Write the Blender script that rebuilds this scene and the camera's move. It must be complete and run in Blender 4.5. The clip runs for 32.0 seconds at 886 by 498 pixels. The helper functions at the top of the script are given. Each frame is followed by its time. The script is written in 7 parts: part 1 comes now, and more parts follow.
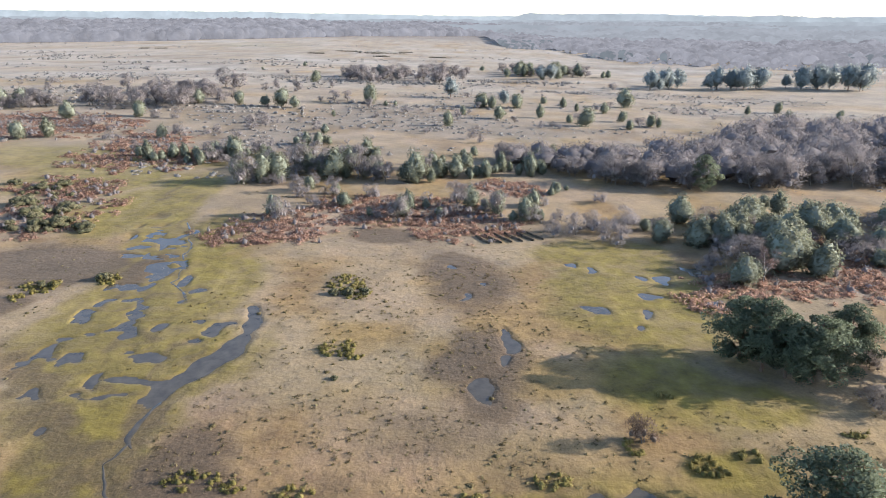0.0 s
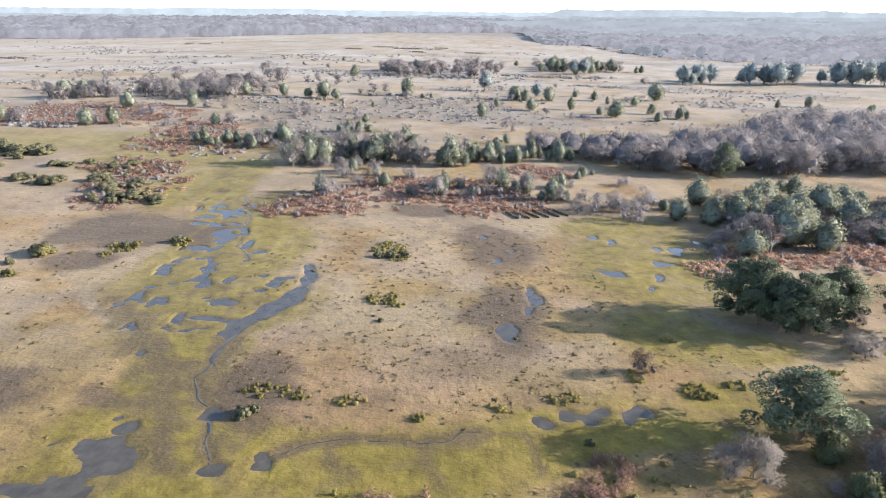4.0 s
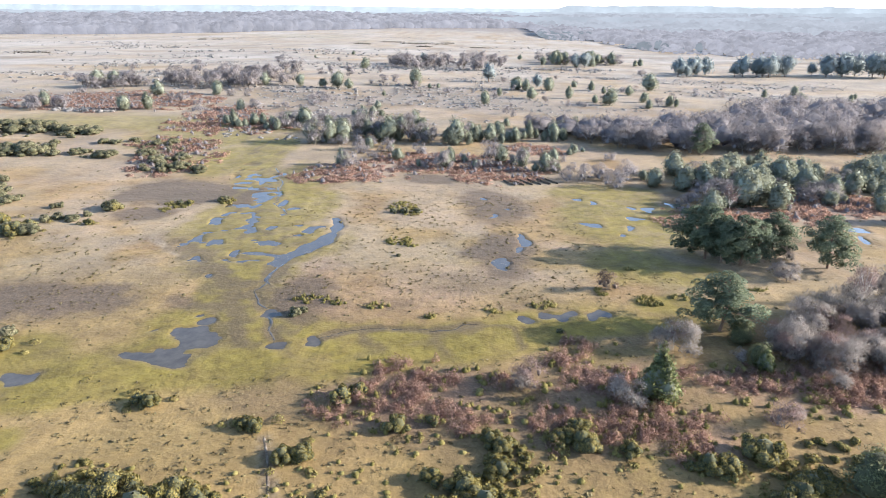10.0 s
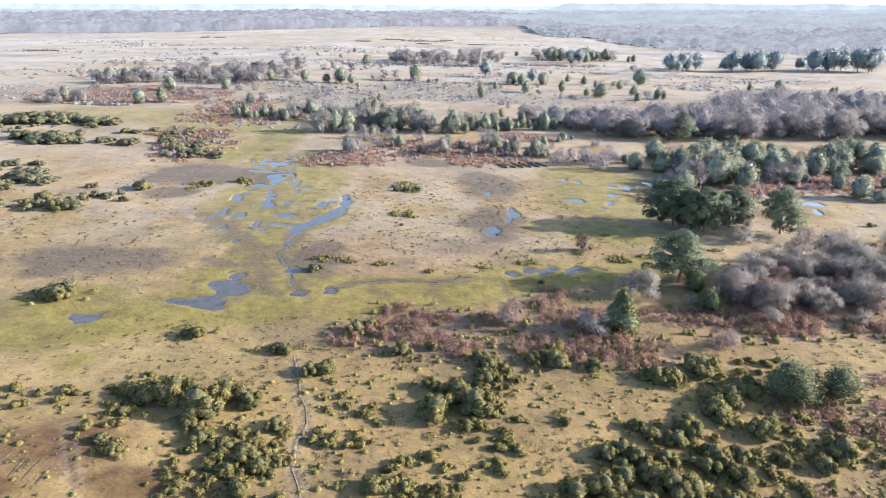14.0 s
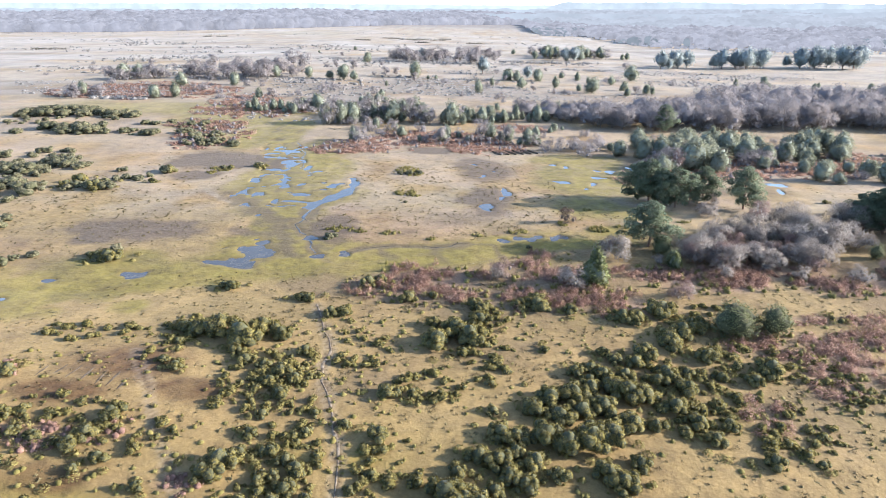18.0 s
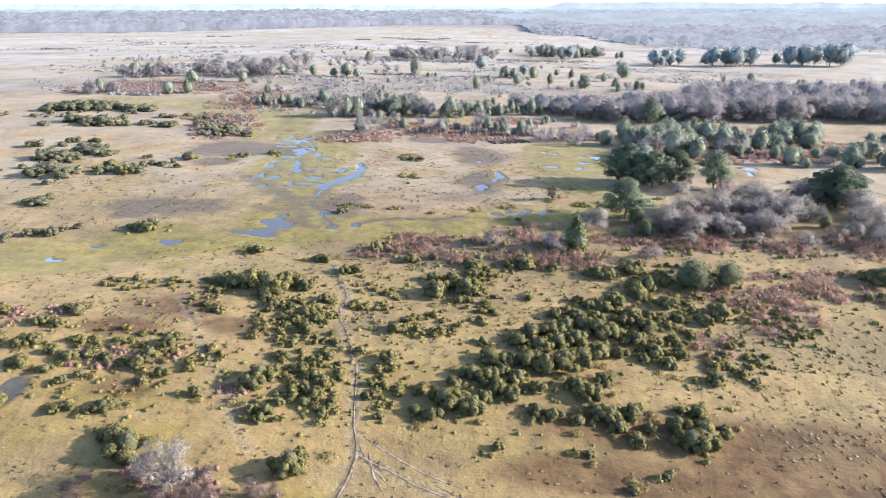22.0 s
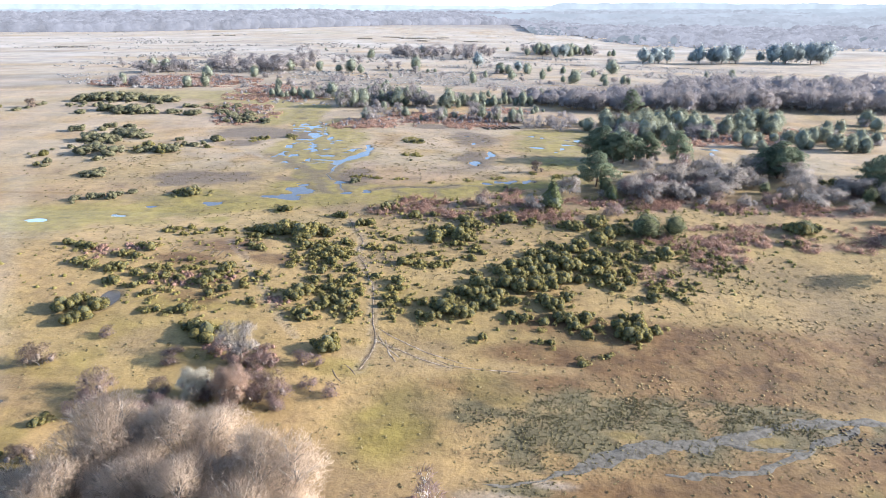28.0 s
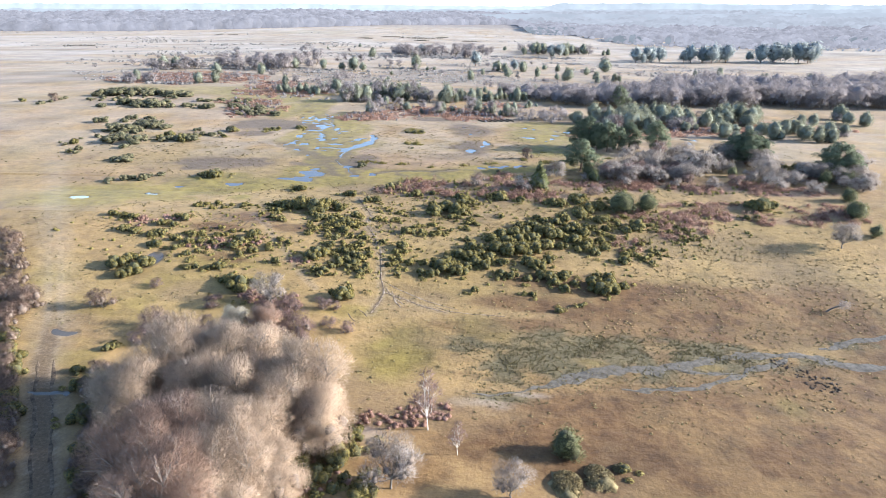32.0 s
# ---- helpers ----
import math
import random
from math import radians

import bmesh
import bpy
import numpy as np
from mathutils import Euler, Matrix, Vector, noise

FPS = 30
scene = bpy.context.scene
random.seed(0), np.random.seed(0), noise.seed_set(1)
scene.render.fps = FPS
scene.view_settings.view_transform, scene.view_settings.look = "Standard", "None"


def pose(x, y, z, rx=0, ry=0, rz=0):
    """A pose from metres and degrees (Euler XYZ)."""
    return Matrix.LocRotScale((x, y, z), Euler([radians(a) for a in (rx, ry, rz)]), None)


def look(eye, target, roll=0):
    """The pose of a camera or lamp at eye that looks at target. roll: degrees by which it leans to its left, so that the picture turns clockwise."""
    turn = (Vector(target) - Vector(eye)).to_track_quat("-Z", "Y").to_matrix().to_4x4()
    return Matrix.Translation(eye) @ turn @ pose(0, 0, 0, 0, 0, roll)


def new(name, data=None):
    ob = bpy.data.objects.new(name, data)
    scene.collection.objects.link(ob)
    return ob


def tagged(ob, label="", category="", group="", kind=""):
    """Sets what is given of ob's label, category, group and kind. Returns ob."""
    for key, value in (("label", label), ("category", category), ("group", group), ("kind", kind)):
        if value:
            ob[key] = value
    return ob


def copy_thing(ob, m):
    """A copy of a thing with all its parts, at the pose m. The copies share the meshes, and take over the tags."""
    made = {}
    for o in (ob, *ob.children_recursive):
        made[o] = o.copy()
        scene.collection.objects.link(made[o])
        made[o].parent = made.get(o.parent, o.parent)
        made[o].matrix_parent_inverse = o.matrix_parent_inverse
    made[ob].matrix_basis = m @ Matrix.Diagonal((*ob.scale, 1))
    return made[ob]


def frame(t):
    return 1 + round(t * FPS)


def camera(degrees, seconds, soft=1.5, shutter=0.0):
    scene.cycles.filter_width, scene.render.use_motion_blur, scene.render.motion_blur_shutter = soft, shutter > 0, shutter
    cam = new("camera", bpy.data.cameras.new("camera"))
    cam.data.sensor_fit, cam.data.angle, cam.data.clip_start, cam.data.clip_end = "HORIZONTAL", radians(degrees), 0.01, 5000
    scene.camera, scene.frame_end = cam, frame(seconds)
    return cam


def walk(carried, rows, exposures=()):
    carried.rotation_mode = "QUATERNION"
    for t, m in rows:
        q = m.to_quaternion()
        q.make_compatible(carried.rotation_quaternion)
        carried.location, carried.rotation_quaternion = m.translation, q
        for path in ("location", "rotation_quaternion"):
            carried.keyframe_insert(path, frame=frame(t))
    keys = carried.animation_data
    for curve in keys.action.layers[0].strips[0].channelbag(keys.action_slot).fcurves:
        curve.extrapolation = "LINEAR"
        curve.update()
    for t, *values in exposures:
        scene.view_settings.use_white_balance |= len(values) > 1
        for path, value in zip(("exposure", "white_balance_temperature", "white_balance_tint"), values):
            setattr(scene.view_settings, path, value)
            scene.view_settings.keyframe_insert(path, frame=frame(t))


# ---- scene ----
cam = camera(68.0, 32.0, 0.8)
PATH = [
    (0, look((-0.00, 0.00, 49.63), (-0.00, 94.36, 16.50), 0.40)),
    (1, look((-0.09, -3.64, 49.56), (-1.36, 90.67, 16.33), 0.36)),
    (2, look((-0.08, -7.60, 49.36), (-2.56, 86.64, 16.01), 0.33)),
    (3, look((-0.05, -11.85, 49.18), (-3.75, 82.31, 15.70), 0.32)),
    (6, look((0.24, -25.21, 48.70), (-5.83, 68.72, 14.92), 0.26)),
    (7, look((0.47, -29.77, 48.50), (-5.52, 64.13, 14.63), 0.24)),
    (8, look((0.74, -34.40, 48.34), (-5.14, 59.49, 14.42), 0.23)),
    (9, look((1.04, -39.07, 48.25), (-4.69, 54.80, 14.26), 0.24)),
    (10, look((1.38, -43.77, 48.16), (-4.31, 50.08, 14.11), 0.23)),
    (11, look((1.78, -48.51, 48.07), (-3.91, 45.32, 13.96), 0.19)),
    (12, look((2.28, -53.20, 48.00), (-3.44, 40.60, 13.83), 0.13)),
    (13, look((2.68, -57.95, 48.00), (-3.01, 35.82, 13.74), 0.06)),
    (14, look((2.99, -62.72, 47.99), (-2.68, 31.04, 13.68), 0.02)),
    (17, look((3.58, -76.95, 48.03), (-1.89, 16.79, 13.64), -0.00)),
    (18, look((3.85, -81.78, 48.01), (-1.58, 11.96, 13.61), 0.02)),
    (19, look((4.16, -86.59, 47.98), (-1.25, 7.16, 13.59), 0.02)),
    (20, look((4.50, -91.36, 47.95), (-0.92, 2.39, 13.57), 0.01)),
    (21, look((4.85, -96.12, 47.89), (-0.59, -2.38, 13.51), -0.05)),
    (22, look((5.16, -100.93, 47.78), (-0.29, -7.18, 13.41), -0.14)),
    (23, look((5.45, -105.82, 47.65), (0.03, -12.06, 13.29), -0.17)),
    (24, look((5.73, -110.80, 47.53), (0.34, -17.04, 13.19), -0.15)),
    (25, look((6.01, -115.82, 47.45), (0.63, -22.05, 13.12), -0.12)),
    (28, look((7.07, -130.81, 47.48), (1.78, -37.04, 13.15), -0.05)),
    (29, look((7.39, -135.91, 47.50), (2.13, -42.14, 13.17), -0.03)),
    (30, look((7.73, -141.10, 47.55), (2.52, -47.32, 13.22), -0.02)),
    (31, look((8.07, -146.27, 47.59), (2.87, -52.49, 13.26), 0.01)),
    (32, look((8.41, -151.42, 47.60), (3.26, -57.64, 13.28), 0.04)),
]
walk(cam, PATH, [(0, 0.86, 6450, 10), (1, 1.04, 6480, 10), (3, 1.12, 6470, 10), (7, 1.2, 6400, 10), (14, 1.36, 6220, 10), (24, 1.43, 6050, 10), (32, 1.37, 6120, 10)])

# glow strength of the haze painted on far woods and hills
HAZE_GLOW = 0.5
# ---- world, sun, exposure ----
SUN_EL, SUN_AZ = 18.0, 85.0          # azimuth in degrees from the camera's heading, clockwise
world = bpy.data.worlds.new("world")
scene.world = world
world.use_nodes = True
wn = world.node_tree
sky = wn.nodes.new("ShaderNodeTexSky")
sky.sky_type, sky.sun_disc = "NISHITA", False
sky.sun_elevation, sky.sun_rotation = radians(SUN_EL), radians(SUN_AZ)
sky.air_density, sky.dust_density, sky.ozone_density = 0.7, 0.7, 1.3
wn.nodes["Background"].inputs["Strength"].default_value = 0.23
wn.links.new(sky.outputs[0], wn.nodes["Background"].inputs[0])
lamp = bpy.data.lights.new("sun", "SUN")
lamp.energy, lamp.angle, lamp.color = 6.7, radians(0.6), (1.0, 0.93, 0.84)
sun = new("sun", lamp)
d_sun = Vector((math.sin(radians(SUN_AZ)) * math.cos(radians(SUN_EL)), math.cos(radians(SUN_AZ)) * math.cos(radians(SUN_EL)), math.sin(radians(SUN_EL))))
sun.matrix_world = look(d_sun * 300, (0, 0, 0))

# ---- small tools ----
rng = np.random.default_rng(7)


def vnoise(x, y, cell, seed=0):
    """Smooth value noise in -1..1 on arrays."""
    x, y = np.asarray(x, float) / cell, np.asarray(y, float) / cell
    i, j = np.floor(x).astype(np.int64), np.floor(y).astype(np.int64)
    u, v = x - i, y - j
    u, v = u * u * (3 - 2 * u), v * v * (3 - 2 * v)

    def h(a, b):
        n = (a * 374761393 + b * 668265263 + seed * 974711) & 0xFFFFFFFF
        n = ((n ^ (n >> 13)) * 1274126177) & 0xFFFFFFFF
        return ((n ^ (n >> 16)) & 0xFFFF) / 32767.5 - 1
    return (h(i, j) * (1 - u) + h(i + 1, j) * u) * (1 - v) + (h(i, j + 1) * (1 - u) + h(i + 1, j + 1) * u) * v


def fbm(x, y, cell, seed=0):
    return (vnoise(x, y, cell, seed) + 0.5 * vnoise(x, y, cell / 2.1, seed + 1) + 0.25 * vnoise(x, y, cell / 4.3, seed + 2)) / 1.4


def smooth(a, b, x):
    s = np.clip((np.asarray(x, float) - a) / (b - a), 0, 1)
    return s * s * (3 - 2 * s)


TY = [-400, -170, -90, -60, -36, -10, 0, 18, 46, 70, 160, 250, 400, 1500, 5000]
TZ = [-7.5, -7.5, -7.5, -7.4, -6.3, -3.6, -3.0, -2.1, -0.9, 0, 0, 1.5, 2, 2, 2]
BY, BX = [-400, -5, 25, 60, 150, 5000], [-0.062, -0.062, -0.01, 0, -0.02, -0.02]


def tz(x, y):
    """The height of the land."""
    x, y = np.asarray(x, float), np.asarray(y, float)
    xx = np.where(y < 40, np.clip(x, -85, 75), np.clip(x, -200, 200))
    z = np.interp(y, TY, TZ) + np.interp(y, BY, BX) * xx
    return z + 7 * smooth(900, 1500, y)


def mesh_of(name, verts, faces, mat=None, smooth_shade=False, normals=None):
    """A mesh from arrays: verts (n, 3), faces (m, 3 or 4); normals for soft foliage."""
    me = bpy.data.meshes.new(name)
    verts, faces = np.asarray(verts, np.float32), np.asarray(faces, np.int32)
    m, k = faces.shape
    if normals is not None:
        nn = np.asarray(normals, np.float32)
        nn = nn / np.maximum(np.linalg.norm(nn, axis=1, keepdims=True), 1e-6)
        p = verts[faces]
        turned = (np.cross(p[:, 1] - p[:, 0], p[:, 2] - p[:, 0]) * nn[faces[:, 0]]).sum(1) < 0
        faces = np.where(turned[:, None], faces[:, ::-1], faces)
    me.vertices.add(len(verts)), me.loops.add(m * k), me.polygons.add(m)
    me.vertices.foreach_set("co", verts.ravel())
    me.loops.foreach_set("vertex_index", faces.ravel())
    me.polygons.foreach_set("loop_start", np.arange(m, dtype=np.int32) * k)
    if smooth_shade or normals is not None:
        me.polygons.foreach_set("use_smooth", np.ones(m, bool))
    me.update(calc_edges=True)
    if normals is not None:
        me.normals_split_custom_set_from_vertices(nn)
    if mat:
        me.materials.append(mat)
    return me


def part(name, me, parent, label=""):
    ob = new(name, me)
    ob.parent = parent
    return tagged(ob, label=label)


def leaf_tris(c, n, size, slim=0.45, along=None):
    """Small pointed sprays as single triangles: centres c, facing n."""
    k = len(c)
    a = np.cross(n, rng.normal(size=(k, 3))) if along is None else along
    a = a / np.maximum(np.linalg.norm(a, axis=1, keepdims=True), 1e-6)
    b = np.cross(n, a)
    b /= np.maximum(np.linalg.norm(b, axis=1, keepdims=True), 1e-6)
    s = (np.asarray(size) * np.ones(k))[:, None]
    v = np.stack([c - a * s * 0.5 - b * s * slim, c - a * s * 0.5 + b * s * slim, c + a * s * 0.75], 1).reshape(-1, 3)
    return v, np.arange(3 * k).reshape(-1, 3)


def join(*pairs):
    vs, fs, o = [], [], 0
    for v, f in pairs:
        f = np.asarray(f)
        vs.append(v), fs.append(f + o)
        o += len(v)
    return np.concatenate(vs), np.concatenate(fs)


def tube(points, radii, sides=6):
    """A tapered limb along points, as quads."""
    points, radii = np.asarray(points, float), np.asarray(radii, float)
    t = np.gradient(points, axis=0)
    t /= np.maximum(np.linalg.norm(t, axis=1, keepdims=True), 1e-6)
    up = np.where(abs(t[:, 2:]) > 0.9, np.array([[1.0, 0, 0]]), np.array([[0, 0, 1.0]]))
    a = np.cross(t, up)
    a /= np.linalg.norm(a, axis=1, keepdims=True)
    b = np.cross(t, a)
    th = np.linspace(0, 2 * np.pi, sides, endpoint=False)
    ring = a[:, None] * np.cos(th)[None, :, None] + b[:, None] * np.sin(th)[None, :, None]
    v = (points[:, None] + ring * radii[:, None, None]).reshape(-1, 3)
    f = []
    for i in range(len(points) - 1):
        for j in range(sides):
            f.append((i * sides + j, i * sides + (j + 1) % sides, (i + 1) * sides + (j + 1) % sides, (i + 1) * sides + j))
    return v, np.array(f)


def ball(c, r, seed, seg=8, rings=6, lump=0.25):
    """A lumpy closed mass, as quads (poles pinched)."""
    th, ph = np.meshgrid(np.linspace(0, 2 * np.pi, seg, endpoint=False), np.linspace(0.08, np.pi - 0.08, rings), indexing="xy")
    d = np.stack([np.sin(ph) * np.cos(th), np.sin(ph) * np.sin(th), np.cos(ph)], -1).reshape(-1, 3)
    k = 1 + lump * (vnoise(d[:, 0] * 3 + d[:, 2] * 2, d[:, 1] * 3 - d[:, 2], 1.0, seed))
    v = np.asarray(c) + d * np.asarray(r) * k[:, None]
    f = [(i * seg + j, i * seg + (j + 1) % seg, (i + 1) * seg + (j + 1) % seg, (i + 1) * seg + j) for i in range(rings - 1) for j in range(seg)]
    return v, np.array(f)


# ---- materials ----
def nodes_of(name):
    m = bpy.data.materials.new(name)
    m.use_nodes = True
    t = m.node_tree
    return m, t.nodes, t.links, t.nodes["Principled BSDF"]


def ramp(nodes, stops):
    r = nodes.new("ShaderNodeValToRGB")
    e = r.color_ramp.elements
    while len(e) < len(stops):
        e.new(0.5)
    for k, (p, c) in enumerate(stops):
        e[k].position, e[k].color = p, (*c, 1)
    return r


def tex_noise(nodes, links, vec, scale, detail=5, rough=0.6):
    n = nodes.new("ShaderNodeTexNoise")
    n.inputs["Scale"].default_value, n.inputs["Detail"].default_value, n.inputs["Roughness"].default_value = scale, detail, rough
    links.new(vec, n.inputs["Vector"])
    return n.outputs["Fac"]


def mix(nodes, links, fac, a, b):
    m = nodes.new("ShaderNodeMix")
    m.data_type = "RGBA"
    if isinstance(fac, (int, float)):
        m.inputs[0].default_value = fac
    else:
        links.new(fac, m.inputs[0])
    for k, s in ((6, a), (7, b)):
        if isinstance(s, tuple):
            m.inputs[k].default_value = (*s, 1)
        else:
            links.new(s, m.inputs[k])
    return m.outputs[2]


def plant(name, dark, mid, light, rough=0.6, island=True, scale=0.6, spec=0.4, thin=0.22, vary=0.55, sheen=0.02):
    """Foliage or bark: colour varies by spray, by plant and by a coarse noise."""
    m, n, l, p = nodes_of(name)
    geo, info = n.new("ShaderNodeNewGeometry"), n.new("ShaderNodeObjectInfo")
    r = ramp(n, [(0.0, dark), (0.5, mid), (1.0, light)])
    a = tex_noise(n, l, geo.outputs["Position"], scale, 3)
    s = n.new("ShaderNodeMath")
    s.operation = "MULTIPLY_ADD"
    l.new(geo.outputs["Random Per Island"], s.inputs[0])
    s.inputs[1].default_value = vary if island else 0.0
    l.new(a, s.inputs[2])
    s2 = n.new("ShaderNodeMath")
    s2.operation = "MULTIPLY_ADD"
    l.new(info.outputs["Random"], s2.inputs[0])
    s2.inputs[1].default_value = 0.35
    l.new(s.outputs[0], s2.inputs[2])
    s3 = n.new("ShaderNodeMath")
    s3.operation = "SUBTRACT"
    l.new(s2.outputs[0], s3.inputs[0])
    s3.inputs[1].default_value = 0.18 + vary / 2 if island else 0.18
    l.new(s3.outputs[0], r.inputs[0])
    l.new(r.outputs[0], p.inputs["Base Color"])
    p.inputs["Roughness"].default_value = rough
    p.inputs["Specular IOR Level"].default_value = spec
    p.inputs["Sheen Weight"].default_value, p.inputs["Sheen Roughness"].default_value = sheen, 0.5
    if island and thin:                  # thin leaves and twigs pass light; far kinds more, lifting shade like haze
        t, mx = n.new("ShaderNodeBsdfTranslucent"), n.new("ShaderNodeMixShader")
        l.new(r.outputs[0], t.inputs["Color"])
        mx.inputs[0].default_value = thin
        l.new(p.outputs[0], mx.inputs[1])
        l.new(t.outputs[0], mx.inputs[2])
        l.new(mx.outputs[0], n["Material Output"].inputs["Surface"])
    return m


M_GORSE = plant("gorse_foliage", (0.095, 0.081, 0.023), (0.177, 0.148, 0.046), (0.278, 0.226, 0.085), 0.8, spec=0.15, vary=0.4)
# darker gorse colour for bush insides: shade between leaves painted in
M_GORSE_CORE = plant("gorse_inner_shade", (0.036, 0.038, 0.016), (0.058, 0.058, 0.026), (0.085, 0.078, 0.036), 0.9, False)
M_HOLLY = plant("holly_leaves", (0.13, 0.138, 0.092), (0.215, 0.222, 0.155), (0.31, 0.315, 0.235), 0.75, spec=0.15, thin=0.4, vary=0.4)
M_HOLLY_DARK = plant("dark_holly_leaves", (0.065, 0.07, 0.03), (0.12, 0.125, 0.055), (0.19, 0.195, 0.10), 0.7, spec=0.15, vary=0.4)
# darker holly colour for inner crowns, painted shade
M_HOLLY_CORE = plant("holly_inner_shade", (0.085, 0.092, 0.062), (0.12, 0.128, 0.088), (0.15, 0.158, 0.11), 0.9, False)
M_PINE = plant("pine_needles", (0.061, 0.078, 0.048), (0.114, 0.138, 0.087), (0.204, 0.229, 0.140), 0.75, spec=0.15, thin=0.3)
M_BARK = plant("grey_bark", (0.06, 0.05, 0.04), (0.13, 0.11, 0.09), (0.22, 0.19, 0.16), 0.85, False, 2.0)
M_PINEBARK = plant("pine_bark", (0.08, 0.05, 0.035), (0.16, 0.10, 0.07), (0.25, 0.16, 0.11), 0.85, False, 2.0)
M_BIRCH = plant("birch_bark", (0.360, 0.328, 0.289), (0.520, 0.484, 0.433), (0.640, 0.601, 0.547), 0.7, False, 1.5)
M_PALEBARK = plant("pale_willow_bark", (0.156, 0.129, 0.105), (0.265, 0.226, 0.191), (0.374, 0.328, 0.281), 0.85, False, 2.0)
M_TWIG = plant("grey_brown_twigs", (0.165, 0.142, 0.127), (0.27, 0.235, 0.212), (0.385, 0.342, 0.312), 0.85, thin=0.35, vary=0.4)
M_TWIG_PALE = plant("pale_willow_twigs", (0.251, 0.186, 0.137), (0.428, 0.328, 0.242), (0.607, 0.472, 0.354), 0.85, thin=0.5, vary=0.45)
M_TWIG_CREAM = plant("cream_twigs", (0.367, 0.326, 0.244), (0.510, 0.464, 0.358), (0.653, 0.601, 0.470), 0.85, thin=0.35, vary=0.4)
M_TWIG_PURPLE = plant("purple_brown_twigs", (0.112, 0.070, 0.064), (0.185, 0.123, 0.112), (0.267, 0.189, 0.170), 0.85, thin=0.35, vary=0.35)
M_TWIG_RED = plant("reddish_twigs", (0.220, 0.148, 0.108), (0.324, 0.217, 0.163), (0.415, 0.293, 0.225), 0.85, thin=0.5, vary=0.4)
M_BRACKEN = plant("dead_bracken", (0.170, 0.091, 0.066), (0.288, 0.168, 0.125), (0.416, 0.272, 0.212), 0.85, thin=0.35, vary=0.25)
M_HEATHER = plant("brown_heather", (0.06, 0.04, 0.03), (0.13, 0.085, 0.065), (0.22, 0.15, 0.11), 0.85)
M_GRASS = plant("dry_tussock_grass", (0.12, 0.098, 0.046), (0.175, 0.143, 0.07), (0.235, 0.195, 0.105), 0.85, vary=0.35, spec=0.1)
M_ROUGH = plant("tawny_grass", (0.085, 0.068, 0.03), (0.145, 0.113, 0.055), (0.22, 0.178, 0.095), 0.85, vary=0.35, spec=0.1)
M_CLOD = plant("peat_clods", (0.03, 0.022, 0.017), (0.06, 0.045, 0.034), (0.11, 0.085, 0.06), 0.9, vary=0.3)
M_BOGGRASS = plant("bog_tussock", (0.118, 0.084, 0.039), (0.206, 0.145, 0.069), (0.294, 0.216, 0.112), 0.85, spec=0.1)
# far bare trees: paler, lavender-grey twigs, haze put into the colour
M_OAK = plant("hazed_oak_twigs", (0.202, 0.178, 0.174), (0.256, 0.226, 0.221), (0.309, 0.274, 0.267), 0.85, thin=0.45, vary=0.2)
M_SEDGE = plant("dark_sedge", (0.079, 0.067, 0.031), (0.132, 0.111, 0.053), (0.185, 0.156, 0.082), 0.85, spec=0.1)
# darker copy of the oak twigs: shade inside crowns put into colour
M_OAK_MASS = plant("shaded_oak_twigs", (0.165, 0.149, 0.151), (0.204, 0.185, 0.187), (0.242, 0.220, 0.220), 0.9, False, 2.0)
# far holly: lighter and greyer than near holly to paint in haze
M_HOLLY_FAR = plant("hazed_holly_leaves", (0.160, 0.165, 0.118), (0.204, 0.210, 0.150), (0.254, 0.257, 0.188), 0.9, spec=0.05, thin=0.5, vary=0.2)
# far holly insides: painted shade, itself paled for haze
M_HOLLY_MASS = plant("hazed_inner_shade", (0.143, 0.159, 0.120), (0.182, 0.198, 0.153), (0.221, 0.237, 0.185), 0.9, False)
# gorse and bracken farther off, lightened as painted haze
M_GORSE_HAZED = plant("hazed_gorse", (0.12, 0.112, 0.062), (0.19, 0.175, 0.105), (0.265, 0.24, 0.152), 0.85, spec=0.1, thin=0.35, vary=0.4)
M_BRACKEN_PINK = plant("hazed_bracken", (0.268, 0.154, 0.110), (0.354, 0.215, 0.157), (0.433, 0.281, 0.208), 0.9, thin=0.4, scale=0.25, vary=0.1)
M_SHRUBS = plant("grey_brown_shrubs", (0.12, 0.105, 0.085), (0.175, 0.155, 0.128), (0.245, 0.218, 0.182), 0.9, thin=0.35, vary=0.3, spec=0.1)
# far shrubs and pines: pale bluish grey stands in for haze
M_SHRUBS_FAR = plant("hazed_shrubs", (0.24, 0.22, 0.205), (0.30, 0.28, 0.26), (0.36, 0.335, 0.31), 0.9, thin=0.5, vary=0.2)
M_FAREVER = plant("hazed_evergreens", (0.216, 0.240, 0.240), (0.246, 0.274, 0.272), (0.282, 0.310, 0.305), 0.9, scale=0.05, spec=0.05, thin=0.5, vary=0.15)


# far pine insides: a darker copy as painted shade, paled for haze
M_FAREVER_CORE = plant("hazed_evergreen_inner_shade", (0.165, 0.188, 0.185), (0.210, 0.237, 0.231), (0.255, 0.285, 0.278), 0.9, False)


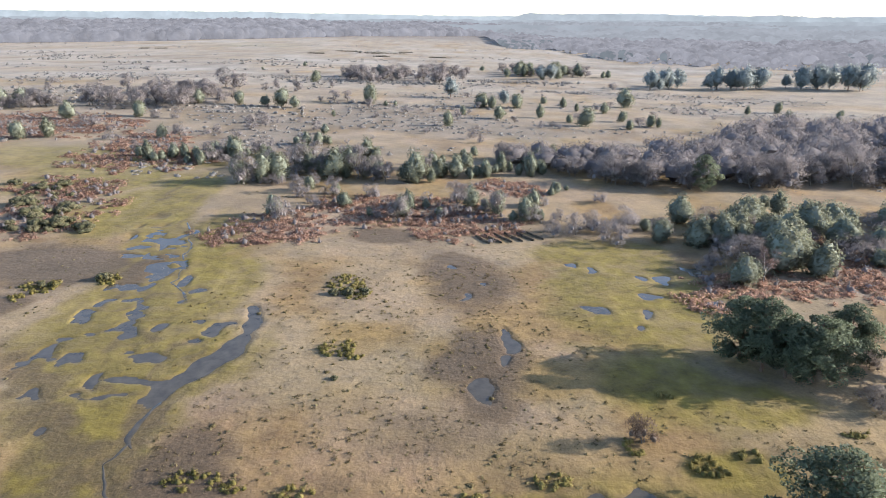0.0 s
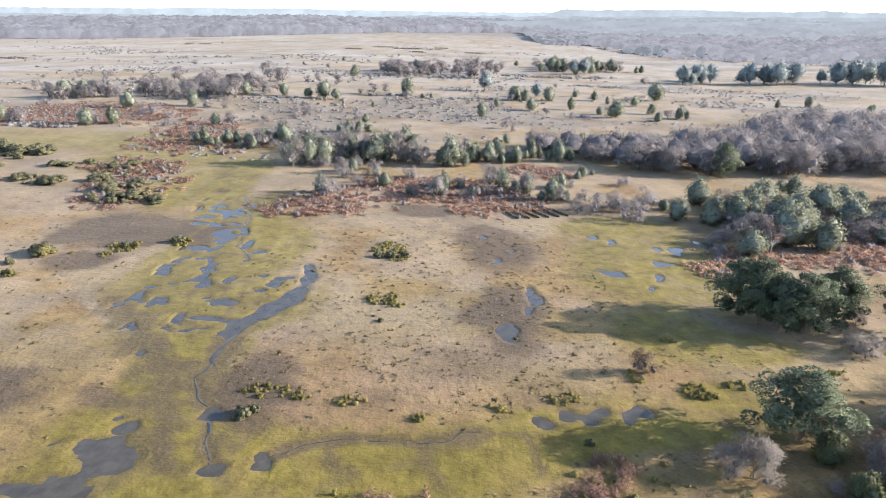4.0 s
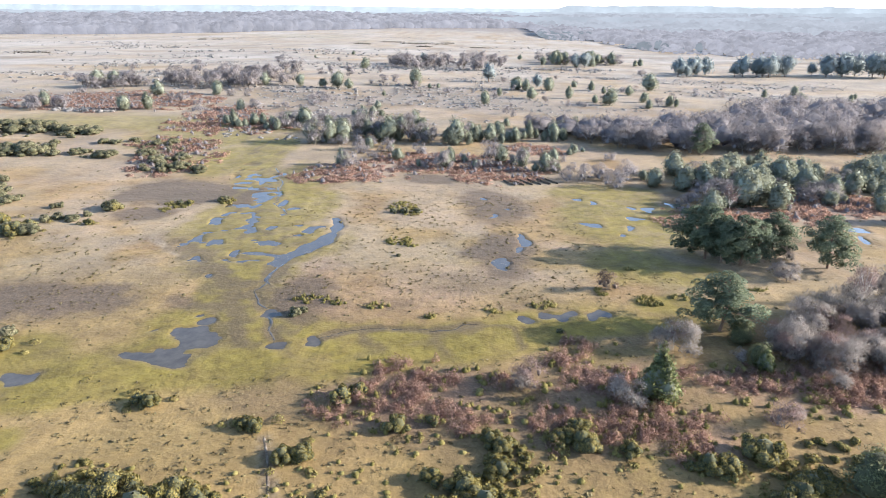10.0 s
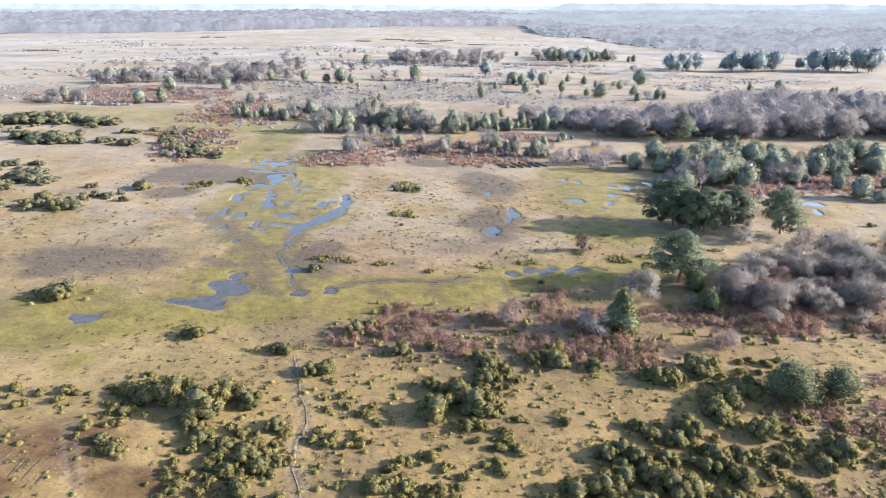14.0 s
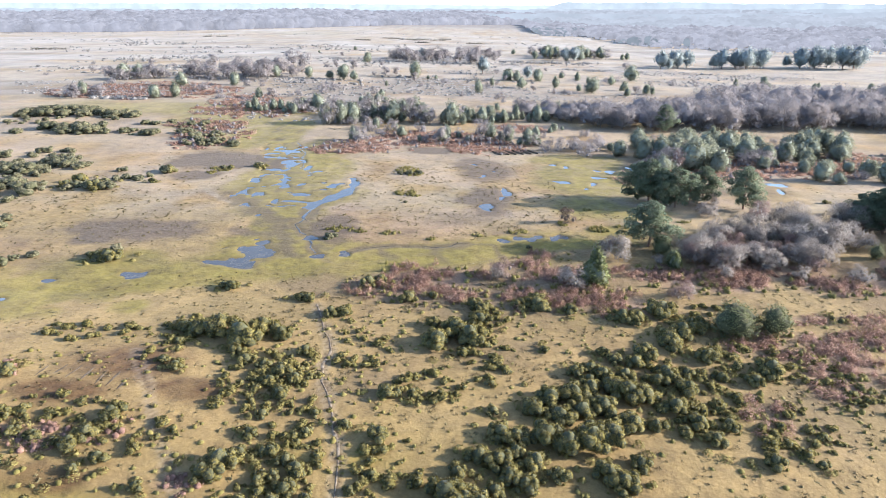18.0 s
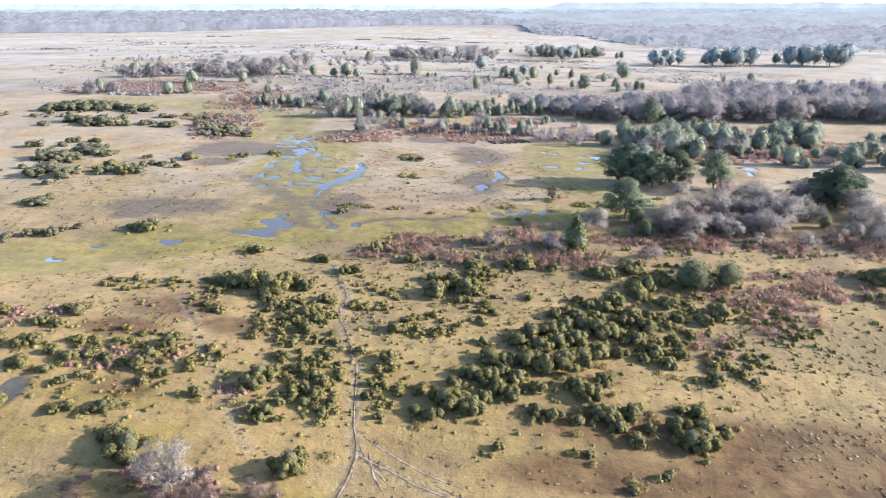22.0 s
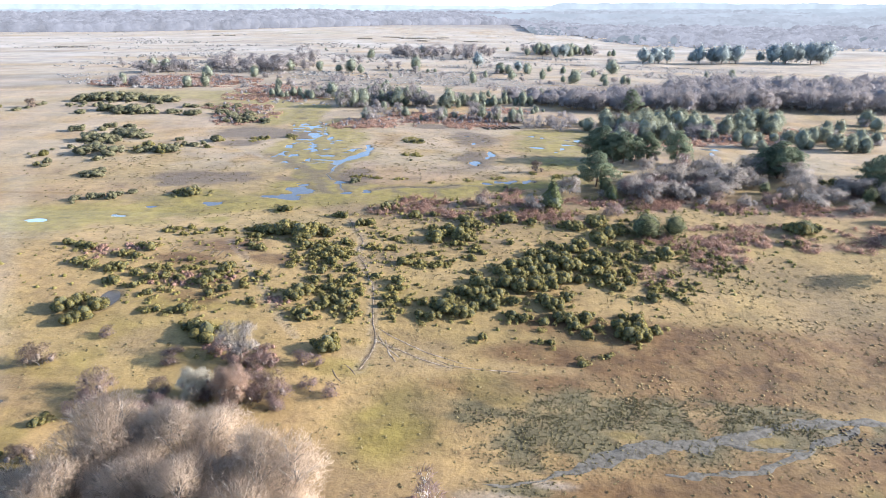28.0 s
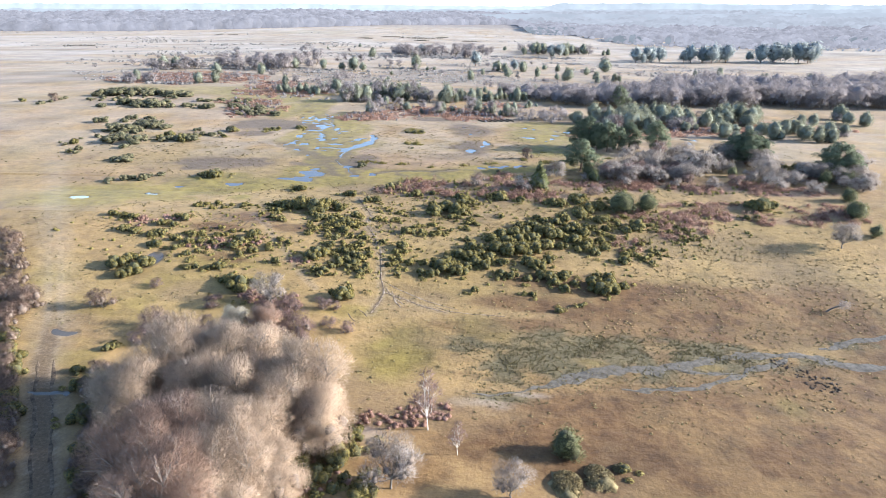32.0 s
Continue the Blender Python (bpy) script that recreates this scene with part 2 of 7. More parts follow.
def ground_material():
    m, n, l, p = nodes_of("heath_ground")
    pos = n.new("ShaderNodeNewGeometry").outputs["Position"]

    def zone(name):
        a = n.new("ShaderNodeVertexColor")
        a.layer_name = name
        s = n.new("ShaderNodeSeparateColor")
        l.new(a.outputs["Color"], s.inputs[0])
        return s.outputs
    za, zb, zc = zone("zone_a"), zone("zone_b"), zone("zone_c")
    n_big, n_mid = tex_noise(n, l, pos, 0.045, 5, 0.62), tex_noise(n, l, pos, 0.35, 6, 0.7)
    n_fine, n_tiny = tex_noise(n, l, pos, 2.4, 5, 0.72), tex_noise(n, l, pos, 9.0, 3, 0.7)

    def grassy(fine, stops):
        r = ramp(n, stops)
        l.new(fine, r.inputs[0])
        return r.outputs[0]
    straw = grassy(n_fine, [(0.24, (0.232, 0.165, 0.084)), (0.5, (0.312, 0.227, 0.118)), (0.76, (0.387, 0.289, 0.158))])
    olive = grassy(n_fine, [(0.24, (0.182, 0.140, 0.062)), (0.5, (0.246, 0.190, 0.088)), (0.76, (0.308, 0.242, 0.118))])
    brown = grassy(n_fine, [(0.24, (0.172, 0.116, 0.064)), (0.5, (0.226, 0.157, 0.088)), (0.76, (0.286, 0.205, 0.118))])
    r1 = ramp(n, [(0.38, (0, 0, 0)), (0.58, (1, 1, 1))])
    l.new(n_big, r1.inputs[0])
    r2 = ramp(n, [(0.42, (0, 0, 0)), (0.66, (1, 1, 1))])
    l.new(n_mid, r2.inputs[0])
    c = mix(n, l, r1.outputs[0], straw, brown)
    half = n.new("ShaderNodeMath")
    half.operation = "MULTIPLY"
    l.new(r2.outputs[0], half.inputs[0])
    half.inputs[1].default_value = 0.32
    c = mix(n, l, half.outputs[0], c, olive)
    r3 = ramp(n, [(0.45, (0, 0, 0)), (0.62, (0.65, 0.65, 0.65))])
    l.new(tex_noise(n, l, pos, 0.02, 4, 0.6), r3.inputs[0])
    c = mix(n, l, r3.outputs[0], c, olive)
    c = mix(n, l, zc[1], c, olive)
    tone = ramp(n, [(0.3, (0.54, 0.50, 0.46)), (0.5, (0.92, 0.865, 0.80)), (0.7, (1.18, 1.10, 1.0))])
    l.new(n_mid, tone.inputs[0])
    mul = n.new("ShaderNodeMix")
    mul.data_type, mul.blend_type = "RGBA", "MULTIPLY"
    mul.inputs[0].default_value = 0.8
    l.new(c, mul.inputs[6])
    l.new(tone.outputs[0], mul.inputs[7])
    c = mul.outputs[2]
    moss = grassy(n_mid, [(0.3, (0.100, 0.080, 0.015)), (0.5, (0.170, 0.141, 0.027)), (0.7, (0.240, 0.200, 0.043))])
    peat = grassy(n_fine, [(0.3, (0.05, 0.037, 0.027)), (0.55, (0.105, 0.078, 0.056)), (0.78, (0.19, 0.145, 0.105))])
    rust = grassy(n_mid, [(0.3, (0.045, 0.023, 0.009)), (0.5, (0.093, 0.051, 0.021)), (0.72, (0.149, 0.090, 0.039))])
    ochre = grassy(n_mid, [(0.3, (0.076, 0.059, 0.018)), (0.5, (0.126, 0.100, 0.032)), (0.72, (0.172, 0.139, 0.050))])
    reed = grassy(n_mid, [(0.3, (0.048, 0.043, 0.023)), (0.5, (0.088, 0.078, 0.043)), (0.72, (0.138, 0.122, 0.072))])
    # bare soil of paths and banks; also the haze tone of the far plain
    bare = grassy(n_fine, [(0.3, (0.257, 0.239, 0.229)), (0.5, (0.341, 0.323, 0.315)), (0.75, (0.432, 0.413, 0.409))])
    litter = grassy(n_fine, [(0.3, (0.15, 0.095, 0.07)), (0.5, (0.235, 0.155, 0.12)), (0.72, (0.32, 0.225, 0.18))])
    wood = grassy(n_mid, [(0.3, (0.13, 0.115, 0.11)), (0.5, (0.19, 0.17, 0.165)), (0.72, (0.25, 0.23, 0.22))])
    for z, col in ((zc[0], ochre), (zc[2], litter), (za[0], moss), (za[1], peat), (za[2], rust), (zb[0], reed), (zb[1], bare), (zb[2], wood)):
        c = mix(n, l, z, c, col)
    # darkens and warms every ground colour, unevenly at random
    ground_tint = ramp(n, [(0.36, (0.70, 0.65, 0.55)), (0.5, (0.85, 0.79, 0.67)), (0.64, (0.96, 0.885, 0.765))])
    l.new(tex_noise(n, l, pos, 0.06, 5, 0.6), ground_tint.inputs[0])
    wet = n.new("ShaderNodeMix")
    wet.data_type, wet.blend_type = "RGBA", "MULTIPLY"
    wet.inputs[0].default_value = 1.0
    l.new(c, wet.inputs[6])
    l.new(ground_tint.outputs[0], wet.inputs[7])
    l.new(wet.outputs[2], p.inputs["Base Color"])
    p.inputs["Roughness"].default_value = 0.9
    p.inputs["Specular IOR Level"].default_value = 0.2
    # faint bluish sheen stands in for haze at low viewing angles
    p.inputs["Sheen Weight"].default_value, p.inputs["Sheen Roughness"].default_value = 0.03, 0.5
    p.inputs["Sheen Tint"].default_value = (0.92, 0.93, 1.0, 1)
    b0, b1, b2 = n.new("ShaderNodeBump"), n.new("ShaderNodeBump"), n.new("ShaderNodeBump")
    b0.inputs["Distance"].default_value, b0.inputs["Strength"].default_value = 0.4, 0.4
    l.new(tex_noise(n, l, pos, 0.8, 3, 0.6), b0.inputs["Height"])
    l.new(b0.outputs[0], b1.inputs["Normal"])
    b1.inputs["Distance"].default_value, b1.inputs["Strength"].default_value = 0.2, 0.3
    b2.inputs["Distance"].default_value, b2.inputs["Strength"].default_value = 0.06, 0.3
    l.new(n_fine, b1.inputs["Height"])
    l.new(n_tiny, b2.inputs["Height"])
    l.new(b1.outputs[0], b2.inputs["Normal"])
    l.new(b2.outputs[0], p.inputs["Normal"])
    return m


def water_material():
    m, n, l, p = nodes_of("still_water")
    pos = n.new("ShaderNodeNewGeometry").outputs["Position"]
    r = ramp(n, [(0.35, (0.050, 0.042, 0.030)), (0.7, (0.088, 0.074, 0.054))])
    l.new(tex_noise(n, l, pos, 0.5, 4), r.inputs[0])
    l.new(r.outputs[0], p.inputs["Base Color"])
    p.inputs["Roughness"].default_value, p.inputs["IOR"].default_value = 0.12, 1.42
    p.inputs["Specular IOR Level"].default_value = 0.65
    b = n.new("ShaderNodeBump")
    b.inputs["Strength"].default_value, b.inputs["Distance"].default_value = 0.06, 0.02
    l.new(tex_noise(n, l, pos, 3.0, 3), b.inputs["Height"])
    l.new(b.outputs[0], p.inputs["Normal"])
    return m


def muddy_material():
    m, n, l, p = nodes_of("muddy_water")
    pos = n.new("ShaderNodeNewGeometry").outputs["Position"]
    r = ramp(n, [(0.38, (0.055, 0.047, 0.035)), (0.6, (0.125, 0.110, 0.088))])
    l.new(tex_noise(n, l, pos, 1.3, 6, 0.7), r.inputs[0])
    l.new(r.outputs[0], p.inputs["Base Color"])
    p.inputs["Roughness"].default_value, p.inputs["IOR"].default_value = 0.6, 1.33
    p.inputs["Specular IOR Level"].default_value = 0.3
    return m


M_GROUND, M_WATER, M_MUDDY = ground_material(), water_material(), muddy_material()

# ---- ground: zones, pools, paths ----
MARSH_N = [(-76.5, 197.7, 8.9), (-73.1, 171.9, 7.1), (-67.0, 146.4, 7.3), (-57.8, 120.1, 8.8), (-51.9, 99.0, 14.3), (-49.1, 85.8, 14.6), (-45.4, 70.9, 7.2),
    (-42.9, 56.7, 6.5), (-39.5, 46.9, 7.6)]
MARSH_W = [(37.4, 56.8, 2.7), (23.8, 55.8, 3.7), (8.0, 51.6, 5.5), (-7.1, 47.7, 6.6), (-21.5, 43.9, 8.5), (-36.4, 43.7, 11.1), (-48.5, 37.1, 8.7), (-59.9, 31.9, 7.9),
    (-68.5, 28.1, 8.4)]
MARSH_W2 = [(-67.9, 34.2, 10.1), (-81.8, 22.6, 13.1), (-95.6, 14.6, 15.9)]
ELBOW = [(-39.1, 76.7, 0.6), (-37.7, 83.4, 1.3), (-34.9, 88.2, 2.4), (-32.7, 95.0, 2.4), (-31.9, 101.8, 1.6), (-34.1, 107.8, 0.9)]
FOOTPATH = [(-24.8, 23.1), (-21.9, 15.6), (-20.0, 11.0), (-18.8, 7.5), (-19.0, 3.3), (-18.3, -0.5), (-16.7, -4.5), (-15.0, -9.2), (-13.2, -14.3), (-12.4, -18.0), (-11.9, -22.2)
    ] + [(-12.2, -21.6), (-11.0, -28.4), (-9.9, -32.6), (-10.7, -38.0), (-11.3, -41.4)][1:]
SIDEPATH = [(-9.9, -32.6), (-6.1, -34.5), (-1.9, -36.8), (2.7, -38.5)]
WESTPATH = [(-47.7, 3.4), (-40.8, -6.7), (-36.4, -14.1), (-32.5, -19.5), (-30.1, -22.7)]
SOUTHPATH = [(-30.3, -22.6), (-27.3, -28.5), (-23.4, -33.1)]
STREAMS = (
    [(-38.6, 79.3, 1.9), (-39.2, 75.9, 1.7), (-39.2, 71.5, 1.2), (-38.0, 67.5, 1.0)],
    [(-38.5, 68.0, 0.8), (-40.6, 64.3, 0.6), (-37.2, 60.1, 0.5), (-34.8, 56.6, 0.7), (-33.8, 53.0, 0.3), (-31.4, 48.5, 0.3), (-29.9, 45.9, 0.3)],
    [(-24.2, 47.2, 0.4), (-23.7, 48.6, 0.3), (-21.4, 50.1, 0.3), (-18.2, 51.2, 0.3), (-14.4, 52.2, 0.3), (-10.6, 51.7, 0.3), (-6.0, 51.5, 0.3), (-3.4, 52.5, 0.3), (1.3, 54.5, 0.3)],
    [(-46.8, 109.5, 0.4), (-52.4, 118.7, 0.4), (-55.7, 133.5, 0.5), (-58.8, 146.6, 0.6), (-63.7, 156.5, 0.5)],
)
VEINS = (
    [(-39.7, 77.6, 1.8), (-37.9, 67.1, 1.6), (-40.6, 64.3, 1.5), (-37.2, 60.1, 1.2), (-34.8, 56.6, 1.2), (-33.8, 53.0, 0.9), (-31.4, 48.5, 0.8), (-29.9, 45.9, 0.7)],
    [(-37.9, 67.1, 1.6), (-43.6, 66.1, 2.0), (-42.9, 62.3, 2.2), (-41.5, 57.6, 1.8), (-38.7, 54.4, 1.3), (-38.6, 51.0, 1.1), (-37.7, 48.5, 0.9), (-35.5, 45.5, 0.8)],
    [(-63.9, 87.8, 2.6), (-57.4, 80.2, 2.4), (-51.6, 73.3, 1.8), (-46.6, 67.6, 1.8), (-43.5, 64.8, 1.5)],
    [(-24.2, 47.2, 0.8), (-21.4, 50.1, 0.7), (-14.4, 52.2, 0.8), (-6.0, 51.5, 0.9), (1.3, 54.5, 0.8)],
    [(-53.0, 60.0, 1.6), (-48.5, 57.5, 1.4), (-44.0, 58.5, 1.0)],
)
BRACKEN = [(-8.4, 34.3, 11.2, 7.4), (17.5, 39.6, 8.8, 8.6), (18.8, 29.0, 12.7, 5.0), (27.4, 27.9, 6.9, 4.8), (46.1, 39.4, 9.4, 5.5), (52.1, 37.2, 6.6, 4.3),
    (53.1, 15.3, 6.9, 4.1), (58.2, 7.4, 6.5, 5.1), (63.1, 11.9, 3.9, 5.3), (45.0, -1.6, 3.6, 3.7), (68.9, 37.1, 5.2, 4.2), (74.7, 35.8, 5.8, 3.4),
    (85.3, 39.6, 9.9, 4.3), (70.3, 18.9, 5.3, 2.7), (95.4, 39.4, 6.6, 3.7)]
BRACKEN_FAR = [(-12.1, 171.9, 20.0, 11.7), (-35.5, 155.2, 13.1, 9.9), (5.8, 161.6, 12.4, 12.7), (-46.2, 147.8, 10.0, 7.0), (19.2, 196.4, 12.0, 8.6), (-104.6, 225.2, 19.8, 17.6),
    (-98.4, 163.4, 10.8, 17.5), (-110.5, 186.5, 11.9, 10.3), (-182.6, 282.7, 38.5, 29.5), (-115.4, 255.2, 13.6, 17.3), (56.0, 118.0, 9.2, 9.2),
    (77.7, 123.6, 11.0, 7.9), (96.9, 143.4, 10.3, 11.9), (111.0, 138.0, 10.9, 7.8)] + [(111.8, 50.9, 14.8, 6.3), (98.4, 35.4, 12.2, 3.7), (94.3, 39.9, 9.4, 4.0), (102.8, 20.4, 7.1, 4.5), (71.5, 17.7, 11.2, 2.4), (56.9, 14.9, 9.7, 3.7),
    (61.2, 43.1, 12.8, 4.1), (44.7, 39.5, 11.1, 4.0), (101.6, 136.4, 23.4, 11.0), (142.6, 151.6, 24.5, 11.3), (73.5, 23.9, 14.5, 1.7), (91.1, 15.7, 13.8, 2.0)]
BRACKEN_WEST = [(-68.8, -8.1, 3.5, 2.6), (-42.7, -14.6, 2.4, 2.5), (-28.3, -40.3, 4.8, 2.7), (-63.4, -4.9, 2.6, 1.9), (-34.7, -37.6, 3.4, 1.7), (-30.5, -22.6, 2.6, 1.4)] + [(-11.5, -83.2, 4.3, 3.8), (-6.3, -75.3, 3.5, 1.9), (-2.6, -72.7, 4.8, 1.3), (-15.6, -88.9, 4.0, 1.9), (1.9, -69.3, 5.0, 1.7), (-51.0, -17.1, 5.6, 2.2)]
HEATHY = [(-29.6, 73.0, 6.2, 6.5), (-17.6, 67.4, 9.8, 7.7), (-6.3, 64.2, 7.0, 5.7), (-25.3, 60.7, 7.1, 5.0), (38.1, 104.9, 6.8, 7.2), (6.5, 76.6, 10.4, 5.5), (17.3, 93.3, 11.1, 5.3)]
BRAIDS = (
    ([(17.4, -61.4), (24.0, -57.8), (29.2, -54.6), (41.1, -52.0), (50.0, -47.3), (59.6, -45.2), (67.2, -43.7), (73.8, -46.5), (84.0, -46.9)], 4.2),
    ([(31.8, -59.8), (39.2, -58.5), (44.1, -57.4), (50.6, -54.0), (58.2, -48.8), (64.7, -44.8)], 2.0),
    ([(71.2, -41.5), (79.3, -37.5), (90.0, -34.8)], 2.4),
    ([(41.0, -51.8), (46.5, -53.0), (53.0, -51.8)], 1.6),
    ([(8.0, -64.6), (15.5, -62.9), (19.2, -60.4)], 0.9),
)
FURROWS = [(-55.0, -5.1, -54.8, -2.1), (-53.0, -5.8, -52.7, -2.1), (-50.7, -6.3, -50.8, -2.1), (-48.4, -6.7, -48.6, -2.7), (-46.7, -7.1, -46.7, -3.0), (-57.2, -6.0, -57.1, -3.0), (-44.9, -7.4, -44.8, -4.5)]
TRACK = [(-188.0, 154.0), (-161.2, 105.7), (-130.6, 54.3), (-104.3, 11.4), (-83.7, -20.1), (-72.6, -39.0), (-64.2, -53.2), (-58.2, -65.2), (-53.0, -73.9), (-46.9, -83.5),
    (-41.1, -93.1)]
GREEN = [(33.9, 112.6, 16.5, 23.1), (31.5, 82.1, 10.1, 11.9), (-92.7, 227.3, 37.2, 13.7), (33.8, 63.9, 6.7, 4.2), (-56.6, 19.3, 3.6, 3.9), (-126.2, 228.6, 7.5, 9.7)] + [(-48.9, 90.9, 18.8, 14.7), (-44.3, 73.5, 10.2, 6.5), (-40.5, 64.8, 7.0, 3.9), (-40.9, 52.9, 13.6, 7.8), (-48.2, 119.0, 12.2, 20.5), (-54.5, 137.9, 8.9, 26.1),
    (37.8, 116.6, 18.7, 24.1), (36.9, 139.2, 16.3, 11.3), (36.6, 78.1, 12.9, 5.4), (15.9, 56.7, 11.8, 3.2)] + [(-139.4, 223.7, 48.8, 17.8), (-108.7, 196.9, 23.0, 19.4), (-81.9, 165.3, 13.7, 22.7), (-178.9, 225.4, 18.8, 14.5), (-290, 1085, 75, 40)]
PEAT = [(-75.8, 58.9, 16.9, 6.8), (-84.4, 126.4, 12.5, 12.3), (5.5, 121.1, 8.7, 12.3), (6.5, 88.2, 7.3, 12.8), (-14.4, 150.1, 8.2, 5.6), (-30.1, 62.9, 5.1, 8.4),
    (-82.2, 52.8, 5.4, 3.9)] + [(-75.8, 127.5, 9.7, 9.3), (-60.5, 125.1, 3.8, 9.1), (-81.7, 106.7, 6.8, 5.6), (4.3, 87.7, 6.2, 7.5), (2.9, 127.5, 7.6, 9.6), (-27.4, 60.4, 4.4, 2.4)]
RUST = [(48.0, -32.7, 23.3, 4.4), (75.3, -32.7, 14.3, 4.2), (41.9, -69.7, 21.2, 10.5), (26.0, -32.9, 16.7, 3.3), (50.8, -77.1, 12.0, 6.0), (21.5, -71.3, 8.1, 4.1),
    (30.9, -64.2, 12.9, 3.1)] + [(45, -74, 34, 14), (64, -35, 30, 6), (28, -66, 20, 5), (55, -72, 44, 20), (22, -76, 18, 8), (85, -55, 24, 16)] + [(44.0, -25.2, 21.8, 4.0), (52.6, -33.5, 9.2, 9.3), (27.7, -23.3, 12.8, 2.8), (46.4, -29.8, 16.8, 6.1), (35.7, -38.7, 14.7, 4.9), (22.1, -32.7, 9.4, 2.3)] + [(64.3, -56.3, 11.9, 10.2), (80.6, -28.3, 11.3, 12.2), (50.5, -23.4, 29.5, 4.9), (13.2, -77.5, 11.4, 3.6), (-1.4, -82.9, 7.2, 3.2)] + [(s[0], s[1], s[2] * 1.1, s[3] * 1.1) for s in [(-47.5, -0.1, 7.4, 4.8), (-51.1, -8.2, 6.1, 2.3), (-35.8, -6.0, 4.7, 2.5), (-44.7, -23.6, 5.1, 2.4)]]
REEDBOG = [(14.0, -55.6, 7.5, 6.9), (23.7, -52.4, 9.6, 8.1), (36.3, -51.3, 9.6, 7.3), (49.0, -50.3, 7.7, 4.6), (59.9, -46.8, 7.9, 3.5), (12.8, -64.7, 6.5, 1.9),
    (77.5, -39.0, 5.8, 1.7), (69.4, -45.4, 6.0, 2.0)]
REEDBOG += [(10.3, -48.0, 9.0, 3.6), (24.9, -45.2, 10.3, 4.5), (39.2, -45.1, 10.8, 3.7), (53.0, -44.5, 8.9, 2.7), (5.4, -50.9, 4.4, 1.9)]
RUST += [(7.5, -43.7, 7.8, 2.4), (18.9, -41.0, 9.7, 2.9), (34.5, -36.1, 11.3, 3.4), (50.1, -32.4, 10.4, 4.2), (62.6, -26.5, 9.3, 4.5)]
OCHRE = [(-3.2, -52.9, 8.2, 10.0), (9.3, -43.1, 7.2, 5.2), (28.5, -52.0, 3.8, 1.3), (48.5, -50.4, 3.9, 1.5), (58.1, -60.2, 2.7, 3.2)]
TURF = [(-45.0, -41.3, 18.4, 10.6), (-30.9, -48.0, 13.6, 4.6), (-56.3, -34.2, 7.9, 5.9), (-14.5, -41.8, 7.2, 4.2), (10.4, -29.4, 12.2, 3.7)]
FARSPOT = [(-444.3, 1071.9, 33.1, 48.5), (-398.8, 1185.5, 72.5, 58.4), (43.8, 1873.7, 23.6, 93.8), (168.1, 1064.2, 18.2, 31.8)]
STONY = [(10.2, -66.4, 6.4, 2.0), (16.3, -63.3, 4.4, 1.1), (-6.8, -76.6, 4.6, 2.5), (-7.7, -80.4, 3.7, 1.7)]
TURF_GREEN = [(27.1, 44.8, 21.2, 4.8), (38.0, 29.7, 14.4, 9.2), (5.3, 21.0, 10.0, 3.9), (20.8, 58.6, 19.2, 6.2), (59.1, 61.1, 9.6, 6.4), (35.2, 59.5, 14.4, 5.2),
    (31.6, 21.3, 16.5, 3.6)] + [(-55.6, -35.4, 9.4, 5.3), (-32.6, -44.1, 14.2, 3.0), (-44.9, -26.0, 12.8, 3.4), (-14.8, -40.8, 5.9, 3.2), (-13.2, -15.5, 9.3, 3.2)]
TURF_GREEN += [(-61.0, -52.7, 12.4, 9.9), (-47.7, -44.8, 13.6, 6.2), (-76.6, -39.5, 9.0, 8.4), (-51.6, -64.1, 9.2, 9.0), (-5.6, -56.5, 6.6, 8.4), (-36.0, -32.4, 14.2, 3.9)]
BANK = [(-73.6, 96.4), (-71.5, 90.6), (-65.8, 84.4), (-59.9, 79.8), (-54.7, 76.8)]
POOLS_MARSH = [(-46.5, 41.4, 4.6, 2.4, 0.0), (-43.0, 45.4, 3.8, 2.7, 0.0), (-43.5, 51.3, 1.5, 0.8, 0.0), (-63.9, 33.9, 2.8, 1.5, 0.0), (7.0, 82.1, 2.5, 2.0, 0.0), (11.1, 95.2, 1.5, 2.8, 0.0), (15.1, 58.3, 1.6, 1.5, 0.0),
    (9.7, 55.5, 1.6, 1.2, 0.0), (-24.8, 47.5, 1.2, 1.1, 0.0), (-29.0, 46.0, 1.5, 0.8, 0.0), (-33.9, 56.7, 1.2, 0.8, 10.0), (21.6, 58.7, 2.1, 0.8, 0.0)]
POOLS_BASIN = [(-57.8, 124.6, 3.2, 5.4), (-58.3, 116.5, 2.4, 2.3), (-50.3, 98.0, 1.8, 2.7), (-56.7, 89.2, 2.2, 2.8), (-45.3, 90.4, 2.5, 1.3), (-63.3, 87.7, 1.9, 1.5),
    (-62.2, 91.2, 1.0, 4.5), (-50.6, 118.8, 1.2, 4.0), (-47.2, 115.8, 2.4, 1.3), (-49.1, 83.4, 1.0, 2.6), (-44.1, 83.7, 2.8, 1.2), (-38.0, 97.6, 1.6, 1.7),
    (-36.7, 100.3, 2.1, 1.6), (-61.9, 108.3, 1.1, 1.2), (-58.0, 110.1, 1.4, 0.9), (-49.6, 109.2, 1.1, 1.2), (-47.1, 100.9, 1.6, 1.0), (-68.6, 138.6, 2.1, 1.7)]
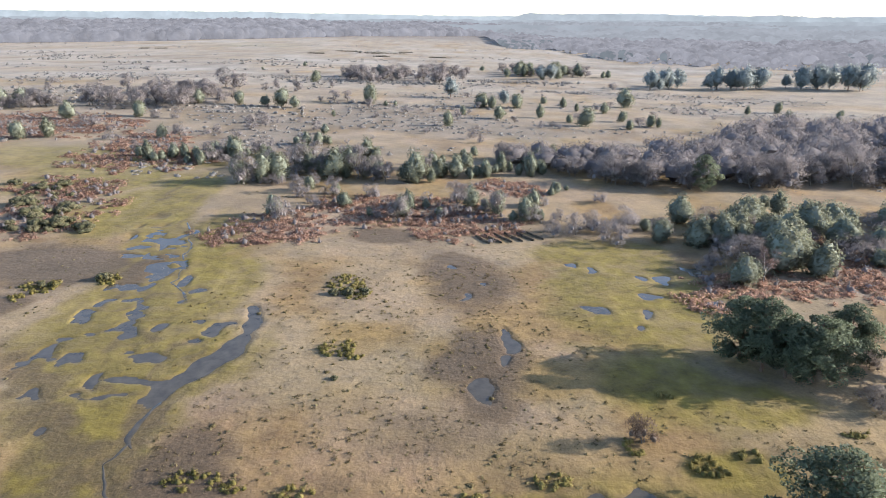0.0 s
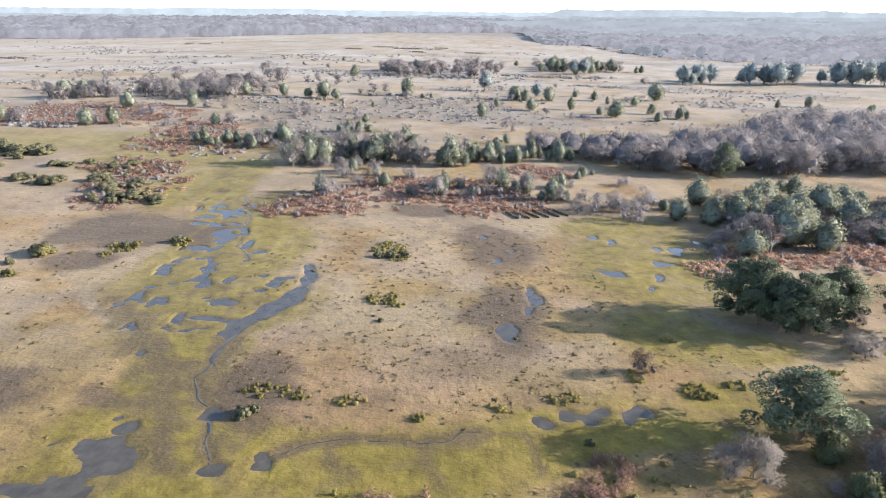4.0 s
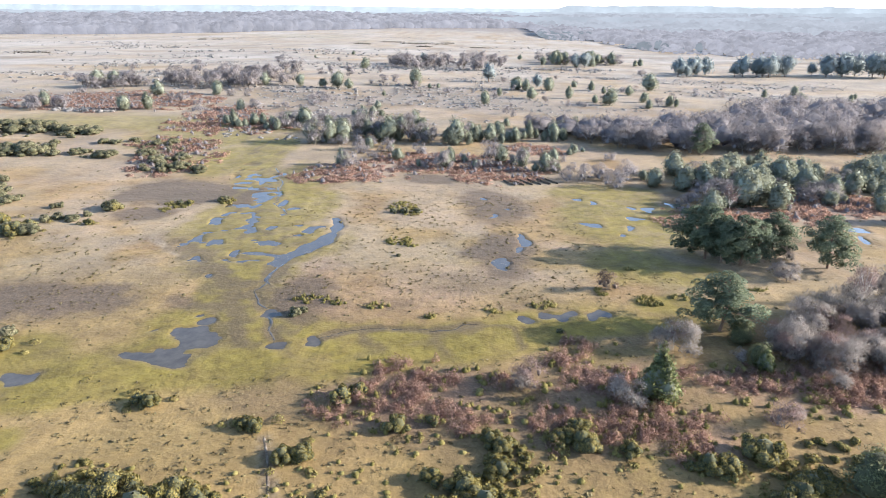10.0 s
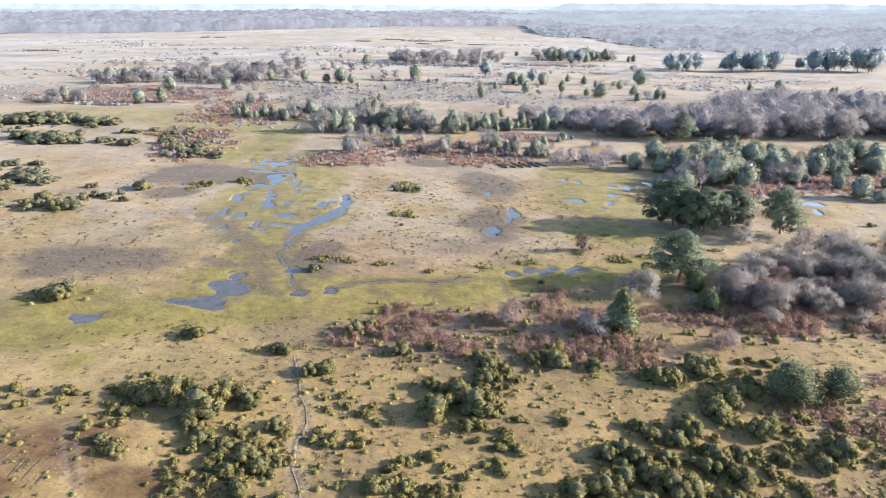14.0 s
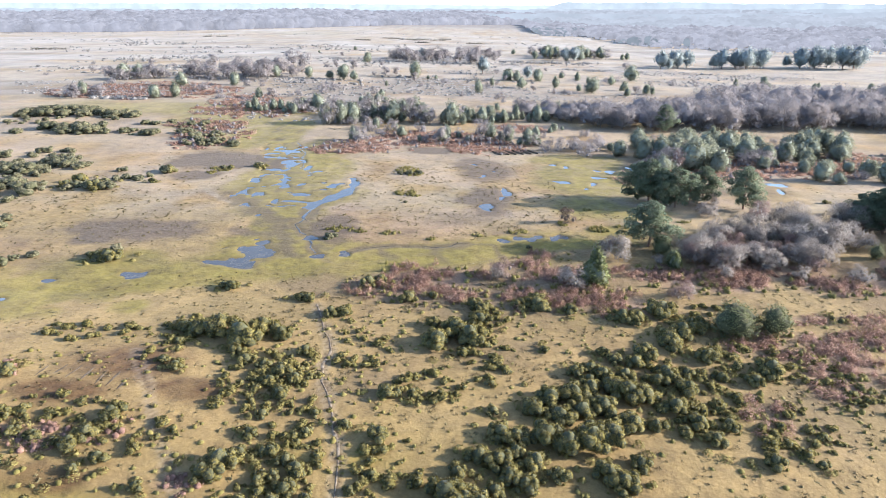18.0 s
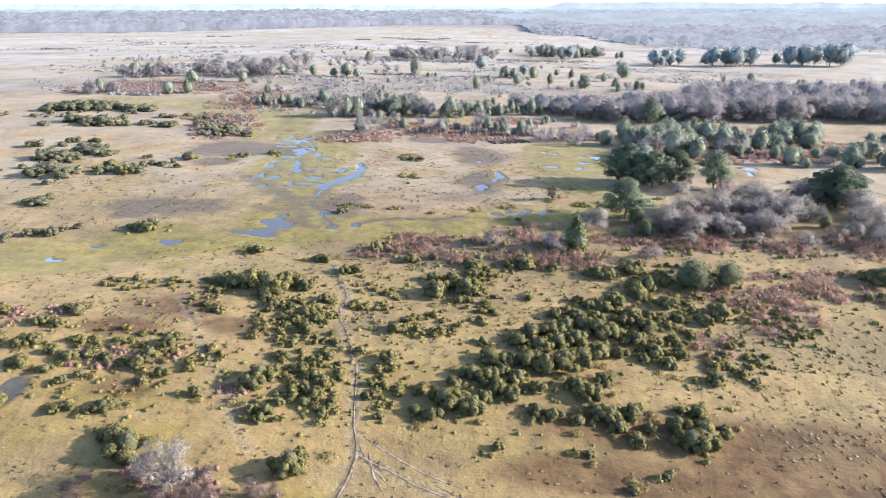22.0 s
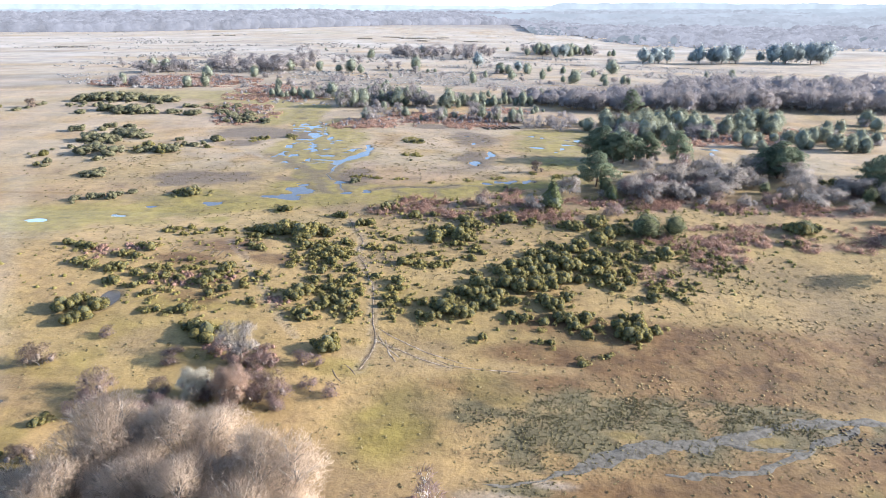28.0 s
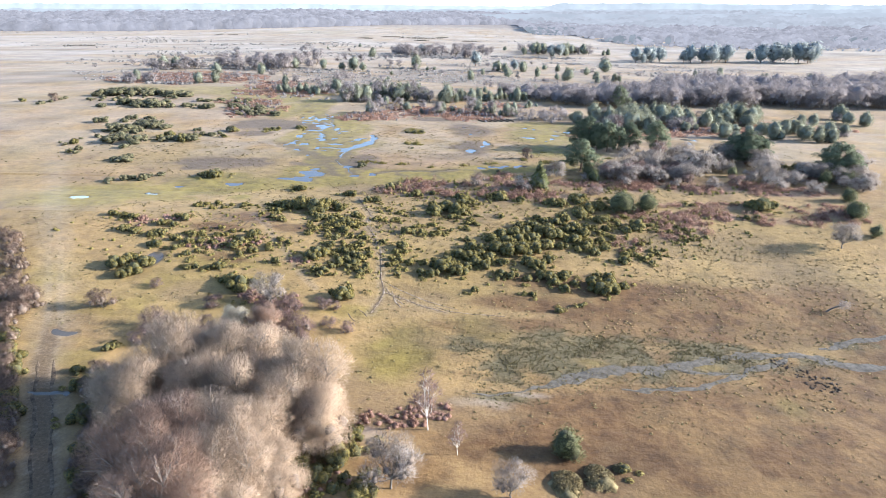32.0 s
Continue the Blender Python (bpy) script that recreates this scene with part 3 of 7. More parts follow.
POOLS_BASIN += [(-64.8, 132.6, 1.2, 2.0), (-62.5, 137.0, 1.2, 2.9), (-72.7, 145.0, 1.4, 2.3), (-72.4, 161.1, 2.0, 2.2), (-69.3, 153.0, 1.8, 1.6), (-73.6, 152.5, 1.5, 1.6),
    (-60.2, 146.4, 1.0, 4.2), (-57.7, 79.9, 1.4, 1.1), (-57.5, 85.9, 1.1, 1.4), (-64.1, 85.5, 0.9, 0.8), (-49.9, 70.0, 0.7, 0.9), (-45.5, 53.8, 0.6, 0.6),
    (-43.1, 51.3, 1.3, 1.4), (-51.5, 48.9, 0.7, 0.8), (-47.7, 47.6, 1.0, 1.0), (-62.4, 94.7, 2.0, 0.9), (-58.0, 97.5, 1.3, 0.7)]
POOLS_EAST = [(10.7, 97.3, 1.3, 5.0), (6.9, 83.8, 2.3, 1.8), (10.6, 90.3, 1.0, 2.2), (15.5, 58.9, 1.8, 2.0), (9.3, 56.9, 1.4, 1.3), (9.5, 55.4, 1.4, 0.7),
    (22.0, 59.4, 1.1, 0.6), (40.4, 115.2, 2.1, 1.6), (52.2, 130.5, 1.9, 2.8), (51.6, 113.0, 1.4, 2.6), (53.4, 128.7, 1.0, 4.0), (27.2, 109.4, 1.5, 2.4),
    (36.5, 109.3, 0.8, 2.1), (34.7, 102.2, 0.7, 0.8), (27.7, 132.7, 0.8, 1.2), (40.7, 125.5, 0.7, 1.1), (44.6, 124.1, 1.4, 1.5), (31.6, 129.6, 0.9, 1.6),
    (1.6, 129.3, 1.3, 1.2), (5.0, 114.4, 1.4, 1.9), (8.8, 120.7, 1.0, 1.1), (84.2, 122.5, 0.8, 0.9)] + [(92.0, 113.4, 2.1, 2.4), (90.2, 103.7, 1.1, 3.7)]
POOLS_WEST = [(-59.5, -26.3, 1.4, 3.0)] + [(-59.3, -28.6, 1.4, 3.1, 0.0), (-97.5, 13.8, 3.0, 1.2, 0.0), (-64.0, 32.9, 2.0, 1.8, 0.0), (-78.8, 29.9, 1.3, 0.9, 0.0), (-81.6, 20.1, 2.3, 1.3, 0.0),
    (-52.2, -73.9, 2.0, 0.5, 0.0), (-60.5, -55.5, 1.6, 0.9, 0.0)][1:]


def to_line(x, y, pts, width=None):
    """Distance to a polyline, divided by its half width there."""
    best = np.full(np.shape(x), 1e9)
    for p, q in zip(pts[:-1], pts[1:]):
        dx, dy = q[0] - p[0], q[1] - p[1]
        s = np.clip(((x - p[0]) * dx + (y - p[1]) * dy) / (dx * dx + dy * dy), 0, 1)
        w = width if width else p[2] + (q[2] - p[2]) * s
        best = np.minimum(best, np.hypot(x - p[0] - s * dx, y - p[1] - s * dy) / w)
    return best


def to_spot(x, y, spots, grow=1.0):
    best = np.full(np.shape(x), 1e9)
    for s in spots:
        best = np.minimum(best, np.hypot((x - s[0]) / (s[2] * grow), (y - s[1]) / (s[3] * grow)))
    return best


def zones(x, y):
    """Masks of ground cover and painted far haze at each place, and hollow depths."""
    w1, w2 = fbm(x, y, 14, 11), fbm(x, y, 4.5, 21)
    w3 = fbm(x, y, 2.6, 27)
    wob = 0.35 * w1 + 0.2 * w2 + 0.15 * w3
    marsh = np.minimum(np.minimum(to_line(x, y, MARSH_N), to_line(x, y, MARSH_W)), to_line(x, y, MARSH_W2))
    green = np.maximum(0.92 * (1 - smooth(0.7, 1.3, marsh + wob)) * (0.78 + 0.22 * smooth(-0.5, 0.3, w2)), 0.92 * (1 - smooth(0.75, 1.3, to_spot(x, y, GREEN) + wob)) * (0.75 + 0.25 * smooth(-0.4, 0.3, w3)))
    green = np.maximum(green, 0.5 * (1 - smooth(0.5, 1.3, to_spot(x, y, TURF_GREEN) + wob)) * smooth(-0.35, 0.35, w1 + 0.6 * w2))
    peat = 0.95 * (1 - smooth(0.75, 1.5, to_spot(x, y, PEAT) + wob * 0.9))
    rust = 0.95 * (1 - smooth(0.6, 1.4, to_spot(x, y, RUST) + wob)) * (0.72 + 0.28 * smooth(-0.3, 0.3, w2))
    reed = 0.9 * (1 - smooth(0.6, 1.15, to_spot(x, y, REEDBOG) + wob)) * smooth(-0.5, 0.2, w2)
    foot = np.minimum(np.minimum(to_line(x, y, FOOTPATH, 0.5), to_line(x, y, SIDEPATH, 0.45)), np.minimum(to_line(x, y, WESTPATH, 0.6), to_line(x, y, SOUTHPATH, 0.6)) + 0.35) + 0.5 * w3
    rut = to_line(x + 0.5 * w1, y, TRACK, 1.0)
    lane = (1 - smooth(2.0, 4.6, rut + w2)) * 0.12 + (1 - smooth(0.3, 0.9, abs(rut - 1.0))) * (0.1 * (1 - smooth(-60, -20, y)) + 0.06)
    bare = np.maximum(0.2 * smooth(0.7, 1.1, foot) * (1 - smooth(1.2, 2.4, foot)), lane)
    bare = np.maximum(bare, 0.06 * (1 - smooth(0.4, 1.2, np.hypot((x + 7) / 13, (y + 37) / 5) + wob)))
    # plain paled and greyed with distance: haze put into the ground colour
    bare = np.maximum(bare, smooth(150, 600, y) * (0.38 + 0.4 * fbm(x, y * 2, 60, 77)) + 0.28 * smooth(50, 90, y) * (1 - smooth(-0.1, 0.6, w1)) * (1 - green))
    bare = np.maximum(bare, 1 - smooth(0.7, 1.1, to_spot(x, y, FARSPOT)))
    bare = np.maximum(bare, 0.38 * (1 - smooth(0.4, 1.2, to_spot(x, y, STONY) + wob * 1.3)))
    bare = np.maximum(bare, 0.3 * (1 - smooth(0.5, 1.4, to_line(x + 0.6 * w2, y, BANK, 1.1))))
    wood = smooth(1250, 1500, y) * 0.9
    dark = 0.75 * smooth(-0.1, 0.4, fbm(x, y * 2.2, 75, 51)) * smooth(185, 260, y) * (1 - smooth(700, 1000, y))
    dark = np.maximum(dark, 0.45 * smooth(0.15, 0.6, fbm(x, y * 1.5, 26, 57)) * (1 - smooth(900, 1200, y)))
    xw, yw = x + 2.2 * fbm(x, y, 6, 41) + 0.9 * vnoise(x, y, 2.4, 44), y + 2.2 * fbm(x, y, 6, 47) + 0.9 * vnoise(x, y, 2.4, 49)
    q = np.minimum(to_spot(xw, yw, POOLS_MARSH), to_spot(xw, yw, POOLS_EAST)) + 0.35 * w2 + 0.35 * w3
    q = np.minimum(q, 1.1 * to_spot(xw, yw, POOLS_BASIN) + 0.4 * w2 + 0.45 * w3)
    q = np.minimum(q, to_spot(xw, yw, POOLS_WEST[1:]) + 0.35 * w2 + 0.35 * w3)
    q = np.minimum(q, to_spot(x, y, POOLS_WEST[:1]) - 0.15 + 0.3 * w2)
    q = np.minimum(q, to_line(x, y, ELBOW) + 0.1 + 0.4 * w2 + 0.45 * w3)
    for s in STREAMS:
        q = np.minimum(q, np.maximum(0.8 * to_line(x, y, s) + 0.3 * w2, 1.12))
    speck = np.where((marsh < 0.8) & (y > 76) & (y < 150), 1.35 - 1.1 * smooth(0.12, 0.6, fbm(x * 0.7, y, 3.4, 33)), 9)
    q = np.minimum(q, speck)
    q = np.minimum(q, np.where(reed > 0.3, 1.35 - 0.26 * smooth(-0.3, 0.4, fbm(x * 0.7, y, 2.8, 35)), 9))
    q = q + 1.5 * (1 - smooth(0.6, 1.1, to_spot(x, y, OCHRE)))
    hollow = np.clip(1.3 - q, 0, 1) * 0.45
    mud = 0.7 * (1 - smooth(1.0, 1.6, q))
    peat = np.maximum(peat, 0.75 * (1 - smooth(1.0, 2.0, rut + 0.7 * w3)) * (1 - smooth(-58, -46, y)))
    peat = np.maximum(np.maximum(np.maximum(peat, mud * 0.7), dark * (1 - green)), 0.8 * (1 - smooth(0.5, 1.0, foot)))
    vein = (1 - smooth(0.02, 0.2, abs(fbm(x, y, 12, 37)))) * (1 - smooth(0.7, 1.0, marsh + 0.5 * wob)) * smooth(35, 50, y)
    peat = np.maximum(peat, 0.6 * vein)
    for s in VEINS:
        peat = np.maximum(peat, 0.72 * (1 - smooth(0.5, 1.5, 0.7 * to_line(x, y, s) + 0.6 * w3 + 0.4 * w2)))
    bare = bare * (1 - 0.85 * smooth(0.3, 0.8, peat) * (1 - smooth(200, 260, y)))
    ochre = 0.85 * (1 - smooth(0.5, 1.3, to_spot(x, y, OCHRE) + wob))
    reed = reed * (1 - 0.9 * smooth(0.3, 0.8, ochre))
    rust = rust * (1 - 0.8 * ochre)
    litter = 0.8 * (1 - smooth(0.5, 1.3, np.minimum(to_spot(x, y, BRACKEN + BRACKEN_FAR), to_spot(x, y, BRACKEN_WEST) + 0.25) + wob * 1.3)) * (0.6 + 0.4 * smooth(-0.3, 0.3, w2))
    litter = np.maximum(litter, 0.5 * (1 - smooth(0.3, 1.4, to_spot(x, y, HEATHY) + wob * 1.4)) * (0.45 + 0.55 * smooth(-0.4, 0.4, w2 + w3)))
    # darker olive is weighted towards the nearer ground by distance
    turf = 0.75 * (1 - smooth(0.5, 1.3, to_spot(x, y, TURF) + wob)) + 0.35 * smooth(-0.1, 0.5, fbm(x, y, 18, 61)) * (1 - smooth(20, 60, y)) + 0.5 * (1 - smooth(15, 50, y)) * smooth(-95, -20, y) + 0.7 * smooth(-0.4, 0.3, fbm(x, y, 22, 64)) * smooth(30, 55, y) * (1 - smooth(80, 120, y))
    return green, peat, rust, reed, bare, wood, hollow, ochre, np.clip(turf, 0, 1), litter


def axis(lo, dense_lo, dense_hi, hi, step, grow=1.13):
    a = list(np.arange(dense_lo, dense_hi + 0.01, step))
    s = step
    while a[-1] < hi:
        s = min(s * grow, 90)
        a.append(a[-1] + s)
    s, front = step, []
    while (front[-1] if front else dense_lo) > lo:
        s = min(s * grow, 90)
        front.append((front[-1] if front else dense_lo) - s)
    return np.array(front[::-1] + a)


def land(x, y, g):
    """The height of the ground's surface with its humps and hollows."""
    near = 1 - smooth(250, 500, np.hypot(x, y - 20))
    humps = (0.05 + 0.05 * fbm(x, y, 5.0, 3) + 0.03 * vnoise(x, y, 1.5, 9)) * near * (1 - g[0] * 0.5)
    return tz(x, y) + humps + 0.5 * vnoise(x, y, 60, 71) * smooth(150, 400, y) - g[6]


gx, gy = axis(-3800, -92, 96, 3800, 0.56, 1.12), axis(-420, -94, 146, 4700, 0.56, 1.06)
X, Y = np.meshgrid(gx, gy)
zn = zones(X, Y)
Z = land(X, Y, zn)
nx, ny = len(gx), len(gy)
idx = np.arange(nx * ny).reshape(ny, nx)
quads = np.stack([idx[:-1, :-1], idx[:-1, 1:], idx[1:, 1:], idx[1:, :-1]], -1).reshape(-1, 4)
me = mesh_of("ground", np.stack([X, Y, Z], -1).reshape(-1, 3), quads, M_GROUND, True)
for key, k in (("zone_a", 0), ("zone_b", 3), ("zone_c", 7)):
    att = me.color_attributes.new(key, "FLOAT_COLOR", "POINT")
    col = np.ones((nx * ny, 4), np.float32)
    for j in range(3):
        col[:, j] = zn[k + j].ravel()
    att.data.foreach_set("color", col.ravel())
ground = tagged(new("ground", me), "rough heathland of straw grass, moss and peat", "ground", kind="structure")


def water(x0, x1, y0, y1, label):
    ax, ay = np.linspace(x0, x1, 12), np.unique(np.concatenate([np.linspace(y0, y1, 12), [v for v in TY + BY if y0 < v < y1]]))
    A, B = np.meshgrid(ax, ay)
    i = np.arange(A.size).reshape(A.shape)
    q = np.stack([i[:-1, :-1], i[:-1, 1:], i[1:, 1:], i[1:, :-1]], -1).reshape(-1, 4)
    ob = new("water", mesh_of("water", np.stack([A, B, tz(A, B) - 0.10], -1).reshape(-1, 3), q, M_WATER, True))
    return tagged(ob, label, "water", kind="structure")


water(-72, 62, 28, 152, "still shallow pools lying in the mossy marsh")
water(84, 98, 96, 118, "bright puddles lying among the heather")
water(-66, -54, -36, -20, "small dark pond with steep grassy edges")
water(-101, -72, 10, 34, "thin puddles in wet grass")
water(-63, -48, -76, -53, "puddles on the muddy track")
water(4, 90, -72, -36, "shallow boggy stream winding through tussocks")


# ---- trodden paths and ruts ----
def soil(name, stops):
    m, n, l, p = nodes_of(name)
    pos = n.new("ShaderNodeNewGeometry").outputs["Position"]
    r = ramp(n, stops)
    l.new(tex_noise(n, l, pos, 0.9, 6, 0.7), r.inputs[0])
    l.new(r.outputs[0], p.inputs["Base Color"])
    p.inputs["Roughness"].default_value, p.inputs["Specular IOR Level"].default_value = 0.95, 0.1
    b = n.new("ShaderNodeBump")
    b.inputs["Distance"].default_value, b.inputs["Strength"].default_value = 0.1, 0.8
    l.new(tex_noise(n, l, pos, 5.0, 4), b.inputs["Height"])
    l.new(b.outputs[0], p.inputs["Normal"])
    return m


M_SOIL = soil("trodden_soil", [(0.35, (0.085, 0.062, 0.042)), (0.5, (0.16, 0.122, 0.084)), (0.66, (0.28, 0.23, 0.172))])
M_EARTH = soil("turned_earth", [(0.35, (0.05, 0.036, 0.024)), (0.5, (0.10, 0.074, 0.05)), (0.68, (0.19, 0.145, 0.10))])
M_TURF = soil("rough_turf", [(0.35, (0.085, 0.068, 0.034)), (0.5, (0.15, 0.122, 0.064)), (0.68, (0.24, 0.20, 0.11))])


def strip(name, pts, width, mat, label, category, lift=0.04, hump=0.0, wander=0.25):
    """A band of bare soil that follows the ground along a line."""
    p = np.array([q[:2] for q in pts], float)
    s = np.concatenate([[0], np.cumsum(np.hypot(*np.diff(p, axis=0).T))])
    t = np.linspace(0, s[-1], max(int(s[-1] / 0.45), 6))
    x, y = np.interp(t, s, p[:, 0]), np.interp(t, s, p[:, 1])
    soft = np.ones(5) / 5
    if len(t) > 12:
        x[2:-2], y[2:-2] = np.convolve(x, soft, "valid"), np.convolve(y, soft, "valid")
    x, y = x + wander * vnoise(t, t * 0, 2.6, 5), y + wander * vnoise(t, t * 0 + 9, 2.6, 6)
    dx, dy = np.gradient(x), np.gradient(y)
    k = np.hypot(dx, dy)
    w = width * 0.5 * (0.75 + 0.55 * vnoise(t, t * 0 + p[0, 0], 1.8, 8)) * np.minimum(1, 0.25 + np.minimum(t, t[-1] - t) / (2 * width))
    a = np.linspace(-1, 1, 5)[None]
    px, py = x[:, None] - (dy / k * w)[:, None] * a, y[:, None] + (dx / k * w)[:, None] * a
    z = land(px, py, zones(px, py)) + lift * (1 - 1.3 * a ** 4) + hump * (1 - a ** 2) - 0.03 * a ** 4
    i = np.arange(px.size).reshape(px.shape)
    f = np.stack([i[:-1, :-1], i[1:, :-1], i[1:, 1:], i[:-1, 1:]], -1).reshape(-1, 4)
    ob = new(name, mesh_of(name, np.stack([px, py, z], -1).reshape(-1, 3), f, mat, True))
    return tagged(ob, label, category, kind="structure")


strip("path_main", FOOTPATH, 0.6, M_SOIL, "narrow muddy footpath winding through the gorse", "path")
strip("path_side", SIDEPATH, 0.5, M_SOIL, "faint muddy path across the grass", "path")
for k, pts in enumerate(([(-15.4, -42.0), (-14.6, -43.6), (-13.6, -44.8)], [(-13.8, -40.2), (-12.7, -41.2), (-11.8, -42.6)], [(-9.8, -31.1), (-8.0, -34.4), (-5.3, -37.0)], [(-9.7, -29.2), (-5.0, -32.6), (-0.6, -34.9), (5.1, -37.3)],
                         [(-10.0, -32.5), (-10.3, -36.0), (-11.3, -39.1)], [(-8.4, -32.2), (-7.6, -35.6), (-5.9, -38.3)], [(0.3, -36.7), (4.0, -38.2), (7.5, -38.5), (13.8, -38.1)])):
    strip("rut", pts, 0.7 if k < 2 else 0.5, M_EARTH if k < 2 else M_SOIL, "wheel rut worn into the turf", "rut", 0.03, 0.0, 0.3)
for x0, y0, x1, y1 in FURROWS:
    strip("furrow", [(x0, y0), ((x0 + x1) / 2, (y0 + y1) / 2), (x1, y1)], 0.55, M_EARTH, "shallow furrow cut across the rusty turf", "rut", 0.03, 0.0, 0.15)
for pts in ([(7.8, 150.8), (10.8, 145.3)], [(9.8, 152.0), (13.7, 146.1)], [(12.3, 152.9), (16.2, 146.9)], [(15.0, 153.7), (18.8, 147.7)], [(18.0, 154.1), (21.5, 148.5)], [(20.7, 154.4), (23.9, 149.8)]):
    strip("earth_ridge", pts, 1.6, M_EARTH, "low ridge of churned dark earth", "earth", 0.04, 0.45, 0.3)

for pts in STREAMS:
    strip("water", pts, float(np.mean([p[2] for p in pts])) + 0.1, M_WATER, "thin stream of clear water threading the moss", "water", 0.03, 0.0, 0.7)
for off in (-0.95, 0.95):
    strip("wheel_track", [(x + off, y + off * 0.5) for x, y in TRACK[7:]], 0.75, M_EARTH, "wet grey wheel track along the muddy lane", "track", 0.03, 0.0, 0.3)
for pts, w in BRAIDS:
    strip("water", pts, w, M_MUDDY, "shallow grey stream winding through the bog", "water", 0.05, 0.0, 0.5)

# ---- plants: shapes ----
def blobs(k, r, h, base, seed, spread=0.55):
    """Centres and radii of the lumps that make a crown."""
    g = np.random.default_rng(seed)
    out = []
    for i in range(k):
        a, q = g.uniform(0, 2 * np.pi), np.sqrt(g.uniform(0, 1)) * spread
        z = base + (h - base) * g.uniform(0.12, 0.82)
        t = (z - base) / (h - base)
        s = np.sin(np.pi * (0.18 + 0.72 * t)) ** 0.7
        out.append(((r * q * s * np.cos(a), r * q * s * np.sin(a), z), r * g.uniform(0.38, 0.6) * (0.6 + 0.4 * s)))
    return out


def crown(lumps, per, size, up=0.3, flat=1.0, lumpy=0.4):
    """Leaf sprays over lumps: verts, faces, soft normals."""
    cs, ns = [], []
    for c, r in lumps:
        d = rng.normal(size=(per, 3))
        d /= np.linalg.norm(d, axis=1, keepdims=True)
        d[:, 2] = np.abs(d[:, 2]) * np.where(rng.uniform(size=per) < 0.72, 1, -1)
        rad = r * rng.uniform(0.82, 1.1, per)[:, None]
        cs.append(np.asarray(c) + d * rad * np.array([1, 1, flat]))
        ns.append(d)
    c, d = np.concatenate(cs), np.concatenate(ns)
    sizes = size * rng.uniform(0.6, 1.4, len(c))
    v, f = leaf_tris(c, d + rng.normal(size=d.shape) * 0.5, sizes, 0.42, np.cross(d, rng.normal(size=d.shape)) + d * 0.7 + np.array([0, 0, up]))
    mid = np.mean([q[0] for q in lumps], axis=0)
    out = (c - mid) / np.maximum(np.linalg.norm(c - mid, axis=1, keepdims=True), 1e-6)
    soft = d * lumpy + out * (1.3 - lumpy) + np.array([0, 0, 0.2]) + rng.normal(size=d.shape) * 0.3
    return v, f, np.repeat(soft, 3, axis=0)


def make_gorse(seed, mat=None, k=13, per=120, leaf=0.066):
    g = np.random.default_rng(seed)
    lumps = []
    for c, r in blobs(k, 0.62, 0.95, 0.0, seed, 0.95):
        lumps.append(((c[0], c[1], max(c[2] * 0.72, 0.16)), r * g.uniform(0.55, 0.82)))
    lumps.append(((0, 0, 0.42), 0.36))
    # lumpy mass filling the bush, dark as the shade within
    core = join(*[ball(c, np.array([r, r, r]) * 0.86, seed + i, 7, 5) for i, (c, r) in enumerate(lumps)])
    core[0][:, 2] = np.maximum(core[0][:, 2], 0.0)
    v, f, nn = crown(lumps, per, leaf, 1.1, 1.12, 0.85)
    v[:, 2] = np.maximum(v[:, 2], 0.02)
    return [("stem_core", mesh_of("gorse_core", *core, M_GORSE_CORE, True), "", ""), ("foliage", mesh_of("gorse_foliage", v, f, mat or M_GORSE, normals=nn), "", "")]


def make_low_gorse(seed):
    lumps = [((c[0], c[1], max(c[2] * 0.7, 0.25)), r) for c, r in blobs(5, 0.6, 0.95, 0.0, seed, 0.8)]
    core = join(*[ball(c, np.array([r, r, r]) * 0.8, seed + i, 6, 4) for i, (c, r) in enumerate(lumps)])
    v, f, nn = crown(lumps, 90, 0.12, 1.1, 1.12, 0.85)
    v[:, 2] = np.maximum(v[:, 2], 0.02)
    cv, cf = core
    cf = np.concatenate([cf[:, [0, 1, 2]], cf[:, [0, 2, 3]]])
    return [("stem_core", cv, cf, cv - cv.mean(0)), ("foliage", v, f, nn)]


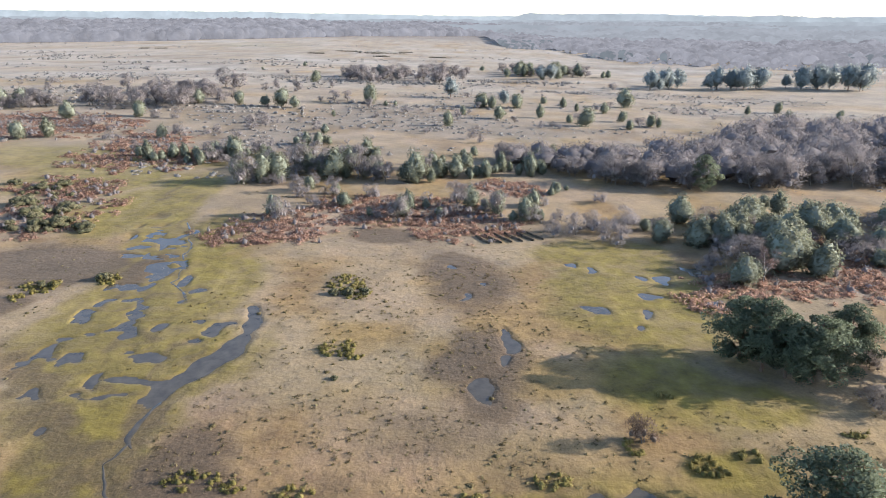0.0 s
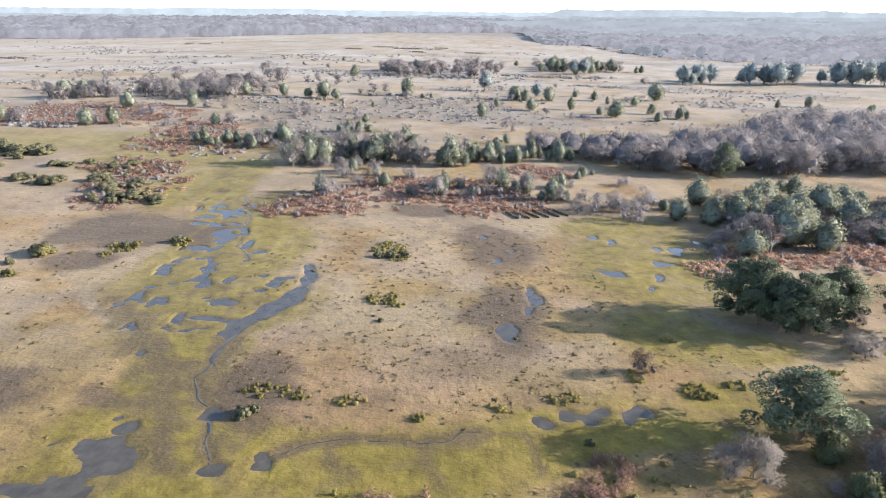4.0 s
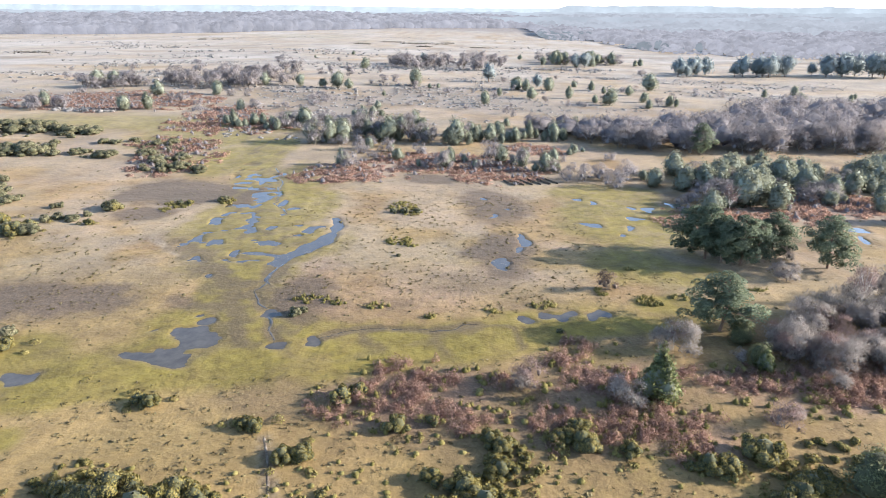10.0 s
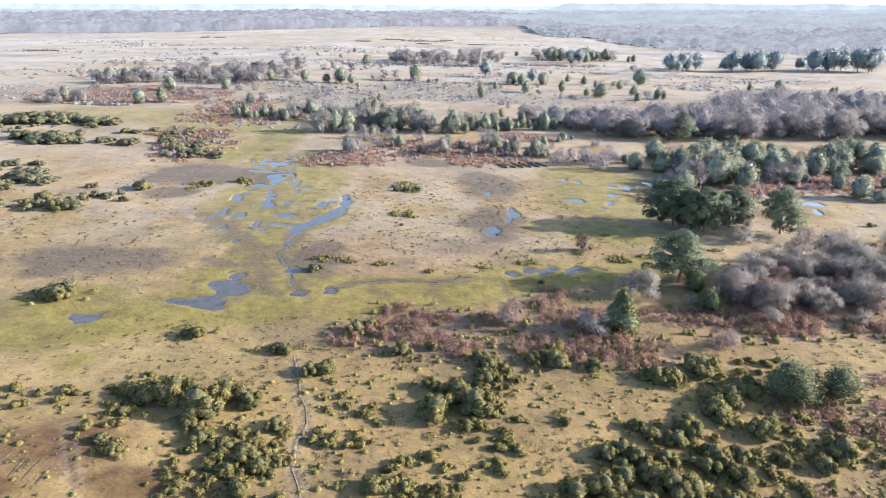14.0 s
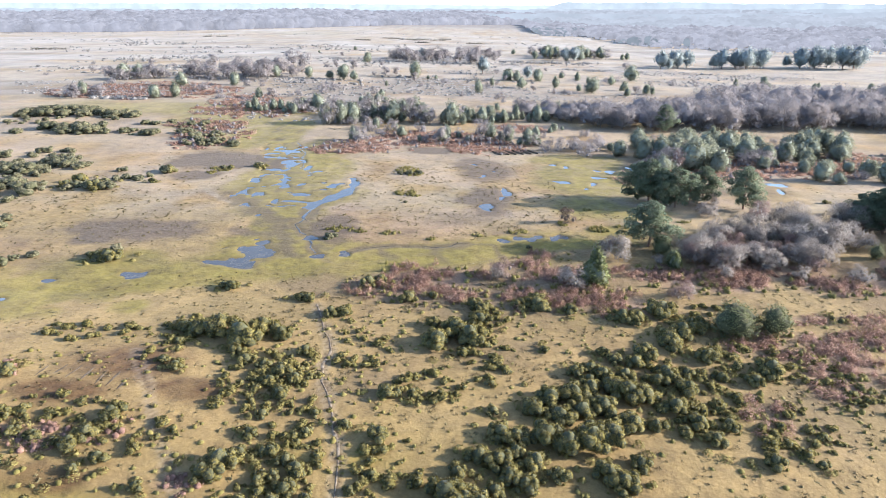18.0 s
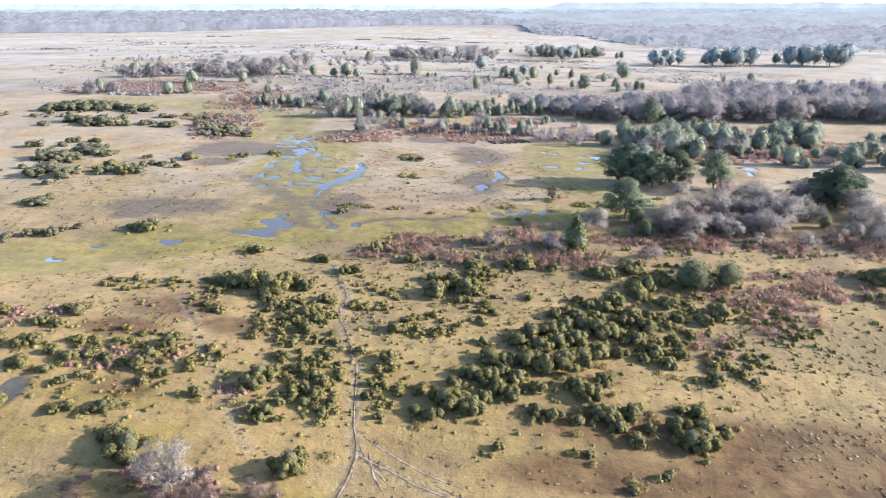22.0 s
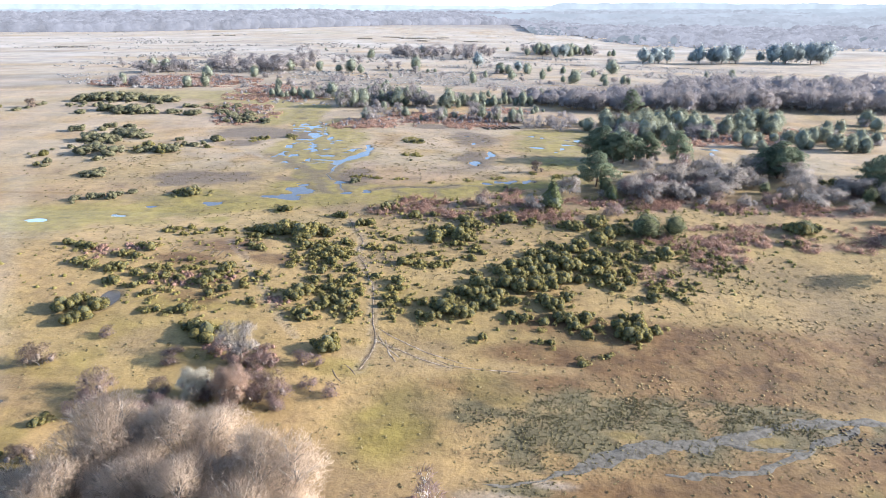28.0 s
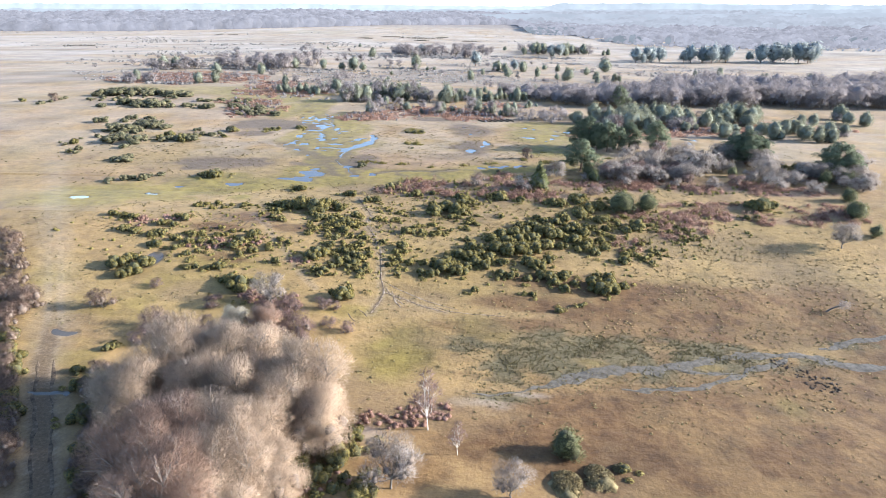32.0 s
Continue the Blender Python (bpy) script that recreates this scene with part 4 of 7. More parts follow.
def rough_crown(seed, wide, base, top, n, leaf, taper=0.35, rough=0.26):
    """An uneven closed crown: leaf sprays over a lumpy egg, and the dark mass inside it."""
    def shape(d, k):
        out = 1 + rough * vnoise(d[:, 0] * 1.9 + d[:, 2] * 1.1 + seed, d[:, 1] * 1.9 - d[:, 2] * 1.3, 1.0, seed) + 0.55 * rough * vnoise(d[:, 0] * 4.6 - d[:, 2] * 3.1, d[:, 1] * 4.6 + d[:, 2] * 3.4 + seed, 1.0, seed + 1)
        r = (out * k)[:, None] * np.array([wide, wide, (top - base) / 2])
        r[:, :2] *= (1 - taper * d[:, 2:])
        return d * r + np.array([0, 0, (base + top) / 2])
    d = rng.normal(size=(n, 3))
    d /= np.linalg.norm(d, axis=1, keepdims=True)
    c = shape(d, rng.uniform(0.74, 1.16, n))
    c[:, 2] = np.maximum(c[:, 2], 0.02)
    v, f = leaf_tris(c, d + rng.normal(size=d.shape) * 0.7, leaf * rng.uniform(0.6, 1.5, n), 0.42, np.cross(d, rng.normal(size=d.shape)) + d * 0.6 + np.array([0, 0, 0.3]))
    dents = 0.5 + 0.5 * np.clip(vnoise(d[:, 0] * 4.6 - d[:, 2] * 3.1, d[:, 1] * 4.6 + d[:, 2] * 3.4 + seed, 1.0, seed + 1)[:, None] + 0.3, 0, 1)
    soft = d * dents + np.array([0, 0, 0.25]) + rng.normal(size=d.shape) * 0.4
    bv, bf = ball((0, 0, 0), (1, 1, 1), seed, 12, 8, 0.0)
    bv = shape(bv / np.linalg.norm(bv, axis=1, keepdims=True), np.full(len(bv), 0.84))
    bv[:, 2] = np.maximum(bv[:, 2], 0.0)
    return (bv, bf), (v, f, np.repeat(soft, 3, axis=0))


def make_holly(seed, slim=0.36, mat=None, inner=None):
    far = inner is M_HOLLY_MASS
    core, (v, f, nn) = rough_crown(seed, slim * 1.02, 0.02, 1.0, 1500 if far else 3200, 0.05 if far else 0.034, 0.12, 0.36)
    trunk = tube([(0, 0, -0.03), (0.01, 0, 0.2), (0.0, 0.01, 0.6)], [0.035, 0.028, 0.012], 6)
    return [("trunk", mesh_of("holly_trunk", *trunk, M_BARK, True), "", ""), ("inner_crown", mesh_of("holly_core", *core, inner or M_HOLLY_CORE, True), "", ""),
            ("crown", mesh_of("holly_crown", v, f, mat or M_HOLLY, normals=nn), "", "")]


def make_pine(seed, per=190, leaf=0.023, mat=None):
    if mat:
        core, (v, f, nn) = rough_crown(seed, 0.36, 0.22, 1.0, 1500, 0.05, 0.1, 0.55)
        return [("trunk", mesh_of("pine_trunk", *tube([(0, 0, -0.02), (0.01, 0, 0.3), (0, 0, 0.7)], [0.022, 0.018, 0.01], 6), M_PINEBARK, True), "", ""),
                ("inner_crown", mesh_of("pine_core", *core, M_FAREVER_CORE, True), "", ""), ("crown", mesh_of("pine_crown", v, f, mat, normals=nn), "", "")]
    g = np.random.default_rng(seed)
    bend = g.normal(size=2) * 0.03
    tr = [(bend[0] * np.sin(t * 3), bend[1] * np.sin(t * 2.3), t * 0.93 - 0.02) for t in np.linspace(0, 1, 7)]
    out = [("trunk", mesh_of("pine_trunk", *tube(tr, np.linspace(0.022, 0.006, 7), 7), M_PINEBARK, True), "tall reddish-brown trunk", "")]
    lumps = []
    for i in range(24):
        t = 0.16 + 0.8 * i / 23
        a = i * 2.4 + g.uniform(-0.5, 0.5)
        reach = 0.41 * (1 - 0.7 * max((t - 0.45) / 0.5, 0) ** 1.6) * g.uniform(0.55, 1.1)
        p0 = np.array([0, 0, t * 0.9])
        p2 = p0 + np.array([np.cos(a) * reach, np.sin(a) * reach, 0.03 + 0.1 * reach])
        out.append(("limb", mesh_of("pine_limb", *tube([p0, (p0 + p2) / 2 - (0, 0, 0.01), p2], [0.007, 0.005, 0.002], 4), M_PINEBARK), "", "trunk"))
        lumps.append((tuple(p2), g.uniform(0.08, 0.135)))
        for q in (0.7, 0.42):
            if reach * q > 0.1:
                lumps.append((tuple(p0 * (1 - q) + p2 * q + g.normal(size=3) * 0.035), g.uniform(0.055, 0.10)))
    lumps.append(((0, 0, 0.94), 0.1))
    v, f, nn = crown(lumps, per, leaf, 0.5, 0.8)
    out.append(("crown", mesh_of("pine_crown", v, f, mat or M_PINE, normals=nn), "", ""))
    return out


def make_bare(seed, stems=1, spread=0.42, twigs=900, fine=0.010, mat=None, bark=None, base=0.25, k_lumps=12, ln0=0.09, core=0.0, sub=5, bole=1.0):
    """A leafless tree: forking limbs and a haze of fine twigs in rounded masses; one unit high."""
    g = np.random.default_rng(seed)
    lumps = blobs(k_lumps, spread, 1.0, base, seed, 0.85)
    lumps = [((c[0], c[1], min(c[2], 0.98 - r * 0.8)), r * 0.9) for c, r in lumps]
    out = []
    for s in range(stems):
        a = s * 2 * np.pi / stems + g.uniform(0, 1)
        mine = [q for i, q in enumerate(lumps) if i % stems == s]
        foot = np.array([0.05 * np.cos(a), 0.05 * np.sin(a), -0.03]) if stems > 1 else np.array([0, 0, -0.03])
        fork = foot * 0.5 + np.mean([q[0] for q in mine], axis=0) * 0.5
        fork[2] = max(base * 0.8, 0.15)
        r0 = (0.024 if stems == 1 else 0.014) * bole
        bits = [tube([foot, foot * 0.45 + fork * 0.55 + g.normal(size=3) * 0.012, fork], [r0, r0 * 0.85, r0 * 0.7], 6)]
        for c, r in mine:
            c = np.asarray(c)
            mid = (fork + c) / 2 + g.normal(size=3) * 0.03
            bits.append(tube([fork, mid, c], [r0 * 0.55, r0 * 0.4, r0 * 0.22], 4))
            for _ in range(sub):
                d = g.normal(size=3)
                d[2] = abs(d[2]) * 0.8 + 0.1
                d /= np.linalg.norm(d)
                bits.append(tube([mid * 0.3 + c * 0.7, c + d * r * 0.5 + g.normal(size=3) * 0.02, c + d * r], [r0 * 0.22, r0 * 0.15, r0 * 0.05], 3))
        out.append(("trunk" if stems == 1 else "stem", mesh_of("bare_limbs", *join(*bits), bark or M_BARK, True), "", ""))
    # inner masses add body; their darker colour stands for shade among twigs
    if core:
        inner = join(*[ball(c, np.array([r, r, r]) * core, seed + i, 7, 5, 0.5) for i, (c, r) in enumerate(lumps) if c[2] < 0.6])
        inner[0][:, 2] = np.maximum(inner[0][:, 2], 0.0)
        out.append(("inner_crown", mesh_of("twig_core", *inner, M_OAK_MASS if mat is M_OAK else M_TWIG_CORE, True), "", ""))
    w8 = np.array([q[1] ** 2 for q in lumps])
    i = g.choice(len(lumps), twigs, p=w8 / w8.sum())
    cc, rr = np.array([q[0] for q in lumps])[i], np.array([q[1] for q in lumps])[i][:, None]
    d = g.normal(size=(twigs, 3))
    d[:, 2] = np.abs(d[:, 2]) * np.where(g.uniform(size=twigs) < 0.8, 1, -0.7)
    d /= np.linalg.norm(d, axis=1, keepdims=True)
    c = cc + d * rr * g.uniform(0.45, 1.0, twigs)[:, None]
    w = d * 0.7 + g.normal(size=(twigs, 3)) * 0.6 + np.array([0, 0, 0.35])
    w /= np.linalg.norm(w, axis=1, keepdims=True)
    ln = ln0 * g.uniform(0.6, 1.5, twigs)[:, None]
    side = np.cross(w, g.normal(size=(twigs, 3)))
    side /= np.linalg.norm(side, axis=1, keepdims=True)
    v = np.stack([c - side * fine * 0.5, c + side * fine * 0.5, c + w * ln], 1).reshape(-1, 3)
    v[:, 2] = np.maximum(v[:, 2], 0.02)
    hub = np.array([0, 0, 0.45])
    soft = d * 0.6 + (c - hub) / np.maximum(np.linalg.norm(c - hub, axis=1, keepdims=True), 1e-6) * 0.6 + np.array([0, 0, 0.2]) + g.normal(size=(twigs, 3)) * 0.2
    out.append(("crown", mesh_of("bare_twigs", v, np.arange(len(v)).reshape(-1, 3), mat or M_TWIG, normals=np.repeat(soft, 3, axis=0)), "", ""))
    return out


def make_cone(seed):
    core, (v, f, nn) = rough_crown(seed, 0.24, 0.0, 1.0, 2600, 0.04, 0.5, 0.34)
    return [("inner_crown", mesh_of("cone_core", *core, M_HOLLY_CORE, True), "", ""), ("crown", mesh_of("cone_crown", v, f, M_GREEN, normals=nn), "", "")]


M_GREEN = plant("bright_evergreen", (0.06, 0.07, 0.026), (0.115, 0.125, 0.048), (0.18, 0.19, 0.08), 0.75, spec=0.15)
# shaded twig colour for the inside of bare crowns
M_TWIG_CORE = plant("shaded_twigs", (0.108, 0.083, 0.065), (0.149, 0.117, 0.094), (0.196, 0.156, 0.125), 0.9, False, 3.0)
KINDS = {
    "gorse": [make_gorse(100 + i) for i in range(8)],
    "hazed_gorse": [make_gorse(170 + i, M_GORSE_HAZED) for i in range(5)],
    "big_gorse": [make_gorse(180 + i, None, 18, 190, 0.05) for i in range(6)],
    "low_gorse": [make_low_gorse(150 + i) for i in range(6)],
    "holly": [make_holly(200 + i, 0.32 + 0.04 * (i % 4)) for i in range(8)],
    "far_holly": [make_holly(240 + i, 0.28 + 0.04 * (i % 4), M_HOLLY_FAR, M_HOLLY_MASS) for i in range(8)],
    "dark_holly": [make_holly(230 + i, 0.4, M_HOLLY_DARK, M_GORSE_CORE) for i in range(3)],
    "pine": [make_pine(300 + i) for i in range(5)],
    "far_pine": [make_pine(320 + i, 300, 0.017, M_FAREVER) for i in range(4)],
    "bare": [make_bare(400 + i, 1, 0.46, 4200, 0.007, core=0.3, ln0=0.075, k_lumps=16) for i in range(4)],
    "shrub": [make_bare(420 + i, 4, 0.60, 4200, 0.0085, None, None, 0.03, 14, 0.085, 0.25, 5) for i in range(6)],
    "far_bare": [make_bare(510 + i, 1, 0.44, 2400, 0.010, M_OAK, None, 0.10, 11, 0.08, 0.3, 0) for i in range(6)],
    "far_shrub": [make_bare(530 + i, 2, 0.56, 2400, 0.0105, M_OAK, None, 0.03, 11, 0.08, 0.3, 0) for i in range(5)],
    "purple": [make_bare(440 + i, 4, 0.65, 3800, 0.010, M_TWIG_PURPLE, None, 0.0, 14, 0.085, 0.25, 3) for i in range(3)],
    "willow": [make_bare(460 + i, 3, 0.44, 46000, 0.0026, (M_TWIG_PALE, M_TWIG_PALE, M_TWIG_PALE, M_TWIG_RED, M_TWIG_RED, M_TWIG_CREAM)[i], M_PALEBARK, 0.08, 40, 0.048, 0.34, 9, 1.2) for i in range(6)],
    "bramble": [make_bare(450 + i, 4, 0.62, 4200, 0.0095, M_HEATHER, None, 0.0, 14, 0.085, 0.45, 3) for i in range(3)],
    "birch": [make_bare(480 + i, 1, 0.26, 1100, 0.005, M_TWIG_PURPLE, M_BIRCH, 0.3, 9, 0.09, 0.0, 4, 0.42) for i in range(3)],
    "dead": [make_bare(490, 4, 0.55, 300, 0.004, M_TWIG_PALE, M_BIRCH, 0.2, 12, 0.09)],
    "cone": [make_cone(500 + i) for i in range(2)],
}
NAMES = {"gorse": "gorse_bush", "hazed_gorse": "gorse_bush", "big_gorse": "gorse_bush", "far_holly": "holly_tree", "low_gorse": "gorse_bush", "holly": "holly_tree", "dark_holly": "holly_bush", "pine": "pine_tree", "far_pine": "pine_tree", "bare": "bare_tree", "far_bare": "bare_tree", "shrub": "bare_shrub", "far_shrub": "bare_shrub", "purple": "bog_myrtle_bush", "bramble": "bramble_bush",
         "willow": "willow_tree", "birch": "birch_tree", "dead": "dead_tree", "cone": "conical_evergreen"}
first = {}


def plant_at(kind, x, y, h, label, group, width=1.0, v=None):
    """Stand one plant of a kind on the land, h metres high."""
    # plants farther off switch to kinds with haze painted into their colours
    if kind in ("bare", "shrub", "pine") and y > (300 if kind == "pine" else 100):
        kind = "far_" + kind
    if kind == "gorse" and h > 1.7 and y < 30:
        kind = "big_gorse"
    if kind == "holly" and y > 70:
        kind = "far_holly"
    v = int(rng.integers(0, len(KINDS[kind]))) if v is None else v
    m = pose(x, y, float(tz(x, y)) - 0.03, 0, 0, float(rng.uniform(0, 360))) @ Matrix.Diagonal((h * width, h * width, h, 1))
    if (kind, v) not in first:
        root = new(NAMES[kind])
        made = {"": root}
        for name, me, lab, under in KINDS[kind][v]:
            made[name] = part(name, me, made[under], lab)
        first[kind, v] = root
        root.matrix_basis = m
    else:
        root = first[kind, v]
        root = copy_thing(root, m @ Matrix.Diagonal((*[1 / s for s in root.scale], 1)))
    return tagged(root, label, "bush" if kind in ("gorse", "hazed_gorse", "big_gorse", "low_gorse", "dark_holly", "shrub", "far_shrub", "purple", "bramble") else "tree", group)

# ---- trees and bushes that stand apart ----
PINES = [(46.3, 91.6, 10.0), (48.1, 87.5, 11.5), (50.8, 85.6, 12.1), (54.1, 84.3, 11.3), (58.8, 88.4, 10.2), (63.5, 91.8, 9.4), (71.3, 84.1, 10.8), (40.5, 54.8, 8.2),
    ]
PINES_EAST = [(92.3, 67.4, 9.8), (95.8, 65.9, 11.8), (100.4, 67.8, 9.5)] + [(118.9, 53.4, 11.1), (118.2, 57.4, 9.1), (120.7, 50.2, 8.8), (96.5, 66.9, 9.5)]
for i, (x, y, h) in enumerate(PINES):
    plant_at("pine", x, y, h * (1.25 if i == 7 else rng.uniform(0.8, 1.05)), "tall dark green pine with a layered crown on boggy grass", "pines by the marsh", 1.4 if y < 70 else 1.15)
for x, y, h in PINES_EAST:
    plant_at("pine", x, y, h * 0.95, "dark green pine standing among bare grey shrubs", "pines among the shrubs", 1.2)
for x, y, h in [(26.2, 35.3, 7.8), (43.3, 43.1, 3.9)]:
    plant_at("cone", x, y, h * 0.9, "bright green conical evergreen beside rusty bracken", "conical evergreens", 1.3)
BELT_GREEN = [(-55.6, 197.6, 8.1), (-51.4, 200.6, 8.4), (-34.5, 203.5, 9.4), (-27.7, 236.1, 6.8), (-8.8, 202.2, 9.2), (-3.9, 226.8, 4.5),
    (-1.6, 209.1, 6.1), (3.8, 210.1, 6.2), (8.1, 222.7, 6.2), (11.4, 243.5, 3.7), (13.8, 211.8, 5.3), (19.6, 218.6, 6.1), (28.5, 214.3, 6.8),
    (33.8, 233.7, 5.7), (-27.3, 173.5, 4.6), (-9.4, 172.5, 5.3), (25.3, 178.2, 4.6), (21.3, 164.7, 6.0), (-73.1, 227.8, 7.8), (-53.5, 254.5, 5.0),
    (-49.0, 255.3, 5.0), (-65.1, 235.0, 3.7), (-81.8, 218.5, 4.6), (40.1, 240.1, 5.3), (-101.5, 223.0, 6.4), (-94.1, 226.8, 4.8), (-91.0, 228.9, 4.8),
    (-80.1, 225.4, 5.7), (33.9, 192.6, 4.0)]
BELT_BARE = [(-60.3, 193.8, 10.6), (-46.3, 207.3, 10.0), (-43.8, 213.9, 11.2), (-38.9, 206.0, 9.4), (-27.4, 204.9, 10.8), (-22.2, 204.4, 7.9),
    (-18.1, 200.7, 8.3), (-41.5, 159.2, 7.1), (-11.8, 163.7, 7.1), (3.8, 174.8, 8.2), (15.9, 168.2, 8.0), (-6.0, 219.2, 5.9), (-57.1, 215.0, 7.4),
    (-31.9, 219.3, 8.4), (-77.4, 227.2, 6.8), (11.1, 170.5, 4.1), (-0.4, 164.0, 3.9), (-17.4, 162.7, 3.5), (-31.5, 182.3, 4.7), (-42.6, 186.2, 5.7)]
PLAIN_GREEN = [(-88.8, 364.7, 9.2), (-43.0, 387.2, 9.9), (-55.2, 332.4, 3.1), (10.1, 350.0, 4.3), (21.5, 382.9, 7.8), (27.1, 379.6, 6.2),
    (28.3, 339.2, 6.3), (41.9, 384.5, 7.8), (50.1, 347.2, 6.5), (60.5, 406.7, 4.1), (69.5, 390.2, 5.6), (62.8, 332.2, 4.2), (69.0, 321.4, 8.8),
    (108.3, 401.1, 10.0), (91.5, 339.9, 5.4), (89.5, 371.3, 5.4), (195.7, 390.9, 6.0), (228.6, 381.9, 3.1), (-225.1, 337.4, 8.9), (-163.0, 251.1, 6.8),
    (-154.7, 256.6, 7.4), (-218.5, 344.7, 8.1), (-205.8, 260.1, 6.0), (-134.9, 367.9, 7.1), (-96.3, 507.5, 8.1), (-33.1, 379.0, 2.7), (-27.6, 379.4, 2.7)]
PLAIN_BARE = [(-206.1, 341.1, 10.3), (-175.3, 359.2, 8.0), (-201.7, 429.8, 9.3), (-207.5, 251.7, 6.6), (-150.8, 282.5, 4.9), (-105.6, 263.5, 6.0),
    (-64.1, 390.6, 7.2), (-57.4, 397.6, 6.5), (-3.9, 515.9, 13.2), (35.0, 325.5, 4.1), (95.5, 322.9, 5.5), (108.9, 344.9, 5.2), (-95.9, 437.1, 8.0),
    (-111.1, 449.3, 6.4), (-146.4, 452.6, 14.1), (-135.2, 443.3, 11.0), (-138.7, 398.3, 9.3), (-149.2, 394.9, 7.6), (-159.1, 401.1, 6.9), (-162.7, 383.7, 5.8),
    (-67.3, 530.0, 12.5), (-56.7, 522.0, 10.3), (-31.4, 542.1, 13.8), (-37.8, 526.7, 11.4), (-16.4, 536.7, 13.6), (-4.2, 540.0, 9.5), (-77.7, 552.9, 7.6),
    (19.5, 602.9, 8.2), (84.9, 610.0, 9.5), (116.5, 638.8, 8.7), (-110.9, 235.2, 4.4), (-255.7, 368.3, 5.3)]
PLAIN_PINES = [(4.1, 428.6, 11.2), (35.7, 400.1, 8.1), (81.0, 199.9, 11.5), (157.8, 515.9, 13.6), (170.8, 524.7, 13.9), (186.6, 538.8, 14.3),
    (214.1, 529.5, 15.4), (227.4, 534.1, 14.6), (233.3, 525.4, 16.6), (248.9, 532.0, 16.9), (283.9, 536.0, 17.4), (297.0, 536.3, 18.8), (310.4, 543.0, 16.7),
    (315.8, 526.6, 19.9), (329.1, 529.5, 20.2), (-53.0, 561.7, 9.9), (83.2, 582.9, 11.4), (92.3, 584.7, 12.6)]
HEATH_BANDS = [(-469, 640, 21, 6), (-426, 973, 7, 3), (-403, 976, 9, 3), (-167, 893, 14, 4), (-134, 962, 19, 5), (-86, 935, 35, 9), (-79, 861, 11, 3), (-7, 868, 12, 3), (-56, 967, 11, 3), (-219, 419, 10, 3), (-36, 518, 40, 10), (67, 551, 49, 12), (99, 473, 36, 9), (-181, 247, 15, 4), (-163, 366, 12, 3)]
HOLLY_B = [(60.7, 148.0, 8.2), (66.7, 148.9, 9.1), (79.0, 164.1, 9.3), (76.3, 142.6, 9.2), (77.5, 134.8, 7.7), (79.7, 129.0, 8.3), (93.4, 158.3, 9.4), (94.8, 148.5, 8.7),
    (92.9, 176.0, 7.7), (119.4, 162.1, 9.1), (120.8, 156.9, 9.3), (130.1, 165.1, 9.6), (132.0, 158.6, 9.3), (107.7, 119.9, 7.1), (97.0, 136.1, 5.1),
    (107.2, 130.6, 5.0), (116.5, 165.5, 6.8), (71.3, 149.6, 7.3), (104.7, 163.8, 6.9)]
HOLLY_NEAR = [(46.7, 19.0, 6.5), (53.8, 19.8, 5.6)] + [(20.8, -77.4, 4.5), (85.1, 22.9, 3.8), (107.2, 8.3, 3.6), (107.5, 18.8, 5.4)]
for x, y, h in BELT_GREEN:
    plant_at("holly", x, y, h, "grey-green holly tree in a belt of scrub and bracken", "hollies in the scrub belt", 0.95)
    for _ in range(3 if h > 5 else 2):
        plant_at("holly", x + rng.uniform(-5, 5), y + rng.uniform(-2, 6), h * rng.uniform(0.4, 0.7), "smaller grey-green holly in the scrub belt", "hollies in the scrub belt", 1.1)
for x, y, h in BELT_BARE:
    plant_at("holly", x + rng.uniform(-4, 4), y + rng.uniform(1, 5), h * 0.75, "grey-green holly tree in a belt of scrub and bracken", "hollies in the scrub belt", 0.95)
    plant_at("bare", x, y, h, "leafless pale grey tree in the scrub belt", "bare trees in the scrub belt", 0.9)
    plant_at("shrub", x + rng.uniform(-5, 5), y + rng.uniform(-2, 8), h * rng.uniform(0.3, 0.6), "low leafless grey shrub in the scrub belt", "bare shrubs in the scrub belt", 1.0)
for x, y, h in HOLLY_B:
    plant_at("holly", x, y, h * 0.86, "broad grey-green holly on a heathery slope", "hollies on the slope", 1.25)
    if rng.uniform() < 0.6:
        plant_at("holly", x + rng.uniform(-6, 6), y + rng.uniform(-4, 8), h * rng.uniform(0.4, 0.65), "low grey-green holly on a heathery slope", "hollies on the slope", 1.3)
for x, y, h in PLAIN_GREEN:
    plant_at("holly", x, y, h, "dark evergreen standing alone on open grassland", "scattered evergreens", 1.15)
for x, y, h in PLAIN_BARE:
    plant_at("bare", x, y, h, "leafless grey tree standing on the open plain", "bare trees on the plain", 1.15)
    if h > 7:
        plant_at("bare", x + rng.uniform(-9, 9), y + rng.uniform(-4, 10), h * rng.uniform(0.35, 0.7), "smaller bare grey tree on the open plain", "bare trees on the plain", 1.2)
for x, y, h in PLAIN_PINES:
    plant_at("pine", x, y, h, "dark pine with a flat layered crown on the plain", "pines on the plain", 1.0)
    if y > 450:
        for _ in range(1):
            plant_at("pine", x + rng.uniform(-8, 8), y + rng.uniform(-4, 14), h * rng.uniform(0.55, 0.9), "tree in a stand of pines on the plain", "pines on the plain", 0.95)
for x, y, h in HOLLY_NEAR:
    plant_at("dark_holly", x, y, h * 0.8, "rounded blue-green holly bush on mossy turf", "hollies on the turf", 1.4)
